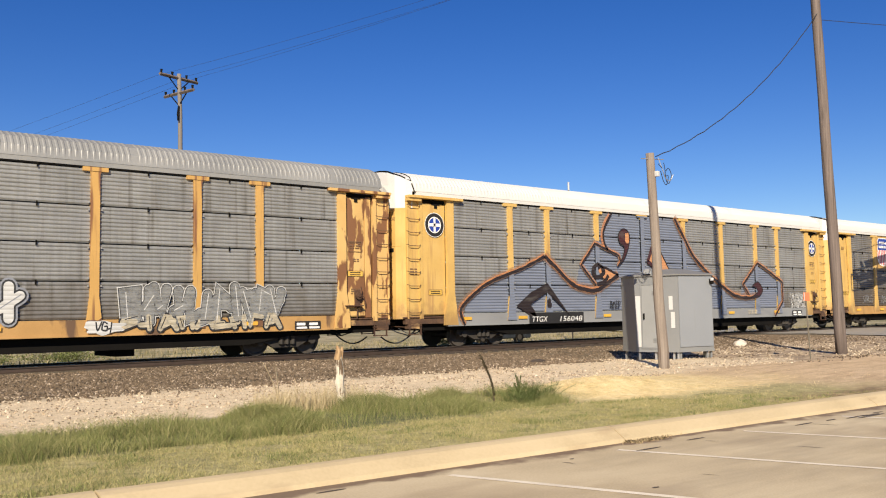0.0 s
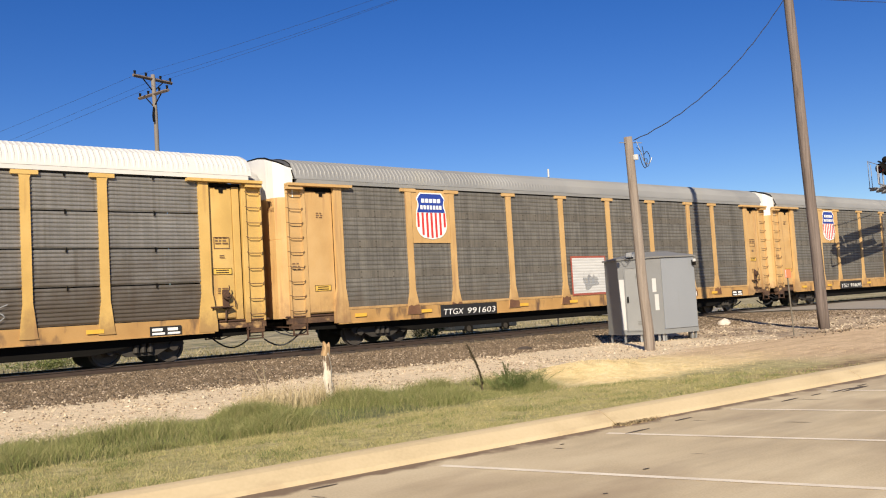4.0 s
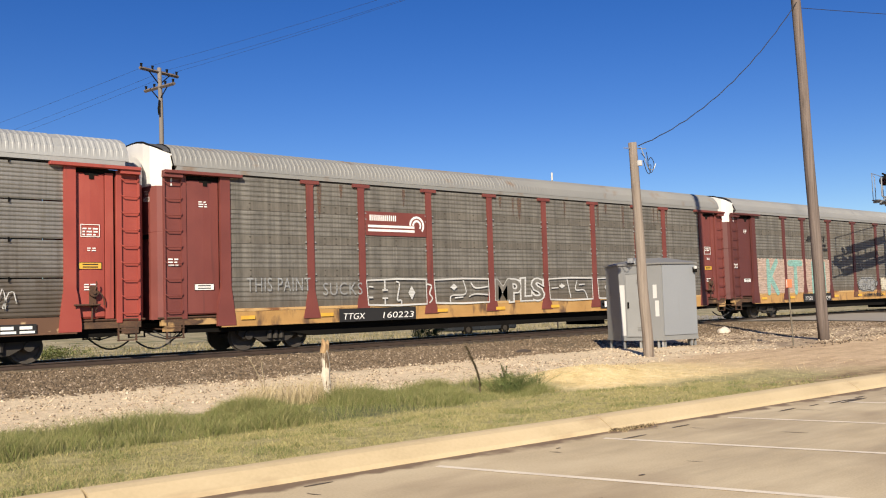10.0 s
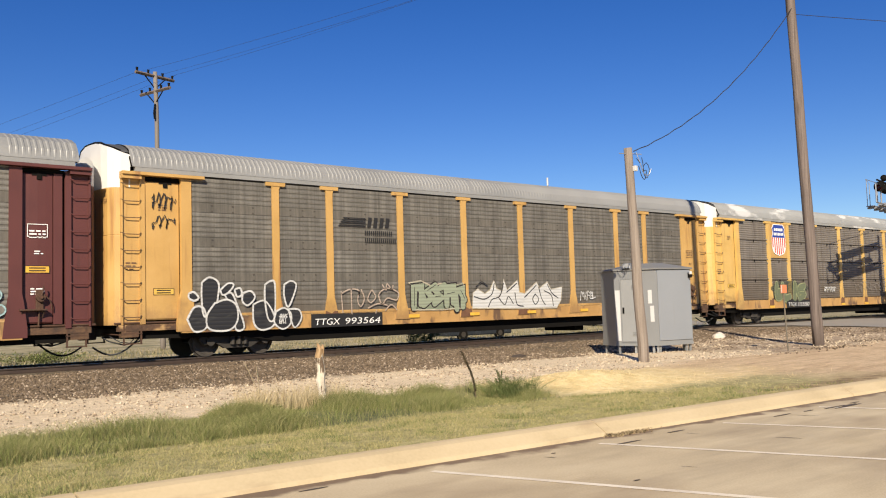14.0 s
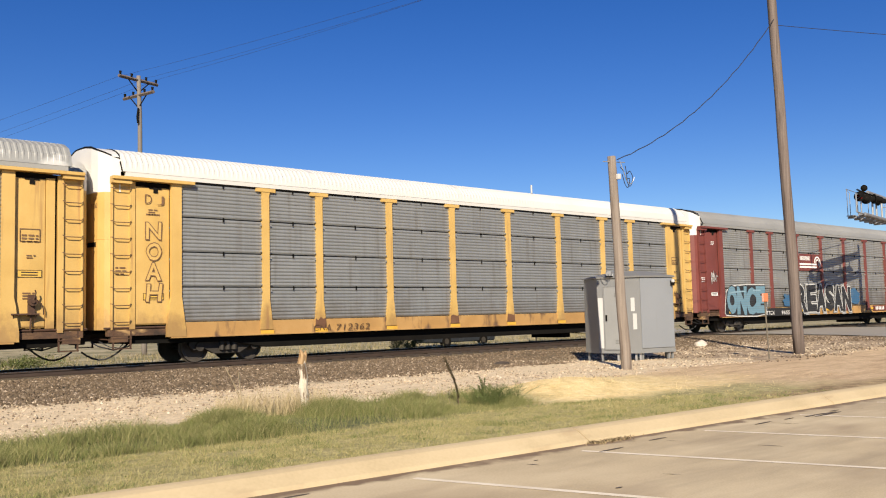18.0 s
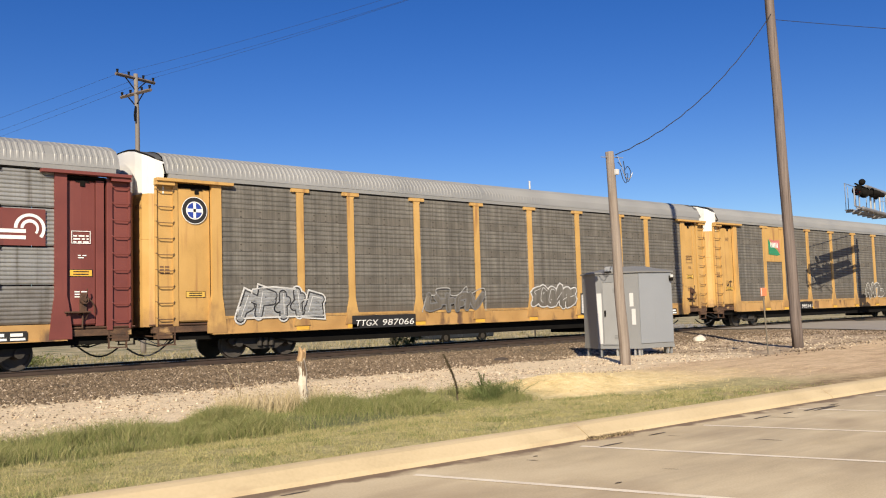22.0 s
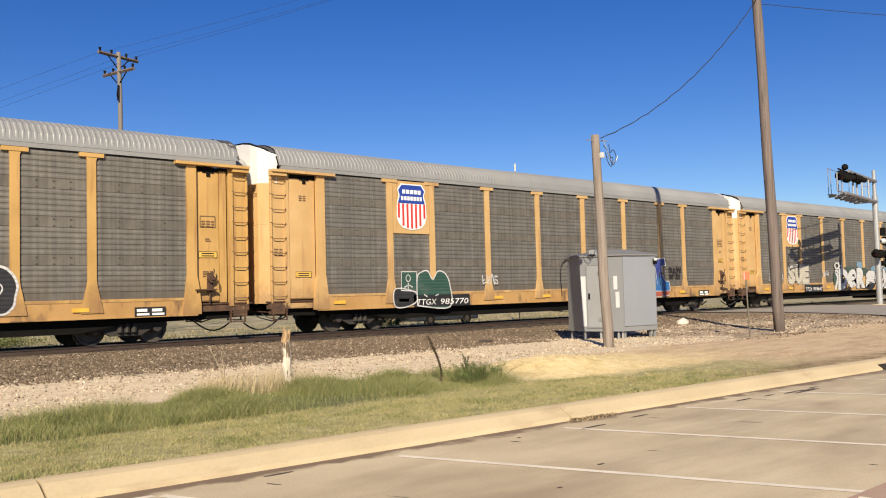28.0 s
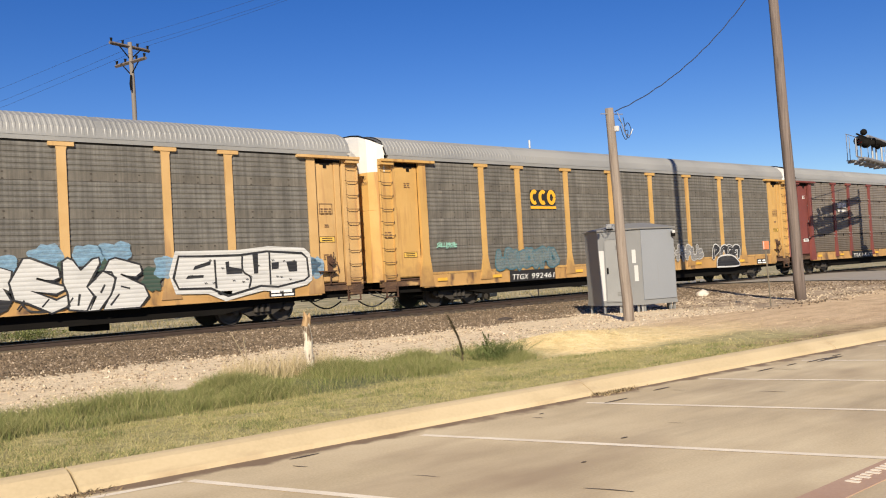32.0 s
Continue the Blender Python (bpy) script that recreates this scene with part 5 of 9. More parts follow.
def fat_word(car, text, x0, x1, z0, z1, layers, seed=1, jitter=0.05, y=DECAL, label="", slant=0.0, grow=None):
    """Block letters sprayed edge to edge, each in layers of (material, boldness), the widest first."""
    rng = random.Random(seed)
    n = len(text)
    share = [0.55 if ch in "iI" else 1.25 if ch in "MW" else 1.0 for ch in text]
    at, total = x0, sum(share)
    for i, ch in enumerate(text):
        w, h = (x1 - x0) * share[i] / total, z1 - z0
        k = grow[i] if grow else 1.0
        dz, tilt = rng.uniform(-1, 1) * jitter * h, rng.uniform(-1, 1) * jitter * 1.4
        me = text_mesh(ch, 1.0, 0.02 if ch in "MW" else layers[-1][1])
        co = np.array([v.co[:] for v in me.vertices])
        lo, hi = co.min(0), co.max(0)
        bpy.data.meshes.remove(me)
        sx, sz = w * 1.02 / (hi[0] - lo[0]), h * k / (hi[1] - lo[1])
        for j, (mat, bold) in enumerate(layers):
            me = text_mesh(ch, 1.0, min(bold, 0.028 - 0.012 * j) if ch in "MW" else bold)
            for v in me.vertices:
                u, t_ = (v.co.x - (lo[0] + hi[0]) / 2) * sx, (v.co.y - lo[1]) * sz
                wob = 0.055 * h * noise.noise((u * 2.2 / h + 5 * i, t_ * 2.2 / h, seed))
                v.co = (u + t_ * (tilt + slant) + wob, 0, t_ + wob)
            me.materials.clear()
            me.materials.append(mat)
            ob = new("graffiti_letter" if j == len(layers) - 1 else "graffiti_outline", me)
            ob.parent = car
            ob.location = (at + w / 2 - HALF, y - 0.0036 * j - 0.0009 * (i % 4), z0 + dz)
            ob["kind"] = "stuff"
            if label and j == 0:
                ob["label"] = label
        at += w


def rusty_feet(car, ridged, which=range(8)):
    """Bare rusted metal on the feet of the side posts, with a ragged upper edge."""
    f = 0.225 if ridged else 0.295
    for k in which:
        e = EDGES[1 + k]
        top = [0.30 + 0.10 * noise.noise((e * 3.1 + u * 5, ridged, 1.5)) for u in range(5)]
        def wide(z):
            return f - (f - 0.14) * max(0.0, z - 0.08) / 0.66 - 0.006
        bm = bmesh.new()
        lo = [bm.verts.new((-f + 0.006 + (2 * f - 0.012) * u / 4, 0, 0.006)) for u in range(5)]
        hi = [bm.verts.new(((-1 + 0.5 * u) * wide(top[u]), 0, top[u])) for u in range(5)]
        for u in range(4):
            bm.faces.new((lo[u], lo[u + 1], hi[u + 1], hi[u]))
        part("rust_patch", bm, RUST_FOOT, car, "rusted post foot", (e - HALF, -FACE - 0.067, POST0))


def tag_lines(car, x, z, w, h, mat, seed, rows=2, y=DECAL - 0.004):
    """Thin quick tags: rows of small bent strokes."""
    rng = random.Random(seed * 13 + 5)
    bm = bmesh.new()
    for k in range(rows):
        zz = z + h * (0.5 - (k + 1) / rows)
        hh_ = h / rows * 0.86
        for j, pts in enumerate(hook_strokes(rng, x + HALF - w / 2 + 0.04 * w * k, x + HALF + w * (0.46 - 0.08 * (k % 2)), zz, zz + hh_, max(3, round(w / (hh_ * 0.62))), seed % 2 == 0, 0.5)):
            fat_stroke(bm, pts, 0.013 + 0.004 * (seed % 3), -0.0004 * (j % 5), 0.2)
    ob = part("spray_line", bm, mat, car, "", (0, y, 0))
    ob["kind"] = "stuff"


def stencil(car, x, z, w, h, mat, rows=3, seed=0, y=-1.468):
    """Small unreadable stencilled data, as bars."""
    rng = random.Random(seed)
    bm = bmesh.new()
    for k in range(rows):
        zz = z + h * (0.5 - (k + 0.75) / rows)
        xx = x - w / 2
        while xx < x + w / 2 - 0.05:
            ww = min(rng.uniform(0.06, 0.2), x + w / 2 - xx)
            add_box(bm, xx, xx + ww, 0, 0.003, zz, zz + h / rows * 0.5)
            xx += ww + 0.04
    ob = part("stencil", bm, mat, car, "", (0, y - 0.004, 0))
    ob["kind"] = "stuff"
    return ob


def frame_mark(car, x, z, w, h, mat, y=-1.468):
    bm = bmesh.new()
    t = 0.018
    for a in ((x - w / 2, x + w / 2, z - h / 2, z - h / 2 + t), (x - w / 2, x + w / 2, z + h / 2 - t, z + h / 2), (x - w / 2, x - w / 2 + t, z - h / 2 + t, z + h / 2 - t), (x + w / 2 - t, x + w / 2, z - h / 2 + t, z + h / 2 - t)):
        add_box(bm, a[0], a[1], 0, 0.003, a[2], a[3])
    return part("stencil_frame", bm, mat, car, "", (0, y - 0.004, 0))


BAY = random.Random(3)
WHEEL_R = 0.43
wheelsets = []


def autorack(label, ridged, frame_mat, panel_mat, roof_mat, sill_mat, header_mat=None, end_mat=None, post_mat=None, trail_mat=None):
    """One closed car carrier, in parts; both sides alike, turned about its middle."""
    car = tagged(group_root("autorack"), label, "railway car", "autoracks of the train")
    end_mat = end_mat or frame_mat
    post_mat = post_mat or frame_mat
    sill_mat = {BUFF: SILL_BUFF, YELLOW: SILL_YELLOW, YELLOW_PALE: SILL_YELLOW}.get(sill_mat, sill_mat)
    shared("roof", 0, roof_mesh, roof_mat, car)
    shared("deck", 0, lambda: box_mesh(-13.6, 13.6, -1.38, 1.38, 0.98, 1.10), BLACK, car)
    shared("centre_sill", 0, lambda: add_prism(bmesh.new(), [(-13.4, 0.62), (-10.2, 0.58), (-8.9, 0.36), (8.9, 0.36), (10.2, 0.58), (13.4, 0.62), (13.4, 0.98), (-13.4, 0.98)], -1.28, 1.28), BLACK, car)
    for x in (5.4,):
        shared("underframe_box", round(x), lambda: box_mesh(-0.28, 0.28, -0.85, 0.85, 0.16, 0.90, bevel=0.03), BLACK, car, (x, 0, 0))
    for s, turn in ((-1, 0.0), (1, math.pi)):
        def at(x, y, z):
            return (x, y, z) if s < 0 else (-x, -y, z)
        shared("side_sill", 0, lambda: add_box(box_mesh(-12.2, 12.2, -FACE - 0.03, -FACE + 0.10, Z_SILL0 + 0.03, Z_PAN0), -12.2, 12.2, -FACE - 0.07, -FACE + 0.10, Z_SILL0, Z_SILL0 + 0.03), sill_mat, car, at(0, 0, 0), turn)
        if ridged:
            shared("panel_foot", 0, lambda: box_mesh(-11.85, 11.85, -FACE + 0.022, -FACE + 0.06, Z_PAN0 + 0.002, Z_PAN0 + 0.10), BLACK, car, at(0, 0, 0), turn)
        else:
            shared("sill_ledge", 0, lambda: box_mesh(-11.85, 11.85, -FACE - 0.045, -FACE + 0.02, Z_PAN0 + 0.002, Z_PAN0 + 0.085, bevel=0.008), frame_mat if frame_mat in (YELLOW, YELLOW_PALE, BUFF) else SILL_BUFF, car, at(0, 0, 0), turn)
        shared("top_chord", 0, lambda: box_mesh(-13.5, 13.5, -FACE - 0.05, -FACE + 0.10, Z_PAN1 - 0.022, Z_EAVE + 0.012), roof_mat, car, at(0, 0, 0), turn)
        shared("eave_gap", 0, lambda: box_mesh(-11.85, 11.85, -FACE - 0.028, -FACE + 0.02, Z_PAN1 - 0.058, Z_PAN1 - 0.024), BLACK, car, at(0, 0, 0), turn)
        for i in range(9):
            xa, xb = EDGES[i] - HALF, EDGES[i + 1] - HALF
            w = round(xb - xa - 0.20, 2)
            h = (Z_PAN1 - 0.06 - Z_PAN0) / 4
            bay = BAY.random()
            for k in range(4):
                if ridged:
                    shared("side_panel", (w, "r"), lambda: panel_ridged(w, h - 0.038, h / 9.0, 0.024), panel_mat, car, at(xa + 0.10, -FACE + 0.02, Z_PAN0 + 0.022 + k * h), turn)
                else:
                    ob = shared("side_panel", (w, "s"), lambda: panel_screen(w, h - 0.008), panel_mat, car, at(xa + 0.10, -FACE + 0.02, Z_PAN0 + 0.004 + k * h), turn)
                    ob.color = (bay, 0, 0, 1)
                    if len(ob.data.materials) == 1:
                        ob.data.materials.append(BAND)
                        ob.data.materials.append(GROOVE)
            if s < 0:
                if ridged:
                    ob = shared("seam_clip", "clips", lambda: seam_clips(h), BLACK, car, at((xa + xb) / 2, -FACE, Z_PAN0), turn)
                else:
                    ob = shared("bolt_head", ("bolts", w), lambda: bolt_rows(w, h), BOLTM, car, at(xa + 0.10, -FACE + 0.02, Z_PAN0), turn)
                ob["kind"] = "stuff"
        for e in EDGES[1:-1]:
            if s < 0 and (frame_mat == MAROON or panel_mat in (GALV, GALV_CLEAN, GALV_GRIMY)):
                shared("post_bolt", 0, post_bolts, ALU, car, at(e - HALF, -FACE, Z_PAN0), turn)["kind"] = "stuff"
            shared("side_post", ridged, lambda: post_mesh(0.23 if ridged else 0.30), post_mat, car, at(e - HALF, -FACE, POST0), turn)
    for e, turn in ((-1, 0.0), (1, math.pi)):
        x = -HALF if e < 0 else HALF
        for side in (1, -1):
            def mirrored(build):
                def go():
                    bm = build()
                    if side < 0:
                        bmesh.ops.scale(bm, vec=(1, -1, 1), verts=bm.verts[:])
                        bmesh.ops.reverse_faces(bm, faces=bm.faces[:])
                    return bm
                return go
            loc = (x, 0, 0)
            for k, (nm, dims) in enumerate(LEAD_PIECES if e < 0 else TRAIL_PIECES):
                shared(nm, (e, side, k), mirrored(lambda: box_mesh(*dims, bevel=0.008)), end_mat, car, loc, turn)
            la, lx = (1.11, 0.71) if e < 0 else (1.33, 0.645)
            shared("door_leaf", (e, side), mirrored(lambda: leaf_mesh(la, 2.10)), end_mat, car, loc, turn)
            # black boxes stand for the shadow under the header and the open joint
            shared("door_recess", (e, side), mirrored(lambda: add_box(box_mesh(1.03, 2.12, -1.40, -1.28, 4.995, 5.12), 1.034, 1.098, -1.36, -1.28, 1.02, 4.99)), BLACK, car, loc, turn, "black infill for header shadow and the open leaf joint")
            shared("leaf_latch", (e, side), mirrored(lambda: add_box(box_mesh(1.62, 1.74, -1.485, -1.44, 4.83, 5.0, bevel=0.01), 1.5, 1.86, -1.475, -1.44, 4.94, 5.0)), BLACK, car, loc, turn)
            shared("end_sill", (e, side), mirrored(lambda: add_box(box_mesh(0.36, 2.0, -1.455, -1.25, 0.84, 1.015, bevel=0.01), 0.44, 0.90, -1.475, -1.25, 0.68, 0.838)), END_SILL, car, loc, turn, "sooty rust-scabbed end sill")
            shared("corner_post", side, mirrored(corner_post_mesh), end_mat, car, loc, turn)
            shared("door_header", side, mirrored(header_mesh), header_mat or end_mat, car, loc, turn)
            ladder = shared("ladder", (e, side), mirrored(lambda: ladder_mesh(lx)), end_mat, car, loc, turn)
            shared("corner_step", side, mirrored(step_mesh), BRAKEM, car, loc, turn)
            if (e < 0) == (side > 0):
                for k in range(9):
                    shared("rung", side, mirrored(rung_mesh), RUNGM if end_mat in (YELLOW, YELLOW_PALE, BUFF, RUSTY) else end_mat, ladder, (lx, -1.44 * side, 1.22 + 0.455 * k))
        shared("end_door", 0, end_door_mesh, end_mat, car, loc, turn)
        shared("end_cap", e, lambda: end_cap_mesh(e < 0), WHITE, car, loc, turn, "white painted upper end")
        if e < 0 and (ridged or frame_mat in (MAROON, PLUM)):
            shared("door_slot", 0, lambda: box_mesh(-0.20, 0.20, -0.012, 0.02, -0.06, 0.06), BLACK, car, (x + 0.118, -0.86, 3.36), math.atan2(-0.33, 0.06), "black lock slot")
        if e < 0:
            shared("end_trim", 0, end_trim, BLACK, car, loc, turn, "torn black seal")
            shared("end_flashing", 0, end_flashing, WHITE if roof_mat is ROOF_WHITE else FLASH, car, loc, turn)
        elif trail_mat:
            shared("roof_flashing", 0, roof_flash, trail_mat, car, loc, turn)
        shared("coupler", 0, coupler_mesh, TRUCKM, car, loc, turn)
        shared("air_hose", 0, hose_mesh, CABLE, car, loc, turn)
        shared("handbrake", 0, handbrake_mesh, BRAKEM, car, (-x + (-1.66 if e < 0 else 1.66), -1.46 if e < 0 else 1.46, 1.62), turn)
        truck = shared("truck", 0, lambda: box_mesh(-0.24, 0.24, -1.0, 1.0, 0.42, 0.62, bevel=0.03), TRUCKM, car, (x - e * 4.05, 0, 0))
        for sd in (-1, 1):
            shared("side_frame", 0, truck_frame_mesh, TRUCKM, truck, (0, sd * 1.02, 0), 0.0 if sd < 0 else math.pi)
            wheelsets.append((shared("wheelset", 0, wheelset_mesh, WHEELM, truck, (sd * 0.89, 0, WHEEL_R)), car, sd * 0.89))
    return car

# ---- the train ----
def X(o):
    """A place along a car from its leading coupling face."""
    return o - HALF


W_ = LETTER_W
K_ = LETTER_K
SILVER, CREAM, SNOW = paint(0.36, 0.365, 0.365, 0.7), paint(0.56, 0.49, 0.36, 0.72), paint(0.55, 0.54, 0.515)
INK, BLUE, SKY_ = paint(0.018, 0.018, 0.02), paint(0.03, 0.13, 0.42), paint(0.22, 0.38, 0.52, 0.72)
TEAL, PINK, ROSE = paint(0.25, 0.50, 0.44, 0.74), paint(0.50, 0.19, 0.30), paint(0.55, 0.405, 0.325, 0.76)
DEEP = paint(0.02, 0.07, 0.05)
SLATE, SOOT = paint(0.225, 0.235, 0.265), paint(0.016, 0.009, 0.009)
PEACH, PLUMLINE = paint(0.52, 0.235, 0.10), paint(0.16, 0.12, 0.14)
NAVY, BRICK = paint(0.03, 0.05, 0.22), paint(0.35, 0.08, 0.05)


DOOR_INK = {}


def number(car, text, o, w=2.3, plate_mat=None, ink=None, z=Z_SILL0 + 0.05, h=0.24):
    words = text.split(" ")
    gap = 0.26 if w >= 2.9 and len(words) == 2 else 0.08
    if plate_mat:
        plate("car_number_field", X(o - w / 2), X(o + w / 2), Z_SILL0 - 0.002, Z_PAN0 - 0.02, plate_mat, car, -FACE - 0.078, "black painted field for the car number")
    free = w * 0.92 * (1 - gap * (len(words) - 1))
    total = sum(len(v) for v in words)
    at = o - w * 0.46
    for v in words:
        wide = free * len(v) / total
        ob = lettering(v, wide, 0.20, ink or W_, car, X(at + wide / 2), z + 0.02, -FACE - 0.086, "car_number", -0.004)
        for q in ob.data.vertices:
            q.co.x += 0.22 * q.co.z
        at += wide + w * 0.92 * gap
    if len(words) == 2:
        door_text(car, text, DOOR_INK[car.name])


def door_text(car, text, ink):
    """Reporting mark on the rounded end door, in two lines."""
    for word, z in zip(text.split(" "), (4.54, 4.36)):
        ob = lettering(word, 0.052 * len(word), 0.13, ink, car, 0, 0, 0, "end_stencil", 0.0)
        ob.location = (-HALF + 0.138, -0.97, z)
        ob.rotation_euler = (0, 0, math.atan2(-0.33, 0.06))


def data_marks(car, ink, seed):
    """Stencilled data on the door leaves and ladder panels; yellow tags; reflectors and data panels on the sill."""
    dark = ink != W_
    DOOR_INK[car.name] = ink
    rng = random.Random(seed * 7)
    o = 26.88
    frame_mark(car, X(o), 3.42 + rng.uniform(-0.1, 0.1), 0.50, 0.34, ink)
    stencil(car, X(o), 3.42, 0.40, 0.24, ink, 3, seed + 1)
    stencil(car, X(o + 0.03), 2.95, 0.22, 0.12, ink, 2, seed + 2)
    stencil(car, X(o), 1.95, 0.34, 0.2, ink, 3, seed + 5)
    stencil(car, X(1.60), 4.35 + rng.uniform(-0.15, 0.1), 0.26, 0.20, ink, 3, seed)
    stencil(car, X(0.71), 2.62, 0.30, 0.26, ink, 3, seed + 3, -1.428)
    for o, z in ((o, 2.42), (1.62, 1.82)):
        tag = part("safety_tag", box_mesh(X(o) - 0.30, X(o) + 0.30, 0, 0.003, z, z + 0.19), LETTER_W if not dark and o < 9 else TAG_FADED if dark else YELLOW_TAG, car, "white safety label" if not dark and o < 9 else "faded yellow safety label", (0, -1.462, 0))
        bm = bmesh.new()
        for k in range(2):
            add_box(bm, X(o) - 0.20, X(o) + 0.20, 0, 0.002, z + 0.045 + 0.07 * k, z + 0.075 + 0.07 * k)
        for a in ((-0.30, 0.30, 0.0, 0.014), (-0.30, 0.30, 0.176, 0.19), (-0.30, -0.286, 0.014, 0.176), (0.286, 0.30, 0.014, 0.176)):
            add_box(bm, X(o) + a[0], X(o) + a[1], 0, 0.002, z + a[2], z + a[3])
        part("label_line", bm, K_, tag, "", (0, -0.004, 0))
    for o in ([e - 0.22 for e in EDGES[1:-1]] if seed in (10, 11, 13, 14) else [2.7, 5.45, 10.2, 13.0, 15.95, 19.0, 22.9]):
        low = 0.03 if seed in (10, 11, 13, 14) else 0.20
        bm = box_mesh(X(o), X(o + 0.46), 0, 0.004, Z_SILL0 + low, Z_SILL0 + low + 0.11)
        part("reflector", bm, YELLOW_TAG, car, "yellow reflector strip", (0, -FACE - 0.078, 0))
    sq = plate("data_panel", X(24.6), X(25.5), Z_SILL0 + 0.03, Z_SILL0 + 0.29, K_, car, -FACE - 0.078, "black lubrication data panel")
    bm = bmesh.new()
    for k in range(2):
        add_box(bm, X(24.66 + 0.44 * k), X(24.66 + 0.44 * k + 0.36), 0, 0.002, Z_SILL0 + 0.06, Z_SILL0 + 0.12)
        add_box(bm, X(24.66 + 0.44 * k), X(24.66 + 0.44 * k + 0.3), 0, 0.002, Z_SILL0 + 0.16, Z_SILL0 + 0.24)
    part("data_line", bm, W_, sq, "", (0, -0.006, 0))


def rail_badge(car, frame):
    plate("logo_panel", X(5.29), X(6.97), 3.34, Z_PAN1 - 0.07, frame, car, -FACE - 0.05, "painted steel logo panel")
    shield_badge(car, X(6.13), 3.50, 1.28, 1.56, -FACE - 0.066)


def bars_word(car, x0, x1, z0, z1, mat, cells, y, parent=None, slant=0.0):
    """A brand's word as plain bars of its size and colour."""
    bm = bmesh.new()
    c = (x1 - x0) / cells
    for i in range(cells):
        a, b, h = x0 + (i + 0.08) * c, x0 + (i + 0.92) * c, z1 - z0
        for ua, ub, va, vb in ((0.0, 0.36, 0.0, 1.0), (0.58, 0.94, 0.0, 1.0)):
            bm.faces.new([bm.verts.new((a + (b - a) * u + slant * v, 0, z0 + h * v)) for u, v in ((ua, va), (ub, va), (ub, vb), (ua, vb))])
    ob = part("word_bar", bm, mat, car, "", (0, y, 0))
    ob["kind"] = "stuff"
    return ob


def wheel_sign(car, oa, ob, za, zb, board):
    """A dark board with a white word bar, three rules and a wheel-like curl."""
    b = plate("logo_board", X(oa), X(ob), za, zb, board, car, -FACE - 0.055, "maroon logo board with white rules and a curl")
    h, w = zb - za, ob - oa
    y = -0.008
    bars_word(b, X(oa + 0.06 * w), X(oa + 0.50 * w), za + 0.62 * h, za + 0.86 * h, W_, 7, y)
    bm = bmesh.new()
    for k in range(2):
        add_box(bm, X(oa + 0.04 * w), X(oa + 0.80 * w), 0, 0.002, za + (0.17 + 0.17 * k) * h, za + (0.27 + 0.17 * k) * h)
    part("logo_rule", bm, W_, b, "", (0, y, 0))
    for r, t in ((0.36, 0.09), (0.20, 0.08)):
        pts = [(r * h * math.cos(a), r * h * math.sin(a)) for a in [radians(-40 + 220 * i / 20) for i in range(21)]]
        ribbon(b, "logo_curl", X(oa + 0.84 * w), za + 0.47 * h, pts, W_, y - 0.002, t * h)


def horse_mark(car, ink):
    """A dark mark of speed lines, two fat letters' shapes and two word bars."""
    bm = bmesh.new()
    for k in range(5):
        add_box(bm, X(7.42 + 0.05 * k), X(8.50), 0, 0.002, 3.98 + 0.065 * k, 4.01 + 0.065 * k)
    part("logo_line", bm, ink, car, "dark speed-line logo", (0, DECAL + 0.02, 0))
    bars_word(car, X(8.52), X(9.50), 3.97, 4.30, ink, 2, DECAL + 0.02, slant=0.06)
    bars_word(car, X(8.45), X(9.60), 3.70, 3.86, ink, 7, DECAL + 0.02)
    bars_word(car, X(8.45), X(9.75), 3.46, 3.62, ink, 8, DECAL + 0.02)


def block_mark(car, oa, ob, z0, z1):
    """Three fat yellow blocks edged in black over a yellow rule."""
    w = (ob - oa) / 3
    for i in range(3):
        plate("logo_edge", X(oa + i * w), X(oa + (i + 1) * w - 0.02), z0 + 0.17, z1, K_, car, DECAL + 0.012)
        pts = [(0.33 * w * math.cos(radians(a)) * 1.05, 0.30 * (z1 - z0) * math.sin(radians(a))) for a in (range(50, 320, 18) if i != 2 else range(0, 361, 24))]
        ribbon(car, "logo_curl", X(oa + (i + 0.48) * w), (z0 + z1) / 2 + 0.085, pts, LETTER_Y, DECAL + 0.006, 0.16)
    plate("logo_rule", X(oa), X(ob), z0, z0 + 0.10, LETTER_Y, car, DECAL + 0.008)


GREY_ROOF, WHITE_ROOF = ROOF_GREY, ROOF_WHITE
cars = []

# 0: rust-eaten yellow frame, ridged panels
c = autorack("yellow-framed autorack with ridged grey panels, rust-eaten end and silver graffiti", True, YELLOW, GALV, GREY_ROOF, SILLB, end_mat=RUSTY, post_mat=RUST_POST)
data_marks(c, paint(0.16, 0.085, 0.04), 1)
piece(c, 19.4, 24.2, 0.98, 2.08, 11, paint(0.30, 0.30, 0.29, 0.66), SNOW, 3, None, INK, False, "silver angular graffiti edged in black and white")
shards(c, 19.3, 24.1, 0.84, 1.30, 9, CREAM, INK, 8)
blob(c, "sprayed_cloud", X(18.9), 0.98, 1.0, 0.36, SNOW, DECAL - 0.012, 5, 0.6)
tag_lines(c, X(18.9), 1.0, 0.5, 0.3, INK, 28, 1, DECAL - 0.016)
shards(c, 13.4, 17.0, 1.15, 2.1, 4, SNOW, INK, 4, SLATE)
rusty_feet(c, True)
cars.append(c)

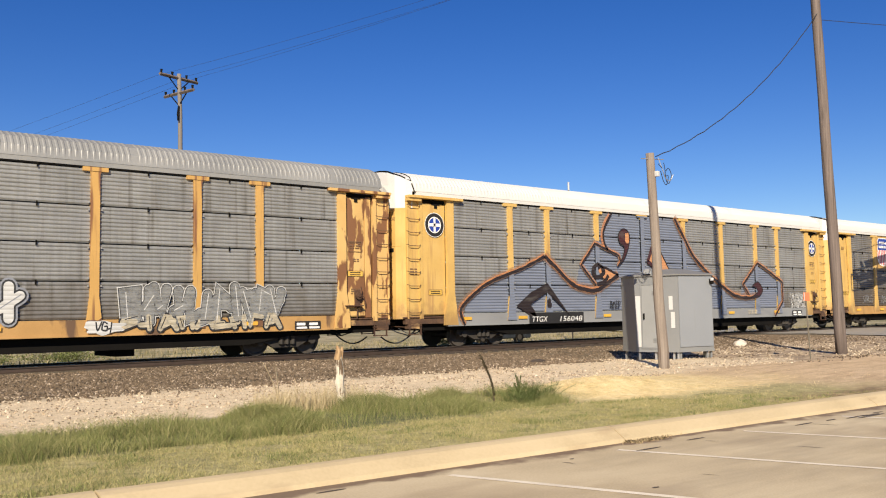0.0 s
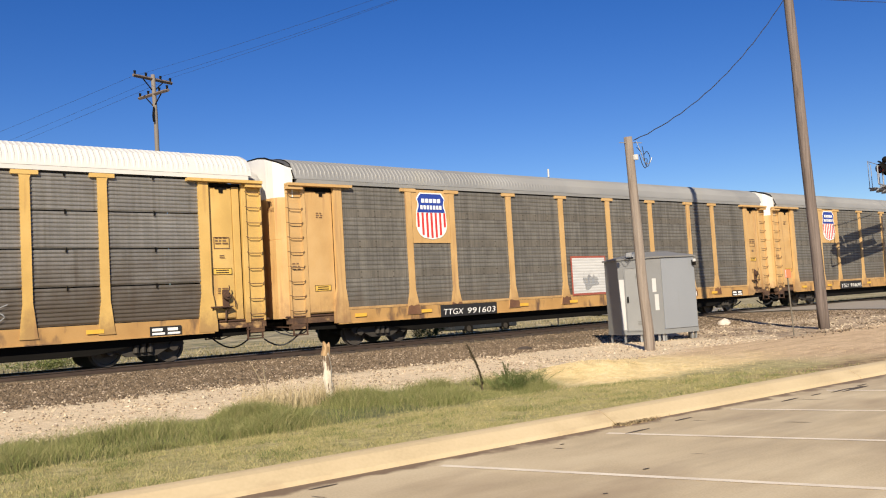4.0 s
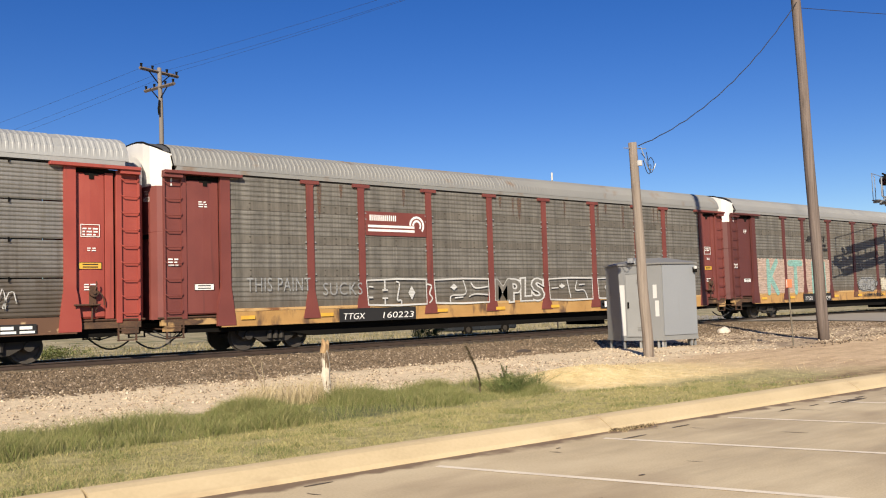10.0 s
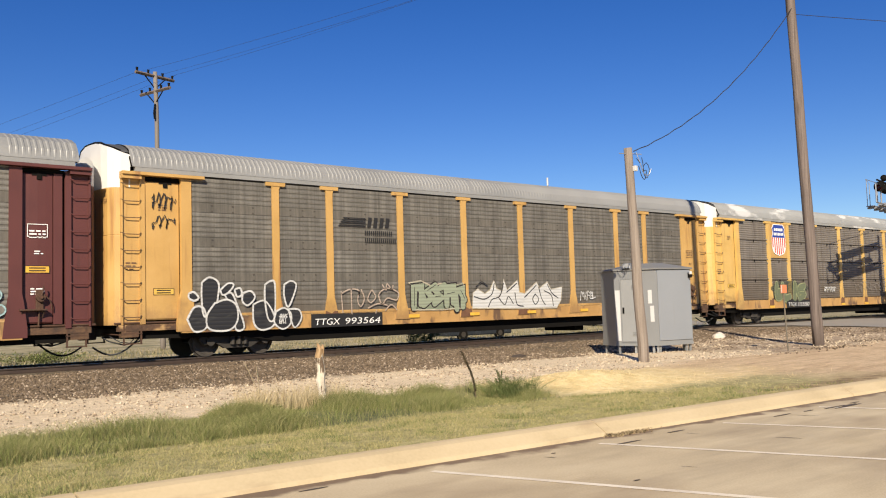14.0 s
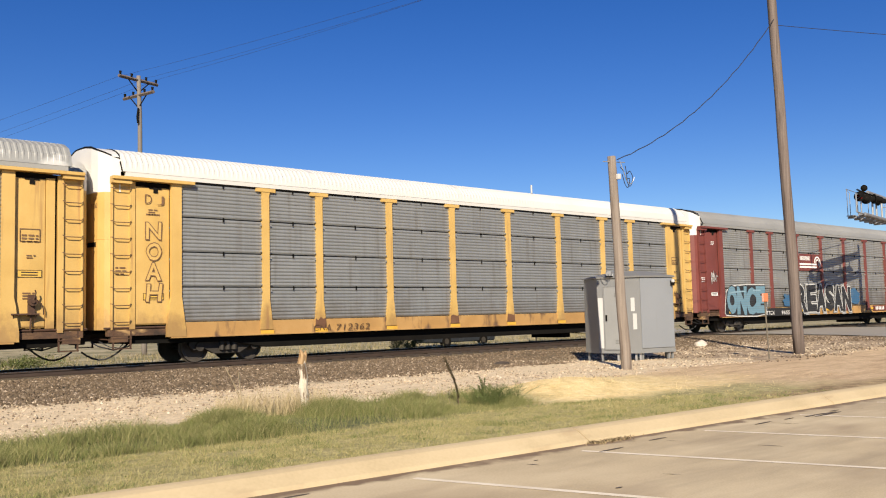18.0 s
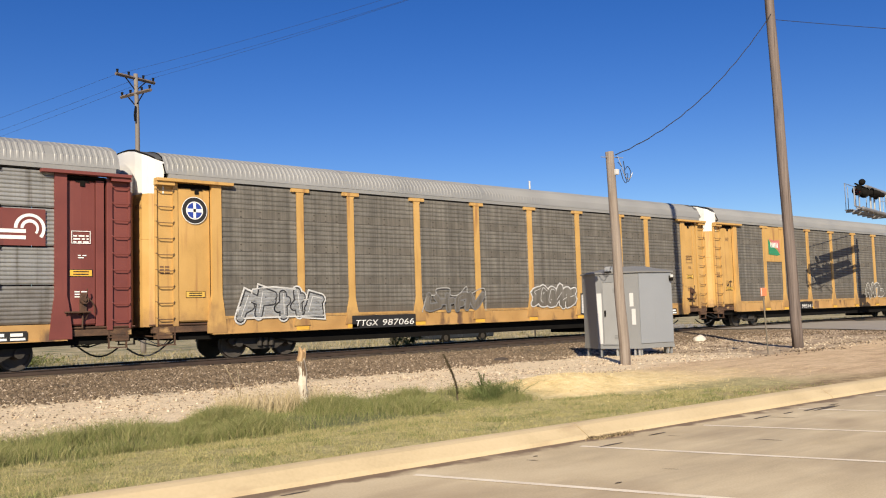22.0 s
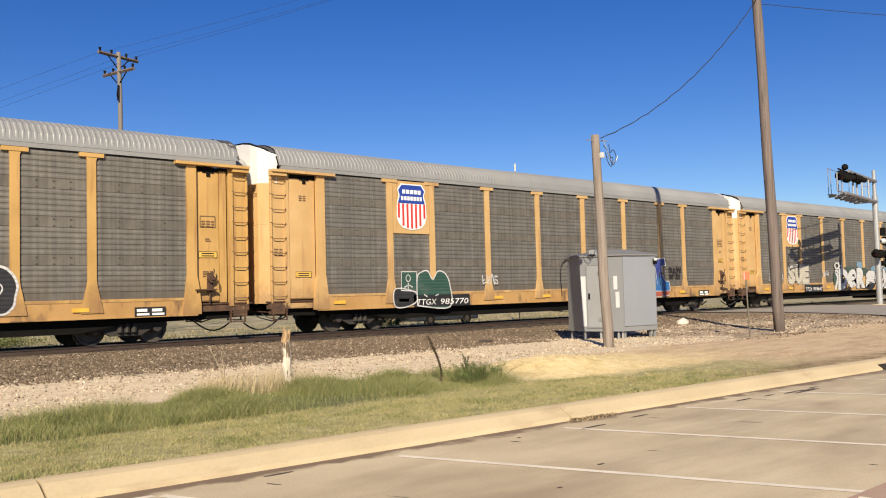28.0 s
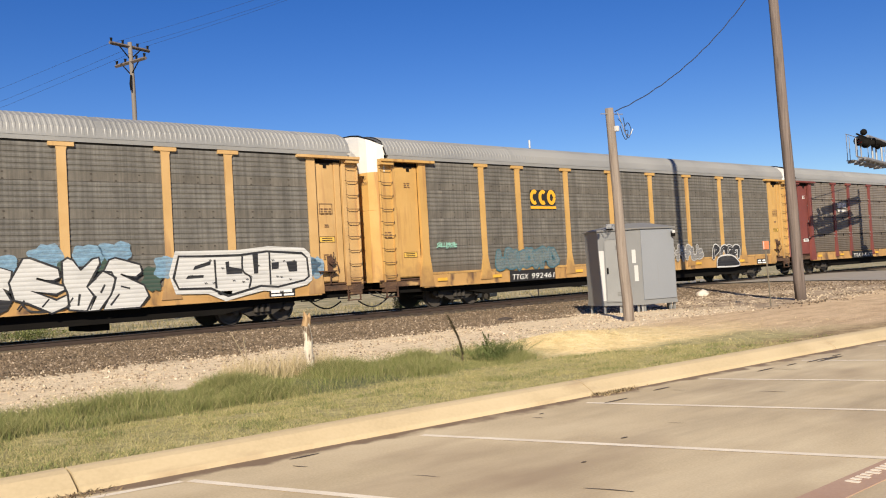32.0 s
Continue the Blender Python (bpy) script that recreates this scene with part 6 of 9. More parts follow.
# 1: white roof, wall-high mural
c = autorack("white-roofed yellow autorack with a wall-high grey and orange mural", True, YELLOW_PALE, GALV, WHITE_ROOF, SILL_GREY)
data_marks(c, paint(0.16, 0.085, 0.04), 2)
disc_badge(c, X(1.60), 4.25, 0.43, -1.49)
disc_badge(c, X(26.92), 4.25, 0.43, -1.49)
number(c, "TTGX 156048", 7.5, 3.0, K_, W_)
Y1 = DECAL - 0.002


MURALB = paint(0.165, 0.188, 0.245)
MIST, GLOW, OXBLOOD = paint(0.33, 0.185, 0.11, 0.42), paint(0.60, 0.24, 0.09, 0.62), paint(0.045, 0.010, 0.012)


def mural(car, ctrl, w=0.11, sharp=False, glow=0.05):
    """A dark brushed line with sprayed orange mist along its upper side."""
    pts = [(X(o), z) for o, z in ctrl]
    if sharp:
        pts = [(a[0] + (b[0] - a[0]) * q / 6, a[1] + (b[1] - a[1]) * q / 6) for a, b in zip(pts, pts[1:]) for q in range(6)] + [pts[-1]]
    else:
        pts = smooth(pts)
    pts = [(x + 0.02 * noise.noise((x * 3, z * 3, 1.0)), z + 0.02 * noise.noise((x * 3, z * 3, 7.0))) for x, z in pts]
    if glow:
        ribbon(car, "mural_glow", 0, 0, [(x - 0.02, z + glow) for x, z in pts], MIST, Y1 - 0.002, w * 2.6)
        ribbon(car, "mural_glow", 0, 0, [(x - 0.01, z + glow * 0.7) for x, z in pts], GLOW, Y1 - 0.004, w * 1.5)
    ribbon(car, "mural_line", 0, 0, pts, SOOT, Y1 - 0.009, w)


TOPS = [(2.7, 1.2), (3.65, 2.03), (5.23, 2.67), (6.97, 3.29), (7.8, 2.66), (8.7, 2.15), (8.93, 3.0), (9.75, 3.8), (10.3, 4.4), (10.67, 5.17), (15.13, 5.17), (15.8, 4.3), (16.25, 3.56), (17.47, 2.8), (18.6, 2.16), (20.2, 1.75), (20.28, 2.48), (21.64, 3.39), (22.93, 2.75), (23.96, 2.26), (24.1, 1.5)]


def mural_top(o):
    return float(np.interp(o, [p[0] for p in TOPS], [p[1] for p in TOPS]))


def mural_field(car, mat):
    """Paint that follows the ribs of the sheets and the fronts of the posts, up to the mural's upper edge."""
    h = (Z_PAN1 - 0.06 - Z_PAN0) / 4
    p = (h - 0.038) / 9
    prof = [(0.0, 0.0)] + [(i * p + u * p, d * 0.024) for i in range(9) for u, d in ((0.06, 0.0), (0.20, 0.50), (0.40, 0.95), (0.60, 1.0), (0.78, 0.60), (0.94, 0.08))] + [(9 * p, 0.0)]
    for i in range(9):
        oa, ob = EDGES[i] + 0.10, EDGES[i + 1] - 0.10
        cols = int((ob - oa) / 0.07)
        for k in range(4):
            z0 = Z_PAN0 + 0.022 + k * h
            bm = bmesh.new()
            grid_ = [[bm.verts.new((X(oa + (ob - oa) * c_ / cols), -FACE + 0.017 - d, z0 + z)) for z, d in prof] for c_ in range(cols + 1)]
            for c_ in range(cols):
                top = mural_top(oa + (ob - oa) * (c_ + 0.5) / cols) if 2.9 < oa + (ob - oa) * (c_ + 0.5) / cols < 24.0 else 0
                for j in range(len(prof) - 1):
                    if z0 + prof[j][0] < top:
                        bm.faces.new((grid_[c_][j], grid_[c_ + 1][j], grid_[c_ + 1][j + 1], grid_[c_][j + 1]))
            if len(bm.faces):
                bmesh.ops.delete(bm, geom=[v for v in bm.verts if not v.link_faces], context="VERTS")
                part("mural_field", bm, mat, car, "slate-grey sprayed mural")
            else:
                bm.free()
    for e in EDGES[1:-1]:
        bm = post_mesh(0.23)
        bmesh.ops.bisect_plane(bm, geom=bm.verts[:] + bm.edges[:] + bm.faces[:], plane_co=(0, 0, max(0.05, mural_top(e) - POST0)), plane_no=(0, 0, 1), clear_outer=True)
        part("post_paint", bm, mat, car, "", (X(e), -FACE - 0.004, POST0))


mural_field(c, MURALB)
mural(c, [(2.82, 0.76), (2.65, 1.30), (3.10, 1.73), (4.03, 2.28), (5.71, 2.82), (6.89, 3.30)], 0.11)
mural(c, [(6.89, 3.30), (7.62, 2.79), (8.38, 2.25), (9.04, 2.05), (9.80, 2.00), (10.4, 2.25), (10.87, 2.49), (11.17, 2.64)], 0.16)
mural(c, [(9.80, 2.19), (8.94, 3.01), (9.78, 3.90), (10.58, 3.65), (11.26, 3.43), (11.36, 3.19), (11.16, 2.99)], 0.085, True)
mural(c, [(11.17, 2.64), (10.58, 2.85), (10.16, 2.98), (9.95, 3.08)], 0.10, False, 0)
cartoon(c, [(11.17, 2.66), (10.3, 2.92), (10.2, 2.5), (10.55, 2.42)], PEACH, SOOT, 0.03, Y1 - 0.001, False)
mural(c, [(9.97, 3.08), (9.70, 2.94), (9.64, 2.73), (9.80, 2.55), (10.10, 2.58), (10.28, 2.75), (10.10, 2.92), (9.92, 2.88)], 0.17, False, 0)
mural(c, [(9.85, 2.24), (10.3, 2.36), (10.55, 2.62)], 0.16, False, 0)
blob(c, "sprayed_cloud", X(10.05), 2.79, 0.16, 0.20, PEACH, Y1 - 0.014, 9, 0.3)
cartoon(c, [(11.16, 2.99), (11.56, 3.30), (11.86, 3.76), (11.98, 4.22), (11.84, 4.50), (11.52, 4.56), (11.25, 4.30), (11.35, 3.98), (11.62, 3.80), (11.50, 3.40)], OXBLOOD, SOOT, 0.05, Y1)
blob(c, "sprayed_cloud", X(11.80), 4.17, 0.24, 0.44, PEACH, Y1 - 0.014, 8, 0.3)
mural(c, [(10.85, 5.17), (10.42, 4.61), (10.31, 4.12), (10.56, 3.65)], 0.10, glow=0.0)
ribbon(c, "mural_glow", 0, 0, smooth([(X(10.72), 5.15), (X(10.33), 4.62), (X(10.22), 4.15), (X(10.40), 3.76)]), GLOW, Y1 - 0.006, 0.16)
cartoon(c, [(13.64, 4.22), (13.10, 3.23), (15.06, 2.26)], PEACH, SOOT, 0.09, Y1, False)
strokes(c, [[(13.62, 4.16), (13.36, 3.70), (13.13, 3.26)], [(13.13, 3.24), (14.2, 2.74), (15.0, 2.30)]], OXBLOOD, 0.17, Y1 - 0.010)
cartoon(c, [(12.35, 0.80), (12.95, 2.12), (13.29, 2.12), (14.0, 1.90), (14.59, 1.65), (15.0, 1.27), (14.7, 0.80)], PEACH, SOOT, 0.08, Y1, False)
strokes(c, [[(11.75, 0.78), (12.40, 1.18), (12.93, 2.10)]], OXBLOOD, 0.34, Y1 - 0.012)
mural(c, [(15.07, 5.20), (15.68, 4.45), (16.30, 3.64), (17.33, 2.88), (18.69, 2.15), (19.55, 1.78), (20.59, 1.68), (21.53, 1.74)], 0.135)
mural(c, [(20.75, 1.80), (20.27, 2.31), (21.56, 3.36), (22.6, 2.95), (23.74, 2.44), (23.73, 1.48), (22.96, 0.78)], 0.10, True)
cartoon(c, [(20.9, 1.70), (21.53, 1.72), (21.93, 2.05), (21.54, 2.45), (21.06, 2.25), (21.35, 2.18), (21.5, 1.98), (21.3, 1.85)], OXBLOOD, SOOT, 0.05, Y1 - 0.003)
cartoon(c, [(6.29, 0.98), (5.38, 1.42), (6.10, 1.88), (7.00, 2.25), (8.17, 1.05), (6.98, 1.95), (6.05, 1.48), (6.45, 1.02)], SOOT, SOOT, 0.06, Y1, False)
blob(c, "sprayed_cloud", X(7.08), 1.50, 0.26, 0.34, SOOT, Y1 - 0.010, 12, 0.4)
tag_lines(c, X(13.95), 1.5, 1.4, 0.5, CREAM, 21)
tag_lines(c, X(16.8), 1.55, 1.1, 0.7, INK, 22, 3)
tag_lines(c, X(11.15), 1.45, 1.1, 0.35, INK, 23, 1)
tag_lines(c, X(25.2), 1.55, 1.7, 0.75, SNOW, 24, 3)
bars_word(c, X(20.6), X(21.4), 0.90, 1.10, CREAM, 3, -FACE - 0.08)
cars.append(c)

# 2: white roof, shield
c = autorack("white-roofed yellow autorack with a shield logo and grimy lower panels", True, YELLOW_PALE, GALV_BROWN, WHITE_ROOF, SILLB)
data_marks(c, paint(0.16, 0.085, 0.04), 3)
rail_badge(c, YELLOW)
number(c, "TTGX 600722", 7.7, 2.5, K_, W_)
for k, o in enumerate((4.0, 6.2, 8.2)):
    tag_lines(c, X(o), 1.62, 1.2, 0.5, SILVER, 30 + k, 1)
scrawl(c, X(13.6), 1.8, 2.0, 0.9, SLATE, DECAL - 0.004, 34, 3, 0.05)
tag_lines(c, X(19.5), 1.6, 3.2, 0.6, SILVER, 36, 1)
cars.append(c)

# 3: screens, white square and blocks
c = autorack("buff-framed autorack with perforated screens, shield logo and white block graffiti", False, BUFF, SCREEN, GREY_ROOF, SILLB)
data_marks(c, paint(0.16, 0.085, 0.04), 4)
rail_badge(c, BUFF)
number(c, "TTGX 991603", 7.65, 2.7, K_, W_)
plate("sprayed_border", X(13.2), X(15.35), 1.22, 2.80, BRICK, c, DECAL - 0.001)
plate("sprayed_square", X(13.28), X(15.27), 1.30, 2.72, SNOW, c, DECAL - 0.003, "white sprayed square with a red edge")
blob(c, "sprayed_cloud", X(14.35), 1.75, 0.95, 0.55, SILVER, DECAL - 0.006, 41, 0.5)
scrawl(c, X(14.35), 1.85, 0.9, 0.6, SLATE, DECAL - 0.009, 41, 3, 0.018)
cartoon(c, [(15.94, 0.84), (15.98, 2.26), (17.2, 2.36), (17.9, 2.28), (18.3, 2.40), (19.47, 2.29), (19.52, 0.78)], SNOW, SLATE, 0.02, round_=False, label="white block graffiti with slot windows")
for o0, o1, z0, z1 in ((16.28, 16.50, 1.52, 2.12), (17.02, 17.2, 1.36, 2.05), (17.78, 17.94, 1.50, 2.08), (18.46, 18.76, 1.75, 2.05), (18.46, 18.76, 1.2, 1.45), (19.15, 19.42, 1.55, 2.05), (16.3, 16.5, 0.85, 1.05)):
    plate("sprayed_slot", X(o0), X(o1), z0, z1, INK, c, DECAL - 0.013)
    plate("sprayed_slot", X(o0 + 0.05), X(o1 - 0.05), z0 + 0.06, z1 - 0.06, SLATE, c, DECAL - 0.018)
strokes(c, [[(16.72, 2.2), (16.72, 0.95)], [(17.5, 2.2), (17.5, 0.95)], [(18.2, 2.2), (18.2, 0.95)], [(18.98, 2.2), (18.98, 0.95)]], INK, 0.025, DECAL - 0.016)
for k in range(11):
    o = 16.1 + 0.31 * k
    strokes(c, [[(o, 2.25), (o + 0.02, 2.42 + 0.06 * math.sin(k * 2.3))]], SNOW, 0.14, DECAL - 0.003)
cartoon(c, [(15.35, 1.85), (15.65, 1.9), (15.8, 1.6), (15.8, 1.2), (15.55, 1.3), (15.3, 1.35), (15.5, 1.6)], SLATE, SKY_, 0.05)
cartoon(c, [(19.58, 2.0), (20.0, 1.95), (19.85, 1.75), (20.25, 1.65), (20.1, 1.4), (19.8, 1.5), (19.95, 1.2), (20.15, 0.95), (19.6, 0.9)], BLUE, SKY_, 0.05)
bars_word(c, X(20.9), X(21.7), 0.90, 1.10, W_, 3, -FACE - 0.08)
rusty_feet(c, False)
cars.append(c)

# 4: clean screens, shield
c = autorack("buff-framed autorack with clean perforated screens and a shield logo", False, BUFF, SCREEN, GREY_ROOF, SILLB)
data_marks(c, paint(0.16, 0.085, 0.04), 5)
rail_badge(c, BUFF)
number(c, "TTGX 994695", 8.2, 2.6, K_, W_)
scrawl(c, X(20.1), 1.75, 2.0, 0.4, SLATE, DECAL - 0.004, 51, 4, 0.02)
bars_word(c, X(19.9), X(20.8), 0.90, 1.10, W_, 3, -FACE - 0.08)
cars.append(c)

# 5: faded red, ridged
c = autorack("faded red-framed autorack with shiny ridged panels and a rusty sill", True, RED, GALV_BROWN, ROOF_BRIGHT, SILL_DARK)
data_marks(c, W_, 6)
plate("logo_panel", X(7.24), X(9.81), 3.26, 4.20, RED, c, -FACE - 0.055, "blank red painted-over panel")
number(c, "TTGX", 6.75, 0.75, None, W_)
number(c, "940566", 8.4, 1.35, K_, W_)
puffs(c, 2.7, 4.95, 1.2, 2.05, 4, GALV_BROWN, paint(0.42, 0.41, 0.40, 0.6), 7, label="faded silver outlined graffiti")
shards(c, 7.45, 9.15, 1.15, 2.1, 3, paint(0.12, 0.20, 0.42, 0.7), paint(0.16, 0.26, 0.46), 9, None, "faded blue angular graffiti")
tag_lines(c, X(8.95), 1.9, 0.8, 0.3, SNOW, 69, 1)
puffs(c, 13.3, 15.65, 1.2, 2.08, 4, GALV_BROWN, paint(0.42, 0.41, 0.40), 62)
tag_lines(c, X(11.7), 1.68, 1.4, 0.5, SNOW, 61, 1)
scrawl(c, X(24.6), 1.6, 0.8, 0.6, SNOW, DECAL - 0.004, 64, 3, 0.025)
rusty_feet(c, True)
cars.append(c)

# 6: maroon, board with curl, long outlined words
c = autorack("maroon-framed autorack with dusty screens, white outlined graffiti and a yellow sill", False, MAROON, SCREEN_DUST, ROOF_RUST, SILLB)
data_marks(c, W_, 7)
wheel_sign(c, 7.25, 9.80, 3.55, 4.35, MAROON)
number(c, "TTGX 160223", 7.68, 3.1, K_, W_)
lettering("THIS PAINT", 2.2, 0.42, SILVER, c, X(4.0), 1.75, DECAL - 0.004, "graffiti_word", 0.0, 1.1, "thin silver sprayed words")
lettering("SUCKS", 1.5, 0.40, SILVER, c, X(6.3), 1.60, DECAL - 0.004, "graffiti_word", 0.0, 1.1)
for oa, ob in ((7.28, 9.72), (10.15, 12.66), (15.92, 18.42), (18.82, 21.25)):
    ribbon(c, "graffiti_border", 0, 0, [(X(oa), 1.26), (X(oa - 0.06), 2.06), (X((oa + ob) / 2), 2.10), (X(ob), 2.08), (X(ob + 0.02), 1.24), (X((oa + ob) / 2), 1.22)], SNOW, DECAL - 0.004, 0.065, "white outlined block graffiti", True)
strokes(c, [[(7.95, 2.06), (7.95, 1.76)], [(7.84, 1.73), (8.07, 1.73)], [(7.84, 1.47), (8.07, 1.47)], [(7.95, 1.45), (7.95, 1.26)], [(7.3, 1.86), (7.48, 1.84)], [(7.3, 1.5), (7.46, 1.5)], [(8.42, 2.02), (8.56, 1.92), (8.46, 1.42), (8.62, 1.38), (8.62, 1.24)], [(9.75, 1.92), (9.95, 1.85), (9.86, 1.6), (9.98, 1.42), (9.84, 1.26)]], SNOW, 0.055)
for o, z, w_, h_ in ((9.08, 1.63, 0.30, 0.48), (10.98, 1.80, 0.34, 0.24), (16.6, 1.78, 0.36, 0.2)):
    bm = bmesh.new()
    bm.faces.new([bm.verts.new((X(o) + dx * w_ / 2, 0, z + dz * h_ / 2)) for dx, dz in ((-1, 0), (0, 1), (1, 0), (0, -1))])
    part("graffiti_form", bm, SNOW, c, "", (0, DECAL - 0.006, 0))
strokes(c, [[(11.42, 2.04), (11.52, 1.56), (10.86, 1.50), (10.8, 1.28)], [(11.0, 1.42), (11.4, 1.44)], [(11.78, 1.96), (12.0, 1.76), (12.62, 1.80)], [(11.68, 1.46), (12.0, 1.54), (12.62, 1.50)], [(16.0, 1.7), (16.4, 1.72)], [(16.9, 2.04), (17.1, 1.3)], [(17.5, 2.0), (17.4, 1.62), (17.9, 1.6), (18.1, 1.26)], [(17.6, 1.82), (17.95, 1.84)], [(19.2, 1.7), (19.5, 1.9), (19.8, 1.68), (19.5, 1.46), (19.2, 1.7)], [(20.1, 1.26), (20.15, 2.0)], [(20.5, 2.0), (20.7, 1.5), (20.9, 2.0)]], SNOW, 0.05)
fat_word(c, "MPLS", 12.98, 15.55, 1.26, 2.06, [(SNOW, 0.065), (SCREEN_DUST, 0.012), ], 2, 0.03, label="white outlined sprayed letters")
bars_word(c, X(19.1), X(20.6), 0.88, 1.12, W_, 3, -FACE - 0.082)
plate("car_number_field", X(18.9), X(20.8), 0.84, 1.17, K_, c, -FACE - 0.078)
RUNS = paint(0.15, 0.085, 0.058, 0.6)
rng_ = random.Random(9)
for k in range(16):
    o, w_, h_ = rng_.uniform(2.7, 25.9), rng_.uniform(0.10, 0.24), rng_.uniform(0.35, 1.3)
    bm = bmesh.new()
    bm.faces.new([bm.verts.new((X(o) + q[0] * w_, 0, 5.16 - q[1] * h_)) for q in ((-0.5, 0), (-0.42, 0.5), (-0.1, 1.0), (0.16, 0.86), (0.4, 0.4), (0.5, 0))])
    part("rust_run", bm, RUNS, c, "brown rust run below the roof", (0, -FACE - 0.020, 0))
cars.append(c)

# 7: dark brown-red, pink field with tall letters
c = autorack("dark brown-red autorack with dusty screens and tall teal letters on pink", False, PLUM, SCREEN_DUST, GREY_ROOF, SILLB)
data_marks(c, W_, 8)
horse_mark(c, K_)
number(c, "TTGX 983429", 8.3, 3.0, K_, W_)
for oa, ob in ((2.46, 5.03), (5.27, 6.98), (7.22, 9.82)):
    bm = bmesh.new()
    tops = [(oa + (ob - oa) * i / 24, 3.0 + 0.05 * noise.noise((oa + i * 0.9, 3.3, 0)) + 0.03 * math.sin(i * 2.1)) for i in range(25)]
    bm.faces.new([bm.verts.new((X(o), 0, 1.24)) for o in (oa, ob)] + [bm.verts.new((X(o), 0, z)) for o, z in tops[::-1]])
    part("sprayed_field", bm, ROSE, c, "dusty pink sprayed field", (0, DECAL + 0.014, 0))
for lines in ([[(3.42, 2.85), (3.42, 1.28)], [(4.22, 2.85), (3.55, 2.10), (4.25, 1.28)]], [[(5.5, 2.78), (6.72, 2.78)], [(6.1, 2.7), (6.1, 1.28)]], [[(7.95, 1.28), (7.98, 2.74), (9.15, 2.74), (9.18, 1.28)], [(7.98, 2.05), (9.15, 2.05)]]):
    bm = bmesh.new()
    for j, ctrl in enumerate(lines):
        pts = [(X(a[0] + (b[0] - a[0]) * q / 6) + 0.03 * noise.noise((a[0] + q, 1, 4)), a[1] + (b[1] - a[1]) * q / 6) for a, b in zip(ctrl, ctrl[1:]) for q in range(6)] + [(X(ctrl[-1][0]), ctrl[-1][1])]
        fat_stroke(bm, pts, 0.155, -0.002 * j, 0.1)
    part("graffiti_letter", bm, TEAL, c, "tall teal sprayed letter", (0, DECAL + 0.004, 0))
cartoon(c, [(13.1, 1.67), (13.34, 1.88), (13.79, 1.95), (14.52, 1.94), (15, 1.92), (15.21, 1.74), (15.16, 1.39), (14.88, 1.21), (14.41, 1.28), (13.64, 1.25), (13.29, 1.39)], SILVER, INK, 0.045, border=SILVER, label="silver bubble graffiti outlined in black")
strokes(c, [[(13.82, 1.89), (13.79, 1.63), (13.54, 1.28)], [(14.15, 1.88), (13.87, 1.27)], [(13.89, 1.55), (14.18, 1.57)], [(14.31, 1.88), (14.23, 1.26)], [(14.57, 1.9), (14.67, 1.61), (14.57, 1.27)], [(15.16, 1.71), (14.83, 1.48)]], INK, 0.035)
cartoon(c, [(15.28, 1.73), (15.54, 1.77), (15.49, 1.52), (15.32, 1.52)], SILVER, INK, 0.035)
cartoon(c, [(16.03, 2), (16.34, 1.83), (16.93, 2.04), (17.23, 1.93), (17.78, 1.89), (18.1, 2.06), (17.94, 1.81), (18.54, 1.6), (18.22, 1.46), (17.52, 1.16), (16.8, 1.29), (16.02, 1.18), (15.96, 1.64)], CREAM, CREAM, 0.04, round_=False, label="faded cream spiky graffiti")
shards(c, 16.1, 18.3, 1.25, 1.95, 6, paint(0.58, 0.53, 0.42), paint(0.30, 0.25, 0.18), 18)
ribbon(c, "spray_line", 0, 0, smooth([(X(13.6), 2.9), (X(13.55), 2.65), (X(13.8), 2.45), (X(14.0), 2.6)]), SNOW, DECAL - 0.004, 0.025)
tag_lines(c, X(19.7), 1.6, 1.4, 0.6, INK, 81, 2)
tag_lines(c, X(22.4), 1.6, 1.0, 0.6, INK, 83, 2)
puffs(c, 24.0, 26.0, 1.30, 2.1, 4, SCREEN_DUST, paint(0.30, 0.44, 0.44), 14)
tag_lines(c, X(15.0), 1.0, 2.6, 0.2, INK, 85, 1, DECAL - 0.02)
bars_word(c, X(20.4), X(21.4), 0.90, 1.10, W_, 3, -FACE - 0.082)
plate("car_number_field", X(20.1), X(21.7), 0.84, 1.17, K_, c, -FACE - 0.078)
rusty_feet(c, False, (1, 3, 4, 6))
cars.append(c)

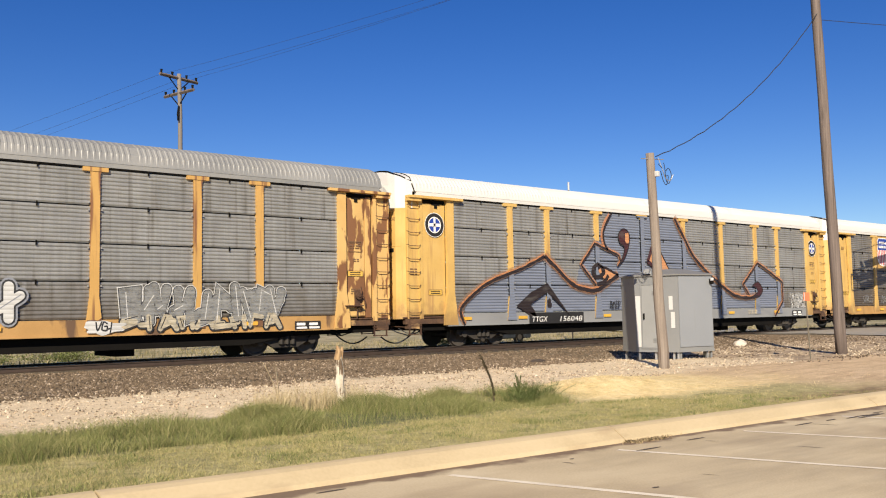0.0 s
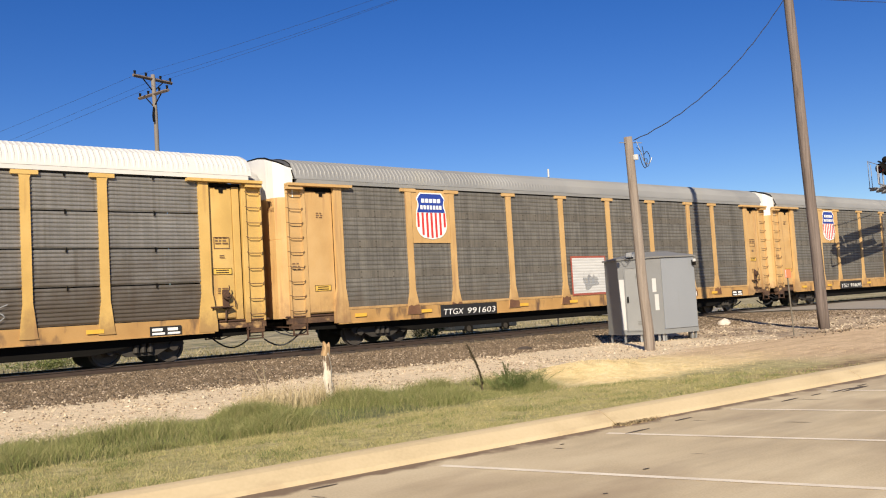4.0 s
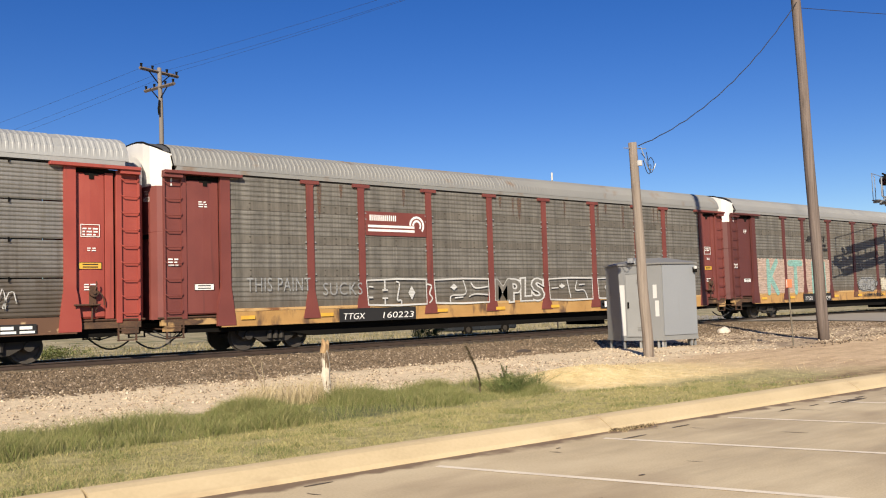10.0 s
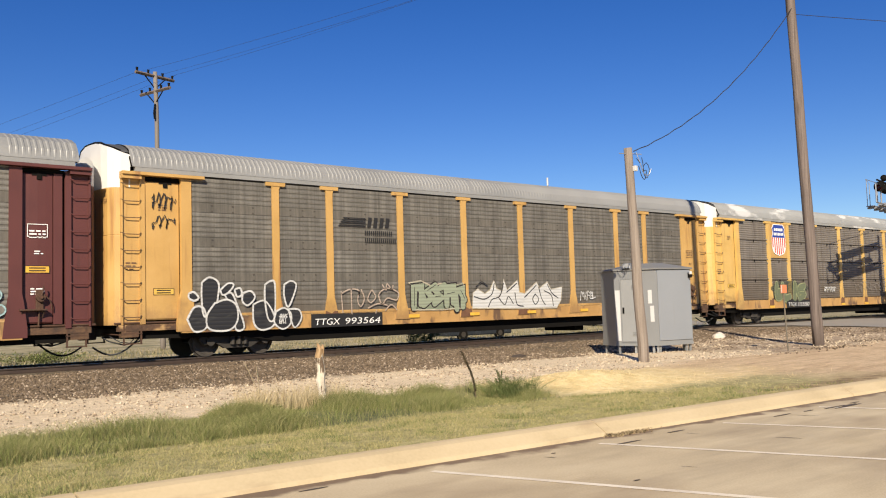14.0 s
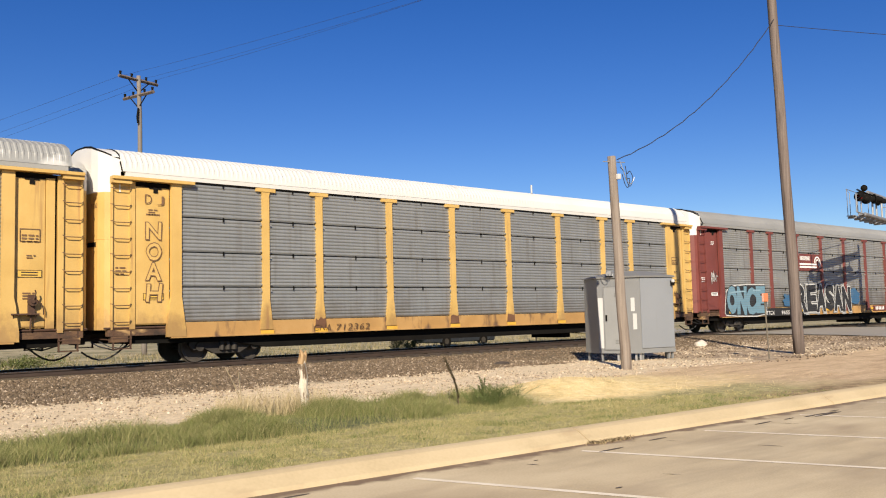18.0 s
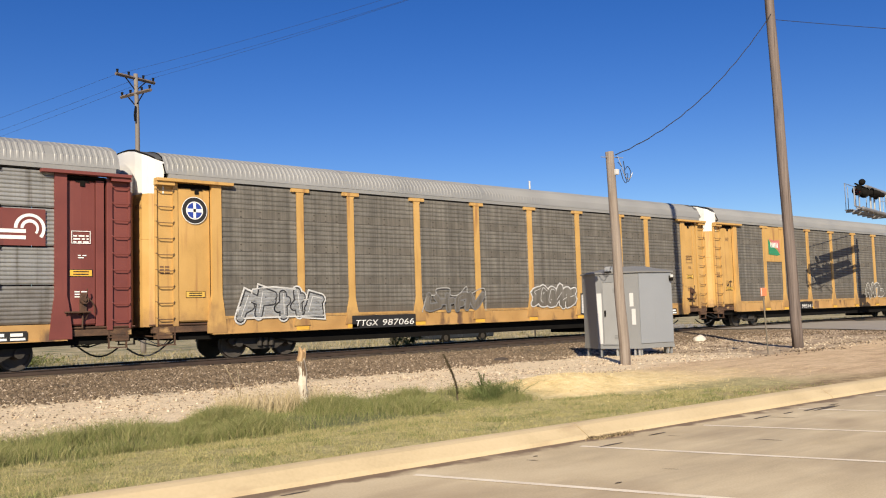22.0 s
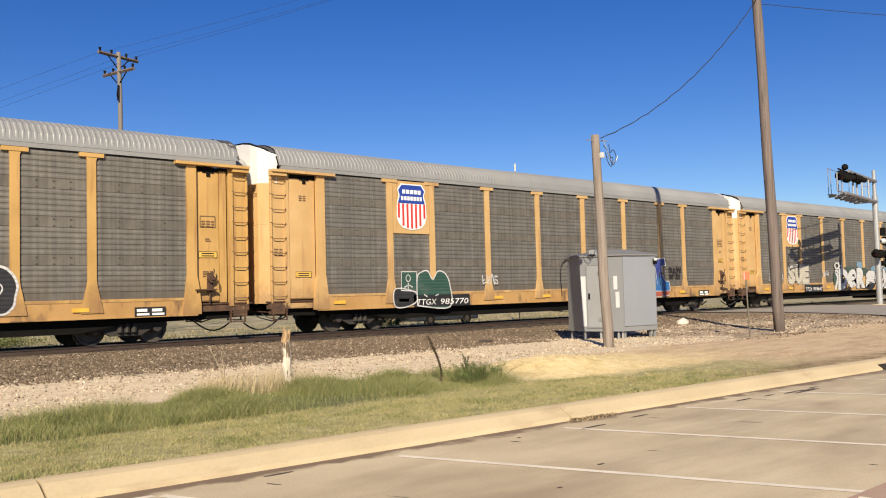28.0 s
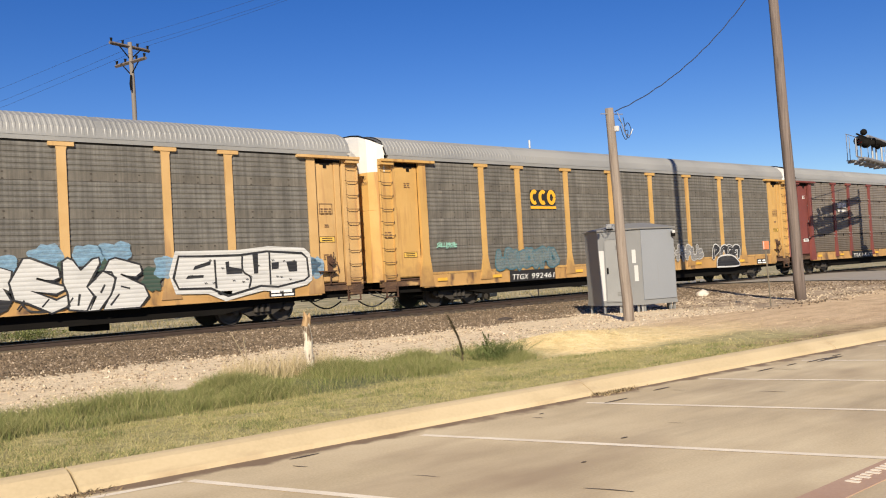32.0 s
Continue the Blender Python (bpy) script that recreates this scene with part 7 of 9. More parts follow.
# 8: yellow, black bubble letters
c = autorack("yellow-framed autorack with dusty screens and black bubble graffiti", False, YELLOW, SCREEN_BROWN, GREY_ROOF, SILLB)
data_marks(c, paint(0.16, 0.085, 0.04), 9)
horse_mark(c, K_)
number(c, "TTGX 993564", 7.7, 2.75, K_, W_)
scrawl(c, X(1.6), 4.45, 0.7, 0.5, INK, -1.49, 91, 4, 0.03)
scrawl(c, X(1.6), 3.85, 0.6, 0.4, INK, -1.49, 92, 3, 0.03)
BUBBLES = (((2.70, 2.16), (2.94, 2.31), (3.21, 2.16), (3.20, 1.77), (3.05, 1.20), (2.76, 1.20), (2.69, 1.72)), ((2.30, 1.84), (2.45, 1.89), (2.60, 1.73), (2.47, 1.64), (2.31, 1.72)),
           ((2.25, 1.12), (2.47, 1.46), (2.76, 1.40), (2.83, 0.88), (2.46, 0.77)), ((3.27, 1.94), (3.51, 2.13), (3.70, 2.09), (3.52, 1.86), (3.34, 1.80)),
           ((3.40, 1.80), (3.62, 1.85), (3.80, 1.50), (4.02, 0.85), (3.75, 0.78), (3.70, 1.30)), ((3.72, 1.95), (3.90, 1.99), (3.95, 1.80), (3.80, 1.74)),
           ((3.98, 1.84), (4.25, 1.90), (4.38, 1.70), (4.15, 1.48), (3.97, 1.60)), ((4.72, 2.09), (4.92, 2.20), (5.06, 2.09), (5.03, 1.10), (4.82, 1.05), (4.71, 1.64)),
           ((4.32, 1.50), (4.72, 1.60), (5.04, 1.11), (4.96, 0.83), (4.57, 0.74), (4.33, 0.96)), ((3.09, 1.56), (3.47, 1.66), (3.77, 1.48), (3.80, 1.04), (3.52, 0.77), (2.92, 0.82), (2.84, 1.20)),
           ((5.38, 2.09), (5.61, 2.20), (5.80, 2.09), (5.70, 1.74), (5.50, 1.40), (5.37, 1.74)), ((5.50, 1.34), (5.88, 1.31), (5.96, 1.03), (5.70, 0.78)),
           ((5.08, 1.27), (5.36, 1.38), (5.60, 1.19), (5.56, 0.87), (5.29, 0.74), (5.02, 0.94)))
for k, ctrl in enumerate(BUBBLES):
    cartoon(c, ctrl, INK, SNOW, 0.055, DECAL - 0.0012 * k, label="black bubble form outlined in white")
tag_lines(c, X(5.32), 1.05, 0.3, 0.3, SNOW, 96, 2, DECAL - 0.030)
DUSK = paint(0.40, 0.31, 0.24)
strokes(c, [[(7.46, 1.87), (7.51, 1.17)], [(7.44, 1.78), (7.8, 1.93), (8.12, 1.90), (8.14, 1.74)], [(7.85, 1.96), (7.86, 1.12)], [(8.17, 1.90), (8.10, 1.55), (8.22, 1.36), (8.36, 1.62), (8.24, 1.92)], [(8.66, 1.90), (8.50, 1.62), (8.62, 1.48), (8.82, 1.66), (8.68, 1.90)],
            [(8.5, 1.30), (8.9, 1.44), (9.3, 1.38)], [(9.05, 1.42), (8.95, 1.75), (9.3, 1.95), (9.75, 1.80), (9.68, 1.55), (9.3, 1.62), (9.1, 1.40)], [(9.1, 2.08), (9.25, 1.88), (9.3, 2.10), (9.5, 1.9), (9.55, 2.05)], [(9.2, 1.2), (9.45, 1.4), (9.7, 1.22)], [(8.8, 1.12), (8.86, 1.25)]], DUSK, 0.045)
cartoon(c, [(10.35, 1.20), (10.5, 2.0), (10.2, 2.12), (10.75, 2.20), (11.2, 2.02), (11.7, 2.10), (12.2, 2.0), (12.7, 2.12), (12.75, 1.22), (11.6, 1.18)], paint(0.20, 0.23, 0.155), CREAM, 0.05, DECAL, False, label="sage green angular graffiti edged in cream")
shards(c, 10.35, 12.75, 1.18, 2.10, 5, paint(0.26, 0.29, 0.20), SOOT, 17, None)
cartoon(c, [(13.12, 1.20), (13.16, 1.75), (13.4, 1.9), (13.75, 1.72), (14.0, 1.85), (14.23, 2.21), (14.35, 1.9), (14.65, 1.8), (14.73, 2.26), (14.9, 1.85), (15.45, 2.22), (15.55, 1.75), (15.8, 1.70), (16.5, 2.14), (16.65, 1.9), (17.1, 2.15), (17.3, 1.85), (17.95, 1.95), (17.85, 1.40), (17.6, 1.12), (15.4, 1.14)], SNOW, CREAM, 0.04, DECAL, False, label="white spiky graffiti with black lines")
strokes(c, [[(13.2, 1.62), (13.7, 1.52), (14.1, 1.70), (14.24, 2.1)], [(13.9, 1.22), (14.1, 1.5), (14.5, 1.62), (14.72, 2.1)], [(14.45, 1.55), (14.75, 1.30), (14.95, 1.60), (15.2, 1.32)], [(14.85, 1.75), (15.1, 1.9), (15.42, 2.1)], [(15.3, 1.75), (15.4, 1.3), (15.75, 1.22)], [(15.8, 1.55), (16.1, 1.75), (16.48, 2.02)],
            [(16.4, 1.68), (16.25, 1.48), (16.4, 1.28), (16.58, 1.48), (16.4, 1.68)], [(16.6, 1.95), (16.75, 1.5), (16.95, 1.25)], [(17.1, 2.05), (17.35, 1.7), (17.7, 1.5)], [(16.9, 1.8), (17.3, 1.62), (17.4, 1.2)], [(13.3, 1.95), (13.6, 2.15), (13.9, 2.0)]], INK, 0.04)
tag_lines(c, X(19.5), 1.6, 1.0, 0.4, SNOW, 95, 1)
bars_word(c, X(20.3), X(21.3), 0.90, 1.10, W_, 3, -FACE - 0.082)
rusty_feet(c, False, (1, 3, 4, 6))
cars.append(c)

# 9: grimy dark panels
c = autorack("yellow-framed autorack with soot-dark ridged panels and a bright roof", True, YELLOW_PALE, GALV_GRIMY, ROOF_PATCHY, SILLB)
data_marks(c, paint(0.16, 0.085, 0.04), 10)
rail_badge(c, YELLOW)
number(c, "TTGX 155501", 7.9, 2.6, K_, W_)
blob(c, "sprayed_cloud", X((5.5 + 8.6) / 2), (1.05 + 2.1) / 2, (8.6 - 5.5) * 1.06, (2.1 - 1.05) * 1.1, paint(0.05, 0.065, 0.045, 0.6), DECAL, 19, 0.5)
puffs(c, 5.5, 8.6, 1.05, 2.1, 4, paint(0.12, 0.14, 0.075), paint(0.27, 0.28, 0.14), 19)
tag_lines(c, X(11.4), 1.7, 1.4, 0.3, SNOW, 101, 1)
scrawl(c, X(16.5), 1.8, 4.5, 0.6, paint(0.24, 0.21, 0.18), DECAL - 0.004, 102, 7, 0.03)
tag_lines(c, X(21.0), 1.0, 1.6, 0.2, SNOW, 103, 1, DECAL - 0.02)
rusty_feet(c, True)
cars.append(c)

# 10: clean, white roof
c = autorack("clean yellow autorack with a white roof and even grey ridged panels", True, YELLOW_PALE, GALV_CLEAN, WHITE_ROOF, SILLB)
data_marks(c, paint(0.16, 0.085, 0.04), 11)
number(c, "CNA 712362", 7.9, 2.4, None, paint(0.10, 0.05, 0.02))
PEN = paint(0.17, 0.09, 0.04)
for k, ch in enumerate(("D", "J")):
    lettering(ch, 0.20, 0.26, PEN, c, X(1.46 + 0.36 * k), 4.52 - 0.03 * k, -1.49, "hand_lettering", -0.01)
for k, ch in enumerate("NOAH"):
    fat_word(c, ch, 1.40, 1.82, 3.52 - 0.58 * k, 4.00 - 0.58 * k, [(PEN, 0.05), (YELLOW_PALE, 0.012)], 50 + k, 0.04, -1.486, slant=0.05)
stencil(c, X(1.62), 4.22, 0.44, 0.07, PEN, 1, 9)
scrawl(c, X(25.0), 1.9, 0.8, 0.9, INK, DECAL - 0.004, 111, 3, 0.035)
rusty_feet(c, True, (1, 3, 4, 6))
cars.append(c)

# 11: maroon, ridged, two boards
c = autorack("maroon-framed ridged autorack with logo boards and black and blue graffiti", True, MAROON, GALV, GREY_ROOF, SILLB, header_mat=MAROON)
data_marks(c, W_, 12)
wheel_sign(c, 10.09, 12.71, 3.20, 4.15, MAROON)
wheel_sign(c, 23.55, 25.95, 3.20, 4.15, MAROON)
number(c, "TTGX 965511", 7.7, 3.1, K_, W_)
scrawl(c, X(1.6), 2.75, 0.6, 0.6, SNOW, -1.49, 121, 3, 0.05)
ICE = paint(0.135, 0.245, 0.31)
cartoon(c, [(2.3, 0.99), (2.38, 1.5), (2.5, 2.05), (2.93, 2.3), (4.35, 2.40), (6.22, 2.40), (6.12, 1.75), (6.45, 1.6), (6.3, 0.86), (5.34, 0.76), (3.38, 0.80), (2.41, 0.85)], INK, SNOW, 0.06, round_=False, label="pale blue graffiti outlined in black and white")
fat_word(c, "ONCE", 2.52, 6.2, 0.86, 2.28, [(INK, 0.10), (ICE, 0.075)], 20, 0.03, DECAL - 0.012)
strokes(c, [[(2.75, 1.95), (3.5, 2.02), (4.3, 2.05)], [(5.0, 2.08), (5.8, 2.10)]], paint(0.22, 0.34, 0.40), 0.08, DECAL - 0.022)
blob(c, "sprayed_cloud", X(8.95), 1.62, 1.7, 0.66, paint(0.03, 0.11, 0.22), DECAL - 0.001, 15, 0.5)
blob(c, "sprayed_cloud", X(16.7), 1.7, 1.6, 0.9, paint(0.03, 0.11, 0.22), DECAL - 0.001, 16, 0.4)
fat_word(c, "REASAN", 9.72, 16.25, 0.90, 2.40, [(paint(0.42, 0.42, 0.42), 0.125), (INK, 0.105), (SNOW, 0.092), (INK, 0.060)], 21, 0.035, DECAL - 0.004, "black block graffiti outlined in white")
tag_lines(c, X(22.3), 1.8, 0.8, 0.7, INK, 123, 2)
plate("car_number_field", X(19.3), X(21.2), 0.85, 1.16, MAROON, c, -FACE - 0.078)
bars_word(c, X(19.6), X(20.9), 0.90, 1.10, W_, 3, -FACE - 0.084)
cars.append(c)

# 12: yellow, round badge
c = autorack("yellow-framed autorack with dusty screens, a round badge and silver graffiti", False, YELLOW, SCREEN_BROWN, GREY_ROOF, SILLB, trail_mat=FLASH)
data_marks(c, paint(0.16, 0.085, 0.04), 13)
disc_badge(c, X(1.60), 4.35, 0.40, -1.49)
number(c, "TTGX 987066", 8.4, 2.7, K_, W_)
cartoon(c, [(2.85, 1.18), (2.95, 1.5), (3.3, 1.62), (3.4, 2.05), (4.1, 2.12), (4.9, 2.05), (5.1, 1.7), (5.75, 1.75), (5.95, 1.2)], SILVER, SNOW, 0.05, round_=False, label="silver block graffiti with white edges")
shards(c, 2.95, 5.85, 1.16, 2.0, 5, SILVER, INK, 22, SNOW)
strokes(c, [[(10.05, 1.2), (10.3, 1.75), (10.7, 1.8), (10.75, 2.02), (11.35, 2.04), (11.4, 1.8), (11.8, 1.8), (12.2, 2.1), (12.3, 1.8), (13.1, 2.02), (13.15, 1.2)]], paint(0.32, 0.31, 0.29), 0.04)
puffs(c, 10.2, 13.0, 1.22, 1.85, 4, SCREEN_BROWN, paint(0.16, 0.155, 0.15), 23)
puffs(c, 15.7, 18.3, 1.22, 2.05, 6, SCREEN_BROWN, SNOW, 24)
fat_word(c, "NOK", 18.68, 21.05, 0.98, 1.74, [(INK, 0.10), (SNOW, 0.045)], 25, 0.04, label="white block letters edged in black")
tag_lines(c, X(24.0), 2.3, 1.4, 0.3, INK, 131, 1)
cars.append(c)

# 13: green flag panel
c = autorack("yellow-framed autorack with dusty screens and a green and red flag logo", False, YELLOW, SCREEN_BROWN, GREY_ROOF, SILLB)
data_marks(c, paint(0.16, 0.085, 0.04), 14)
plate("logo_panel", X(5.29), X(6.97), 3.34, Z_PAN1 - 0.07, YELLOW, c, -FACE - 0.05, "yellow painted logo panel")
for nm, mat, pts in (("flag_green", paint(0.02, 0.22, 0.10), [(-0.6, 0.0), (0.3, -0.05), (0.62, 0.0), (0.35, 0.25), (-0.2, 0.45), (-0.6, 0.85)]), ("flag_red", paint(0.55, 0.16, 0.14), [(-0.55, 0.85), (0.0, 0.75), (0.6, 0.8), (0.62, 0.1), (0.4, 0.3)])):
    bm = bmesh.new()
    bm.faces.new([bm.verts.new((px, 0, pz)) for px, pz in pts])
    part(nm, bm, mat, c, "green and red flag shape", (X(6.12), -FACE - 0.066, 3.72))
bars_word(c, X(5.72), X(6.55), 4.10, 4.36, W_, 3, -FACE - 0.074)
number(c, "TTGX 995141", 8.9, 2.35, K_, W_)
scrawl(c, X(11.2), 1.95, 2.6, 0.7, SOOT, DECAL - 0.004, 141, 2, 0.03)
puffs(c, 17.0, 19.6, 1.30, 2.1, 4, SCREEN_BROWN, paint(0.5, 0.48, 0.44), 26)
tag_lines(c, X(1.6), 2.2, 0.5, 0.3, SOOT, 142, 1, -1.49)
cars.append(c)

# 14: yellow block mark, many pieces
c = autorack("yellow-framed autorack with dusty screens, block logo and pink graffiti", False, YELLOW, SCREEN_BROWN, GREY_ROOF, SILLB, trail_mat=FLASH)
data_marks(c, paint(0.16, 0.085, 0.04), 15)
block_mark(c, 7.8, 9.3, 3.55, 4.30)
number(c, "TTGX 995956", 8.38, 2.4, K_, W_)
RUST_ = paint(0.17, 0.075, 0.035, 0.85)
cartoon(c, [(2.49, 1.03), (2.51, 1.78), (2.7, 2.26), (3.03, 2.4), (3.41, 2.26), (3.71, 2.41), (4.01, 2.28), (4.32, 2.26), (4.42, 1.86), (4.36, 1.61), (4.52, 1.46), (4.49, 1.11), (4.1, 0.98), (3.6, 1.04), (3.21, 1), (2.79, 0.99)], RUST_, INK, 0.20, border=INK, label="rust-brown bubble graffiti outlined in black")
ribbon(c, "graffiti_border", 0, 0, smooth([(X(o + (0.16 if o > 3.5 else -0.16)), z + (0.12 if z > 1.7 else -0.05)) for o, z in [(2.49, 1.03), (2.51, 1.78), (2.7, 2.26), (3.03, 2.4), (3.41, 2.26), (3.71, 2.41), (4.01, 2.28), (4.32, 2.26), (4.42, 1.86), (4.36, 1.61), (4.52, 1.46), (4.49, 1.11), (4.1, 0.98), (3.6, 1.04), (3.21, 1), (2.79, 0.99)]], 5), SNOW, DECAL - 0.009, 0.045, closed=True)
strokes(c, [[(2.93, 1.11), (2.98, 1.87), (3.31, 1.77), (3.31, 1.15)], [(3.7, 1.09), (3.66, 1.87), (3.96, 1.67)], [(4.01, 1.97), (4.36, 1.91)], [(4.06, 1.47), (4.46, 1.46)]], INK, 0.08, DECAL - 0.012)
cartoon(c, [(5.47, 0.98), (5.42, 1.91), (5.81, 2.0), (6.32, 2.08), (6.72, 1.85), (7.25, 1.72), (7.27, 1.31), (7.15, 0.88), (6.47, 0.86), (6.13, 0.92)], SNOW, INK, 0.06, border=SNOW, label="white block graffiti with black lines")
fat_word(c, "ELY", 5.62, 7.12, 1.05, 1.85, [(INK, 0.07), (SNOW, 0.055)], 33, 0.03, DECAL - 0.012)
cartoon(c, [(7.72, 1.08), (7.62, 1.5), (7.8, 1.95), (8.3, 1.98), (8.7, 2.38), (9.05, 2.36), (9.4, 1.75), (9.8, 1.55), (10.35, 1.08), (9.04, 0.98)], PINK, PLUMLINE, 0.035, label="pink sprayed field with dark letters")
strokes(c, [[(7.95, 1.75), (7.88, 1.35), (8.15, 1.25), (8.3, 1.8)], [(8.62, 1.95), (8.45, 1.4), (8.75, 1.25), (9.0, 1.9)], [(9.05, 1.5), (9.35, 1.62), (9.3, 1.85), (9.08, 1.75), (9.1, 1.35), (9.9, 1.45)]], paint(0.10, 0.085, 0.10), 0.12)
blob(c, "sprayed_cloud", X(11.3), 1.32, 1.75, 0.72, paint(0.27, 0.25, 0.13), DECAL, 30, 0.3)
strokes(c, [[(10.62, 1.85), (10.60, 1.05)], [(10.98, 1.80), (10.64, 1.42), (11.0, 1.02)], [(11.1, 1.02), (11.16, 1.75), (11.34, 1.45), (11.52, 1.78), (11.56, 1.0)], [(12.1, 1.76), (11.74, 1.74), (11.70, 1.08), (12.08, 1.10)], [(11.72, 1.42), (12.0, 1.44)], [(10.75, 1.05), (10.76, 0.84)], [(11.3, 1.02), (11.3, 0.80)], [(11.85, 1.05), (11.86, 0.82)]], INK, 0.055)
strokes(c, [[(10.70, 1.84), (10.68, 1.10)], [(11.22, 1.62), (11.24, 1.05)], [(11.80, 1.66), (11.78, 1.18)]], INK, 0.03)
fat_word(c, "BUDS", 14.1, 17.2, 0.92, 1.66, [(INK, 0.115), (paint(0.40, 0.39, 0.20), 0.045)], 31, 0.08, label="pale olive letters edged in black")
tag_lines(c, X(4.85), 2.0, 0.65, 0.5, INK, 35, 2)
for o, z, w_, h_, sd in ((19.25, 1.5, 0.75, 1.1, 1), (19.85, 1.6, 0.6, 1.2, 2), (20.45, 1.6, 0.7, 1.2, 3), (21.1, 1.5, 0.8, 1.15, 4)):
    blob(c, "graffiti_outline", X(o), z, w_ + 0.13, h_ + 0.13, SNOW, DECAL - 0.001 - 0.0006 * sd, sd, 0.2)
    blob(c, "graffiti_form", X(o), z, w_, h_, INK, DECAL - 0.007 - 0.0006 * sd, sd, 0.2, label="black bubble form outlined in white")
strokes(c, [[(19.3, 1.9), (19.1, 1.6), (19.5, 1.4), (19.2, 1.1)], [(19.8, 1.9), (19.9, 1.2)], [(20.4, 2.0), (20.2, 1.5), (20.6, 1.1)], [(20.9, 1.9), (21.2, 1.6), (20.9, 1.2)]], SNOW, 0.035, DECAL - 0.014)
cars.append(c)

# 15: shield, black-green and blue pieces
c = autorack("buff-framed autorack with shield logo, dark green bubble graffiti and blue letters", False, BUFF, SCREEN, GREY_ROOF, SILLB, trail_mat=WHITE)
data_marks(c, paint(0.16, 0.085, 0.04), 16)
rail_badge(c, BUFF)
number(c, "TTGX 985770", 7.5, 2.75, K_, W_)
cartoon(c, [(5.58, 1.99), (6.28, 1.99), (6.28, 1.29), (5.56, 1.34)], DEEP, SNOW, 0.04, round_=False, y=DECAL - 0.001)
cartoon(c, [(6.29, 0.79), (6.3, 1.76), (6.52, 1.98), (6.81, 2.01), (7.04, 1.71), (7.29, 2), (7.64, 1.93), (7.87, 1.52), (7.84, 0.7)], DEEP, SNOW, 0.045, y=DECAL - 0.0015, label="dark green dome-shaped graffiti outlined in white")
cartoon(c, [(5.61, 1.41), (5.29, 1.38), (5.2, 1.1), (5.32, 0.77), (5.78, 0.76), (6.25, 0.94), (6.21, 1.26)], INK, SNOW, 0.04, y=DECAL - 0.002)
disc_ = [(5.88 + 0.10 * math.cos(a), 1.76 + 0.12 * math.sin(a)) for a in [2 * math.pi * k / 8 for k in range(8)]]
cartoon(c, disc_, DEEP, SNOW, 0.03, y=DECAL - 0.009)
strokes(c, [[(5.70, 1.44), (5.9, 1.52), (6.08, 1.44)], [(5.88, 1.6), (5.87, 1.35)], [(6.6, 1.18), (6.75, 1.1)], [(7.15, 1.12), (7.3, 1.18)]], SNOW, 0.04, DECAL - 0.014)
tag_lines(c, X(10.0), 1.7, 0.9, 0.45, SNOW, 161, 1)
ribbon(c, "spray_line", 0, 0, smooth([(X(14.2), 0.95), (X(14.2), 2.2), (X(15.0), 2.6), (X(15.6), 2.55), (X(15.0), 2.4), (X(15.2), 1.4), (X(14.9), 0.95)]), SOOT, DECAL - 0.004, 0.05)
cartoon(c, [(18.76, 1.87), (19.3, 2.34), (19.93, 2.47), (20.47, 2.5), (21.71, 2.6), (21.79, 2.25), (21.4, 2.21), (21.52, 1.79), (21.72, 1.51), (22.03, 1.5), (22.1, 1.16), (21.99, 0.89), (19.9, 0.73), (18.88, 0.79)], NAVY, SNOW, 0.05, round_=False, label="blue block graffiti outlined in white")
cartoon(c, [(18.84, 1.62), (19.3, 1.70), (20.0, 1.60), (20.9, 1.72), (21.38, 1.66), (21.6, 1.52), (22.0, 1.45), (22.04, 1.08), (18.86, 1.08)], paint(0.018, 0.12, 0.32), paint(0.018, 0.12, 0.32), 0.02, round_=False, y=DECAL - 0.005)
strokes(c, [[(19.25, 1.95), (19.15, 1.15)], [(19.35, 2.0), (19.65, 1.35)], [(20.45, 1.7), (20.5, 1.2)], [(21.25, 1.95), (21.3, 1.3)], [(21.3, 1.9), (21.55, 1.86)]], INK, 0.06, DECAL - 0.014)
cartoon(c, [(18.83, 1.05), (22.05, 1.05), (21.98, 0.83), (19.9, 0.73), (18.88, 0.79)], BRICK, SNOW, 0.03, round_=False, y=DECAL - 0.012)
strokes(c, [[(19.5, 2.20), (19.66, 1.75), (19.84, 1.32)], [(20.12, 2.28), (20.2, 1.7), (20.16, 1.1)], [(20.9, 2.2), (20.98, 1.8), (21.05, 1.4)]], SNOW, 0.03, DECAL - 0.020)
tag_lines(c, X(22.6), 1.9, 1.1, 0.6, SOOT, 164, 2)
cars.append(c)

# 16: shield, long white piece
c = autorack("buff-framed autorack with shield logo and long white graffiti", False, BUFF, SCREEN, GREY_ROOF, SILLB)
data_marks(c, paint(0.16, 0.085, 0.04), 17)
rail_badge(c, BUFF)
number(c, "TTGX 994647", 8.5, 2.3, K_, W_)
tag_lines(c, X(4.0), 1.65, 1.7, 0.55, SNOW, 171, 1)
fat_word(c, "SUE", 5.40, 7.90, 1.22, 2.28, [(SNOW, 0.125), (SOOT, 0.105), (paint(0.47, 0.43, 0.34), 0.080)], 35, 0.03, label="tan bubble letters with white outlines")
tag_lines(c, X(10.2), 1.8, 0.9, 0.4, SNOW, 172, 1)
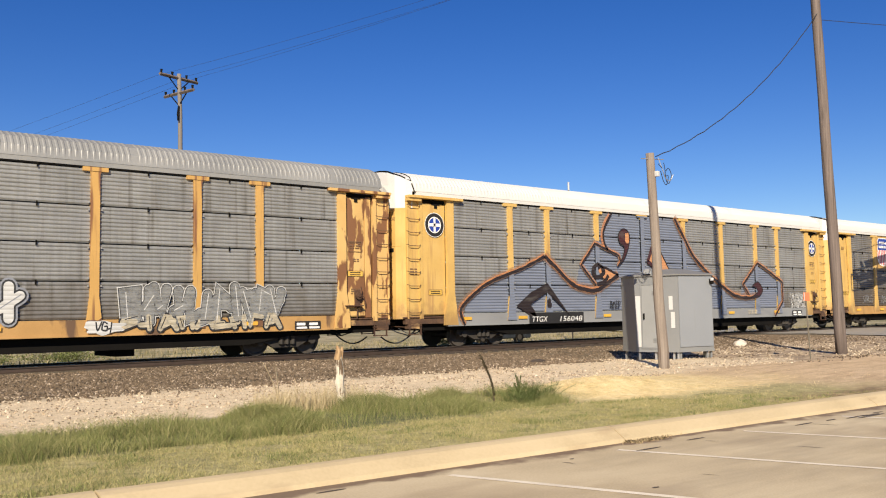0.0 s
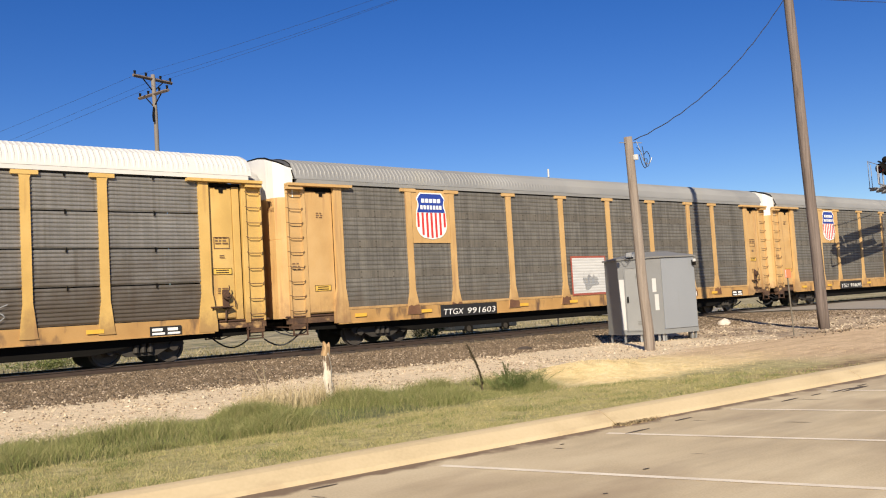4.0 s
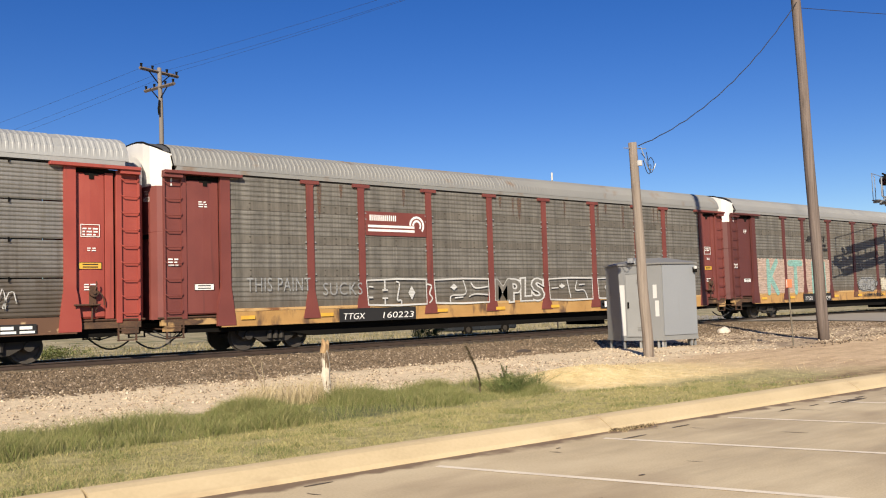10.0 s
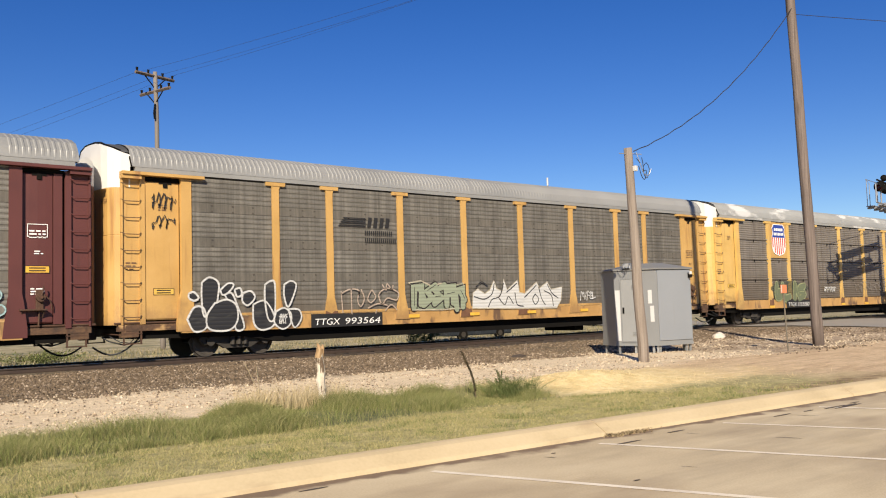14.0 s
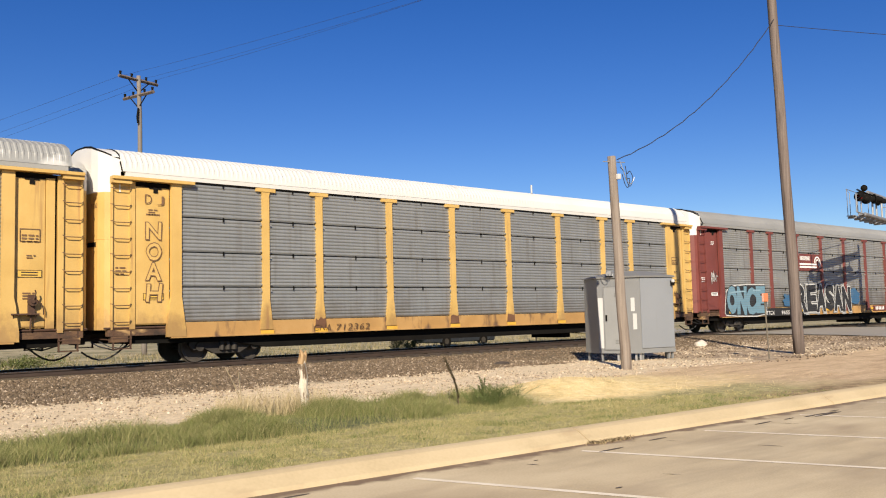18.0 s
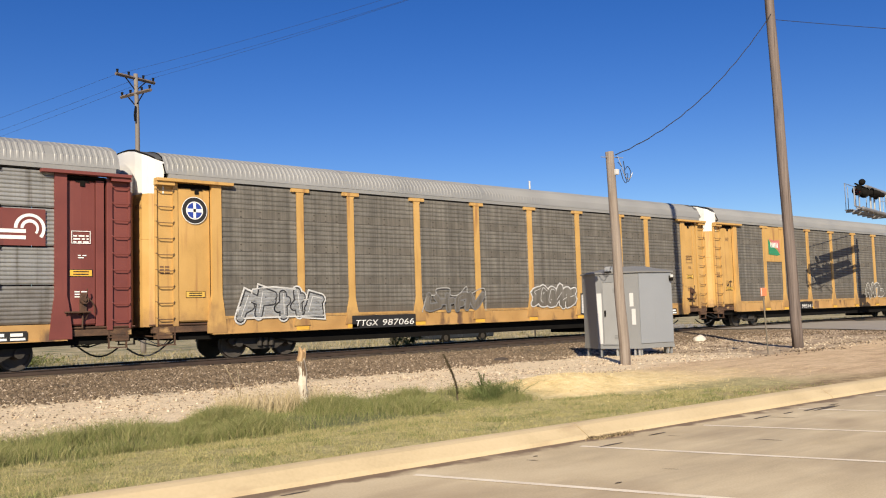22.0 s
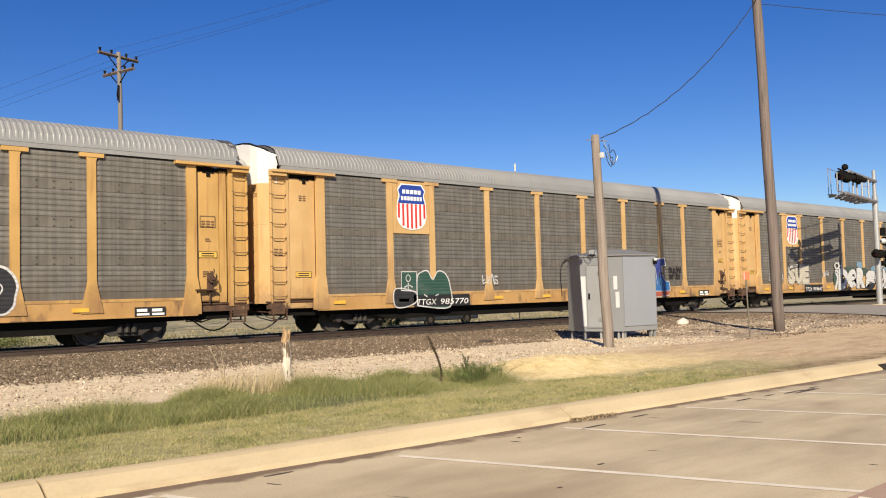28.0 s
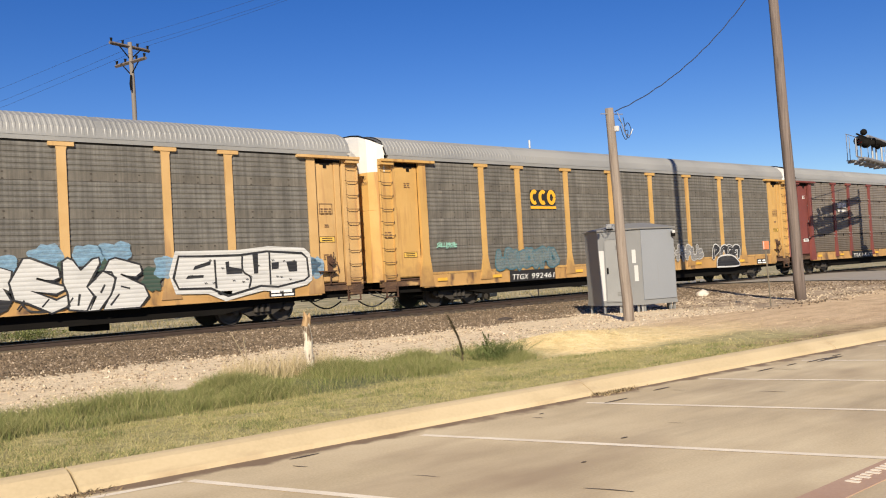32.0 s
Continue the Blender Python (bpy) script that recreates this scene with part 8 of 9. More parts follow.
for o, z, w_, h_ in ((11.6, 1.5, 0.9, 0.9), (13.4, 2.05, 1.6, 0.35), (15.6, 1.9, 1.4, 0.5), (17.0, 1.75, 0.7, 0.5), (18.3, 2.0, 0.9, 0.3), (19.6, 1.95, 0.9, 0.4), (20.95, 1.5, 0.55, 0.7)):
    blob(c, "sprayed_cloud", X(o), z, w_, h_, paint(0.04, 0.07, 0.05), DECAL - 0.0005, int(o * 7), 0.45, 40)
for o, z in ((17.1, 1.95), (18.15, 2.2), (19.2, 2.2), (20.0, 2.3), (21.35, 1.8), (26.1, 1.65), (15.0, 2.2)):
    blob(c, "sprayed_cloud", X(o), z, 0.8, 0.6, SKY_, DECAL - 0.001, int(o * 10), 0.5)
fat_word(c, "DeR", 11.75, 15.7, 0.82, 2.12, [(INK, 0.105), (SNOW, 0.085)], 36, 0.05, DECAL - 0.002, "long white block graffiti edged in black", 0.08, (1.0, 0.92, 1.0))
fat_word(c, "S", 15.75, 17.2, 0.76, 2.0, [(INK, 0.115), (SNOW, 0.092)], 40, 0.05, DECAL - 0.006, "long white block graffiti edged in black", 0.10)
for k, ctrl in enumerate((((17.23, 1.58), (17.58, 2.18), (17.75, 2.19), (18.44, 1.90), (18.48, 1.66), (18.3, 1.58), (17.89, 1.66), (18.56, 1.44), (18.58, 1.32), (18.36, 1.22), (17.75, 1.35), (18.36, 1.09), (18.65, 1.21), (18.69, 0.91), (18.23, 0.74), (17.66, 1.03), (17.34, 1.13)),
                          ((18.53, 1.52), (18.53, 2.07), (18.68, 2.17), (18.82, 2.10), (19.0, 1.83), (19.32, 2.12), (19.49, 2.15), (19.52, 1.98), (19.15, 1.38), (19.33, 1.14), (19.12, 0.74), (18.66, 0.80), (18.65, 1.21)),
                          ((19.15, 1.38), (19.56, 1.78), (19.81, 1.74), (19.91, 1.54), (19.78, 1.14), (19.45, 0.74), (19.12, 0.74), (19.33, 1.11)),
                          ((19.60, 1.78), (19.76, 2.08), (19.93, 2.13), (20.60, 1.93), (20.66, 1.72), (20.47, 1.57), (20.06, 1.68), (20.70, 1.35), (20.82, 1.05), (20.55, 0.74), (19.55, 0.74), (19.85, 1.30), (19.93, 1.59)))):
    cartoon(c, ctrl, SNOW, INK, 0.055, DECAL - 0.008 - 0.002 * k, False, label="white block graffiti edged in black")
strokes(c, [[(17.5, 1.05), (17.7, 0.84), (18.1, 0.80)], [(19.2, 1.45), (19.4, 1.6)], [(19.5, 1.2), (19.62, 1.42)], [(20.05, 1.35), (20.3, 1.28)], [(19.75, 0.85), (20.0, 1.15)], [(18.95, 1.2), (18.9, 0.9)]], INK, 0.05, DECAL - 0.022)
strokes(c, [[(11.35, 0.82), (11.75, 1.5), (11.5, 1.95), (12.2, 1.75)]], SNOW, 0.22, DECAL - 0.001)
for k in range(12):
    o = 13.2 + 0.6 * k
    strokes(c, [[(o, 0.82 + 0.1 * math.sin(k)), (o + 0.18, 1.12)]], INK, 0.04, DECAL - 0.016)
fat_word(c, "CH", 11.35, 12.45, 2.08, 2.52, [(INK, 0.09), (SNOW, 0.05)], 39, 0.1, DECAL - 0.002)
OUT_ = [(21.66, 2.22), (22.37, 2.20), (23.58, 2.20), (24.66, 2.29), (25.9, 2.20), (26.08, 2.05), (26.12, 1.25), (25.95, 1.14), (25.0, 0.98), (24.4, 1.04), (23.75, 0.93), (23.15, 0.80), (22.6, 1.05), (21.63, 1.08), (21.48, 1.60)]
cartoon(c, OUT_, SNOW, SNOW, 0.10, DECAL - 0.002, False, label="white block letters with thin black outlines")
ribbon(c, "graffiti_outline", 0, 0, [(X(o + (0.08 if o < 23.8 else -0.08)), z + (-0.11 if z > 1.5 else 0.10)) for o, z in OUT_], INK, DECAL - 0.010, 0.07, closed=True)
strokes(c, [[(22.84, 1.98), (22.86, 1.14)], [(23.74, 2.08), (23.74, 1.62), (23.99, 1.41), (23.92, 1.10)], [(24.66, 2.14), (24.66, 1.16)]], INK, 0.06, DECAL - 0.012)
for ctrl in (((22.15, 1.70), (22.22, 1.82), (22.72, 1.95), (22.70, 1.84)), ((21.92, 1.46), (22.0, 1.55), (22.48, 1.55), (22.46, 1.47)), ((23.18, 1.90), (23.30, 1.92), (23.30, 1.76), (23.72, 1.68), (23.72, 1.54), (23.20, 1.54)),
             ((24.08, 2.12), (24.27, 2.12), (24.25, 1.52), (24.11, 1.52)), ((24.72, 1.83), (24.98, 1.85), (24.96, 1.64), (24.72, 1.62)), ((25.24, 1.85), (25.62, 1.85), (25.62, 1.53), (25.32, 1.53))):
    bm = bmesh.new()
    bm.faces.new([bm.verts.new((X(o), 0, z)) for o, z in ctrl])
    part("sprayed_slot", bm, INK, c, "", (0, DECAL - 0.014, 0))
blob(c, "sprayed_cloud", X(26.35), 1.6, 0.5, 0.7, SKY_, DECAL - 0.001, 61, 0.3)
rng_ = random.Random(4)
for k in range(16):
    o, z = rng_.uniform(21.8, 25.8), rng_.uniform(1.2, 2.0)
    strokes(c, [[(o, z + 0.05), (o + 0.03, z), (o + 0.05, z + 0.04), (o + 0.09, z)]], INK, 0.018, DECAL - 0.024)
cars.append(c)

# 17: yellow block mark, teal piece
c = autorack("yellow-framed autorack with dusty screens, yellow block logo and teal graffiti", False, YELLOW, SCREEN_BROWN, GREY_ROOF, SILLB)
data_marks(c, paint(0.16, 0.085, 0.04), 18)
block_mark(c, 7.75, 9.25, 3.55, 4.30)
number(c, "TTGX 992461", 7.65, 2.6, K_, W_)
MINT = paint(0.24, 0.46, 0.36)
tag_lines(c, X(3.24), 2.23, 1.0, 0.2, MINT, 185, 1)
strokes(c, [[(3.2, 2.3), (3.22, 2.08)]], MINT, 0.05)
puffs(c, 5.7, 9.1, 1.2, 2.0, 7, paint(0.20, 0.24, 0.24, 0.62), paint(0.05, 0.13, 0.165), 38)
shards(c, 11.1, 15.8, 1.22, 1.85, 9, paint(0.44, 0.37, 0.33, 0.66), paint(0.36, 0.14, 0.10), 39)
puffs(c, 16.8, 19.6, 1.16, 1.84, 6, paint(0.25, 0.24, 0.235, 0.62), paint(0.40, 0.385, 0.36), 43)
cartoon(c, [(20.75, 0.76), (20.85, 1.15), (21.3, 1.30), (22.1, 1.30), (22.6, 1.10), (22.75, 0.76)], INK, SNOW, 0.07, DECAL - 0.020)
puffs(c, 20.5, 22.95, 1.12, 1.78, 4, INK, SNOW, 40, label="black bubble letters outlined in white")
cars.append(c)

# 18: maroon, ridged
c = autorack("maroon-framed ridged autorack with a white logo on its side", True, MAROON, GALV_GRIMY, GREY_ROOF, SILLB)
data_marks(c, W_, 19)
bars_word(c, X(5.5), X(6.6), 3.75, 4.05, W_, 3, DECAL)
bars_word(c, X(5.5), X(6.6), 3.5, 3.64, W_, 7, DECAL)
number(c, "TTGX 160371", 8.4, 2.8, K_, W_)
cars.append(c)

# ---- plants and stones ----
def island_material(name, colours, rough=0.9, sheen=0.0):
    """Each blade or stone takes its own colour."""
    m = bpy.data.materials.new(name)
    m.use_nodes = True
    n, link = m.node_tree.nodes, m.node_tree.links.new
    geo = n.new("ShaderNodeNewGeometry")
    r = n.new("ShaderNodeValToRGB")
    e = r.color_ramp.elements
    while len(e) < len(colours):
        e.new(0.5)
    for i, c in enumerate(colours):
        e[i].position, e[i].color = i / (len(colours) - 1), (*c, 1)
    link(geo.outputs["Random Per Island"], r.inputs[0])
    link(r.outputs[0], n["Principled BSDF"].inputs["Base Color"])
    n["Principled BSDF"].inputs["Roughness"].default_value = rough
    return m


RNG = np.random.default_rng(7)


def blades(name, label, category, xy, height, width, lean, mat, base=None):
    """Many bent blades as one object: each a strip of three triangles."""
    n = len(xy)
    z = np.array([ground_z(float(x), float(y)) for x, y in xy]) if base is None else base
    a = RNG.uniform(0, 2 * np.pi, n)
    side = np.stack([np.cos(a), np.sin(a), np.zeros(n)], 1) * (width * RNG.uniform(0.6, 1.3, n))[:, None]
    b = RNG.uniform(0, 2 * np.pi, n)
    tip = np.stack([np.cos(b), np.sin(b), np.zeros(n)], 1) * (lean * height * RNG.uniform(0.1, 1.0, n))[:, None]
    root = np.concatenate([xy, (z - 0.01)[:, None]], 1)
    up = np.array([0, 0, 1.0]) * height[:, None]
    v = np.stack([root - side, root + side, root + up * 0.55 + tip * 0.35 - side * 0.75, root + up * 0.55 + tip * 0.35 + side * 0.75, root + up + tip], 1).reshape(-1, 3)
    i = np.arange(n)[:, None] * 5
    tri = np.concatenate([i + [0, 1, 3], i + [0, 3, 2], i + [2, 3, 4]], 1).reshape(-1, 3)
    me = bpy.data.meshes.new(name)
    me.from_pydata(v.tolist(), [], tri.tolist())
    me.materials.append(mat)
    return tagged(new(name, me), label, category, kind="stuff")


def scatter(n, x0, x1, y0, y1, keep=None):
    xy = np.stack([RNG.uniform(x0, x1, n), RNG.uniform(y0, y1, n)], 1)
    if keep is not None:
        xy = xy[[RNG.uniform() < keep(float(x), float(y)) for x, y in xy]]
    return xy


def clump(x, y, s=0.9):
    return max(0.0, min(1.0, 0.55 + 1.3 * noise.noise((x * s, y * s, 3.3))))


def lawn_back(x, y):
    """Where the mown grass gives way to straw, nearer the kerb past the ditch's end."""
    return -14.7 - 0.42 * max(0.0, x - 10.8) + 0.25 * noise.noise((x * 1.1, y * 1.1, 2.2))


GRASS_TALL = island_material("tall green grass", [(0.085, 0.108, 0.026), (0.13, 0.152, 0.038), (0.18, 0.192, 0.054), (0.25, 0.237, 0.088), (0.335, 0.285, 0.13), (0.145, 0.165, 0.043)])
GRASS_LAWN = island_material("dry lawn", [(0.19, 0.19, 0.066), (0.25, 0.235, 0.086), (0.31, 0.275, 0.112), (0.37, 0.315, 0.138), (0.43, 0.36, 0.17), (0.22, 0.215, 0.078)])
GRASS_STRAW = island_material("straw", [(0.56, 0.40, 0.17), (0.68, 0.52, 0.25), (0.78, 0.63, 0.36), (0.48, 0.38, 0.16)])
xy = scatter(240000, 0.5, 11.7, -15.7, -12.5, lambda x, y: (0.08 + 0.92 * clump(x, y)) * min(1, max(0, (y + 15.02 + 0.22 * noise.noise((x, 1, 0))) / 0.25)) * min(1, max(0, (-12.65 + 0.35 * noise.noise((x * 1.4, 8, 0)) - y) / 0.5)) * min(1, max(0, (11.7 - x) / 0.5)))
hh = np.array([0.04 + 0.19 * clump(float(x), float(y), 1.5) * (0.5 + 0.5 * min(1, max(0, (y + 15.4) / 0.9))) for x, y in xy]) * RNG.uniform(0.6, 1.35, len(xy))
blades("tall_grass", "tall uneven green grass in the ditch", "grass", xy, hh, 0.0024, 1.25, GRASS_TALL)
xy = scatter(210000, 0.5, 15.5, -18.2, -14.6, lambda x, y: 0.0 if y < kerb_y(x) + 0.35 else min(1.0, max(0.0, (lawn_back(x, y) - y) / 0.4)) * (0.22 + 0.78 * clump(x, y, 2.4)) * min(1, max(0, (15.5 - x) / 3.5)))
blades("lawn_grass", "mown yellow-green lawn grass behind the kerb", "grass", xy, RNG.uniform(0.014, 0.050, len(xy)), 0.0032, 1.5, GRASS_LAWN)
GRASS_TUFT = island_material("green lawn tufts", [(0.085, 0.11, 0.03), (0.13, 0.15, 0.042), (0.18, 0.19, 0.06), (0.30, 0.27, 0.11)])
xy = scatter(90000, 0.5, 16.5, -18.2, -14.3, lambda x, y: 0.0 if y < kerb_y(x) + 0.38 else min(1.0, max(0.0, (lawn_back(x, y) + 0.2 - y) / 0.4)) * max(0.0, 2.2 * noise.noise((x * 1.6, y * 2.6, 7.7)) - 0.25) * min(1, max(0, (16.5 - x) / 2.0)))
blades("lawn_tufts", "darker green tufts in the dry lawn", "grass", xy, RNG.uniform(0.02, 0.075, len(xy)), 0.0036, 1.3, GRASS_TUFT)
xy = scatter(30000, 8.5, 20, -17.0, -11.6, lambda x, y: clump(x, y, 0.6) * min(1, max(0, (y + 16.6 + 0.03 * x) / 0.8)) * min(1, max(0, (-12.6 - y + 0.02 * (x - 9)) / 1.0)) * min(1, max(0, (x - 8.8) / 2.0)) * min(1, max(0.12, (16.5 - x) / 4)))
blades("dry_grass", "flattened straw-coloured dry grass", "grass", xy, RNG.uniform(0.010, 0.045, len(xy)), 0.004, 2.6, GRASS_STRAW)
xy = scatter(16000, 2, 75, 3.2, 22, lambda x, y: 0.25 + 0.75 * clump(x, y, 0.35))
blades("field_grass", "dry field grass beyond the track", "grass", xy, RNG.uniform(0.08, 0.3, len(xy)), 0.015, 1.4, island_material("field grass", [(0.13, 0.125, 0.05), (0.21, 0.18, 0.082), (0.30, 0.245, 0.13), (0.37, 0.30, 0.18), (0.11, 0.115, 0.042)]))
xy = scatter(3600, 6.5, 8.7, -13.1, -12.3, lambda x, y: clump(x, y, 1.3) ** 2)
blades("dry_stems", "thin pale dead weed stems beside the post", "weed", xy, RNG.uniform(0.14, 0.46, len(xy)), 0.0034, 0.7, island_material("pale stems", [(0.42, 0.32, 0.17), (0.52, 0.42, 0.25), (0.36, 0.29, 0.15)]))


def weed(name, label, loc, h, n, mat, seed, spread_=0.25, leaf=0.05, stems=4, thick=1.0, lean=0.0):
    """A weed: thin stems with many small leaves, leaning along x."""
    rng = random.Random(seed)
    root = tagged(group_root(name, loc), label, "weed")
    bm_l = bmesh.new()
    for s in range(stems):
        ax, ay = lean + rng.uniform(-1, 1) * spread_, rng.uniform(-1, 1) * spread_
        hh_ = h * rng.uniform(0.6, 1.0)
        bx, by = (rng.uniform(-0.9, 0.9) * spread_, rng.uniform(-0.9, 0.9) * spread_) if stems > 8 else (0.0, 0.0)
        pts = [(bx + ax * u * u, by + ay * u * u, hh_ * u) for u in (0, 0.3, 0.6, 1.0)]
        part("stem", add_tube(bmesh.new(), pts, [r * thick for r in (0.0065, 0.0055, 0.004, 0.0025)], 5), mat, root)
        for k in range(n // stems):
            u = rng.uniform(0.15, 1.0)
            p = Vector((bx + ax * u * u, by + ay * u * u, hh_ * u))
            if stems > 8:
                p += Vector((rng.gauss(0, 0.10), rng.gauss(0, 0.10), rng.gauss(0, 0.05))) * spread_
            d = Vector((rng.uniform(-1, 1), rng.uniform(-1, 1), rng.uniform(-0.2, 0.9))).normalized() * leaf * rng.uniform(0.6, 1.6)
            w = d.cross(Vector((0.3, 0.2, 1))).normalized() * leaf * 0.25
            vs = [bm_l.verts.new(q) for q in (p, p + d * 0.5 + w, p + d, p + d * 0.5 - w)]
            bm_l.faces.new(vs)
    part("foliage", bm_l, mat, root)
    return root


WEED_G = island_material("weed leaves", [(0.07, 0.10, 0.025), (0.13, 0.16, 0.045), (0.21, 0.21, 0.075)])
WEED_D = island_material("dead weed", [(0.30, 0.22, 0.13), (0.42, 0.33, 0.21), (0.54, 0.45, 0.32)])
WEED_B = island_material("seed heads", [(0.06, 0.045, 0.025), (0.12, 0.085, 0.045), (0.10, 0.10, 0.04)])
for nm, lb, x, y, h, n, mat, sd, sp, lf, st, th, ln in (("weed", "dark curved seeding weed stalk in the grass", 10.50, -13.85, 0.92, 1300, WEED_B, 1, 0.05, 0.026, 2, 1.6, -0.26),
                                             ("weed", "bushy green weed at the end of the tall grass", 11.2, -14.15, 0.36, 9000, WEED_G, 2, 0.34, 0.016, 60, 1.0, 0.0),
                                             ("weed", "bushy green weed at the end of the tall grass", 10.85, -14.3, 0.30, 6500, WEED_G, 3, 0.30, 0.016, 50, 1.0, 0.0),
                                             ("weed", "upright green weed beside the bush", 10.95, -14.0, 0.52, 900, WEED_G, 10, 0.06, 0.026, 4, 1.2, -0.04),
                                             ("dead_weed", "tall pale dead weed stalk", 7.08, -12.4, 0.98, 300, WEED_D, 4, 0.16, 0.022, 4, 1.9, -0.22),
                                             ("dead_weed", "tall pale dead weed stalk", 7.42, -12.6, 0.55, 120, WEED_D, 5, 0.16, 0.025, 5, 1.4, -0.06),
("field_bush", "green bush in the field beyond the track", 26.8, 8.0, 0.75, 1500, WEED_G, 6, 0.6, 0.10, 14, 1.0, 0.0),
                                             ("field_bush", "green bush in the field beyond the track", 11.3, 13.0, 0.50, 2600, WEED_G, 7, 1.5, 0.09, 22, 1.0, 0.0),
                                             ("field_bush", "green bush in the field beyond the track", 7.4, 12.8, 0.55, 2600, WEED_G, 8, 1.8, 0.09, 22, 1.0, 0.0),
                                             ("field_bush", "green bush in the field beyond the track", 3.6, 12.6, 0.60, 2600, WEED_G, 9, 1.8, 0.09, 22, 1.0, 0.0)):
    weed(nm, lb, (x, y, ground_z(x, y) - 0.01), h, n, mat, sd, sp, lf, st, th, ln)


def stones(name, label, xy, size, mat, sink=0.3):
    """Loose stones as one object: squashed eight-sided lumps."""
    n = len(xy)
    z = np.array([ground_z(float(x), float(y)) for x, y in xy])
    dirs = np.array([(1, 0, 0), (-1, 0, 0), (0, 1, 0), (0, -1, 0), (0, 0, 1), (0, 0, -1)], float)
    r = size[:, None] * RNG.uniform(0.55, 1.25, (n, 6))
    r[:, 4] *= 0.75
    a = RNG.uniform(0, np.pi, n)
    c, s = np.cos(a)[:, None], np.sin(a)[:, None]
    v = dirs[None] * r[:, :, None] + RNG.normal(0, 0.18, (n, 6, 3)) * size[:, None, None]
    x2 = v[:, :, 0] * c - v[:, :, 1] * s
    y2 = v[:, :, 0] * s + v[:, :, 1] * c
    v = np.stack([x2 + xy[:, :1], y2 + xy[:, 1:2], v[:, :, 2] + (z + size * sink)[:, None]], 2).reshape(-1, 3)
    f = np.array([(0, 2, 4), (2, 1, 4), (1, 3, 4), (3, 0, 4), (2, 0, 5), (1, 2, 5), (3, 1, 5), (0, 3, 5)])
    tri = (np.arange(n)[:, None, None] * 6 + f[None]).reshape(-1, 3)
    me = bpy.data.meshes.new(name)
    me.from_pydata(v.tolist(), [], tri.tolist())
    me.materials.append(mat)
    return tagged(new(name, me), label, "gravel", kind="stuff")


BALLAST = island_material("ballast stone", [(0.061, 0.042, 0.025), (0.101, 0.07, 0.042), (0.143, 0.10, 0.060), (0.176, 0.124, 0.076), (0.106, 0.074, 0.044), (0.134, 0.094, 0.057), (0.083, 0.058, 0.034), (0.154, 0.108, 0.067), (0.116, 0.082, 0.049), (0.29, 0.22, 0.155), (0.095, 0.066, 0.038), (0.124, 0.087, 0.051), (0.42, 0.33, 0.24)])
PEBBLE = island_material("pale pebble", [(0.30, 0.225, 0.15), (0.42, 0.33, 0.225), (0.54, 0.435, 0.31), (0.20, 0.145, 0.095), (0.46, 0.37, 0.255), (0.62, 0.52, 0.39), (0.15, 0.105, 0.068)])
xy = np.concatenate([scatter(1500, 3, 17, -11.9, -8.2, lambda x, y: clump(x, y, 1.7) * min(1, max(0.15, (y + 12.2) / 2.5))), scatter(34000, 3, 20, -8.6, -1.55, lambda x, y: min(1, max(0.0, (y + 8.6 + 0.8 * noise.noise((x * 0.6, 0, 0))) / 1.2))), scatter(15000, 20, 38, -7.4, -1.55, lambda x, y: min(1, max(0.1, (y + 7.4) / 2.5))), scatter(7000, 21.5, 38, -13.4, -6.2, lambda x, y: clump(x, y, 0.7) ** 2 * min(1, max(0.05, (x - 21.5) / 4)))])
stones("ballast", "dark brown broken ballast stones", xy, RNG.uniform(0.016, 0.044, len(xy)) * np.where((xy[:, 1] < -8.7) & (xy[:, 0] < 20), 0.55, 1.0), BALLAST)
xy = np.concatenate([scatter(6500, 3, 16, -12.5, -7.2, lambda x, y: 0.1 + 0.9 * clump(x, y, 1.1)), scatter(7500, 16, 33, -12.8, -6.5, lambda x, y: clump(x, y, 0.8))])
stones("gravel", "pale scattered gravel on sandy dirt", xy, RNG.uniform(0.010, 0.038, len(xy)), PEBBLE, 0.2)

DEBRIS = island_material("leaf litter", [(0.12, 0.085, 0.045), (0.22, 0.155, 0.085), (0.32, 0.235, 0.13), (0.17, 0.14, 0.07)])
xy = np.concatenate([np.stack([RNG.normal(9.42, 0.20, 420), RNG.normal(-18.03, 0.05, 420)], 1), np.stack([RNG.normal(9.08, 0.03, 160), RNG.normal(-17.95, 0.06, 160)], 1), np.stack([RNG.normal(2.35, 0.25, 250), RNG.normal(-17.72, 0.06, 250)], 1)])
xy = np.array([(x, min(y, kerb_y(x) - 0.01)) for x, y in xy])
blades("leaf_litter", "brown leaf litter swept against the kerb", "leaf litter", xy, RNG.uniform(0.008, 0.040, len(xy)), 0.009, 2.2, DEBRIS, np.full(len(xy), -0.49))

# ---- poles, wires and the signal box ----
def timber_pole(name, label, base, top, r0, r1, n=14, seed=0, mat=None):
    root = tagged(group_root(name, base), label, "utility pole")
    bm = bmesh.new()
    b, t = Vector((0, 0, -0.3)), Vector(top) - Vector(base)
    pts, rr = [], []
    for i in range(n + 1):
        u = i / n
        p = b.lerp(t, u)
        p.x += 0.025 * noise.noise((u * 4, seed, 0)) * (t.z / 6)
        p.y += 0.025 * noise.noise((u * 4, seed, 7)) * (t.z / 6)
        pts.append(p)
        rr.append(r0 + (r1 - r0) * u)
    add_tube(bm, pts, rr, 14)
    ob = part("pole_shaft", bm, mat or POLEW, root)
    for p in ob.data.polygons:
        p.use_smooth = True
    return root


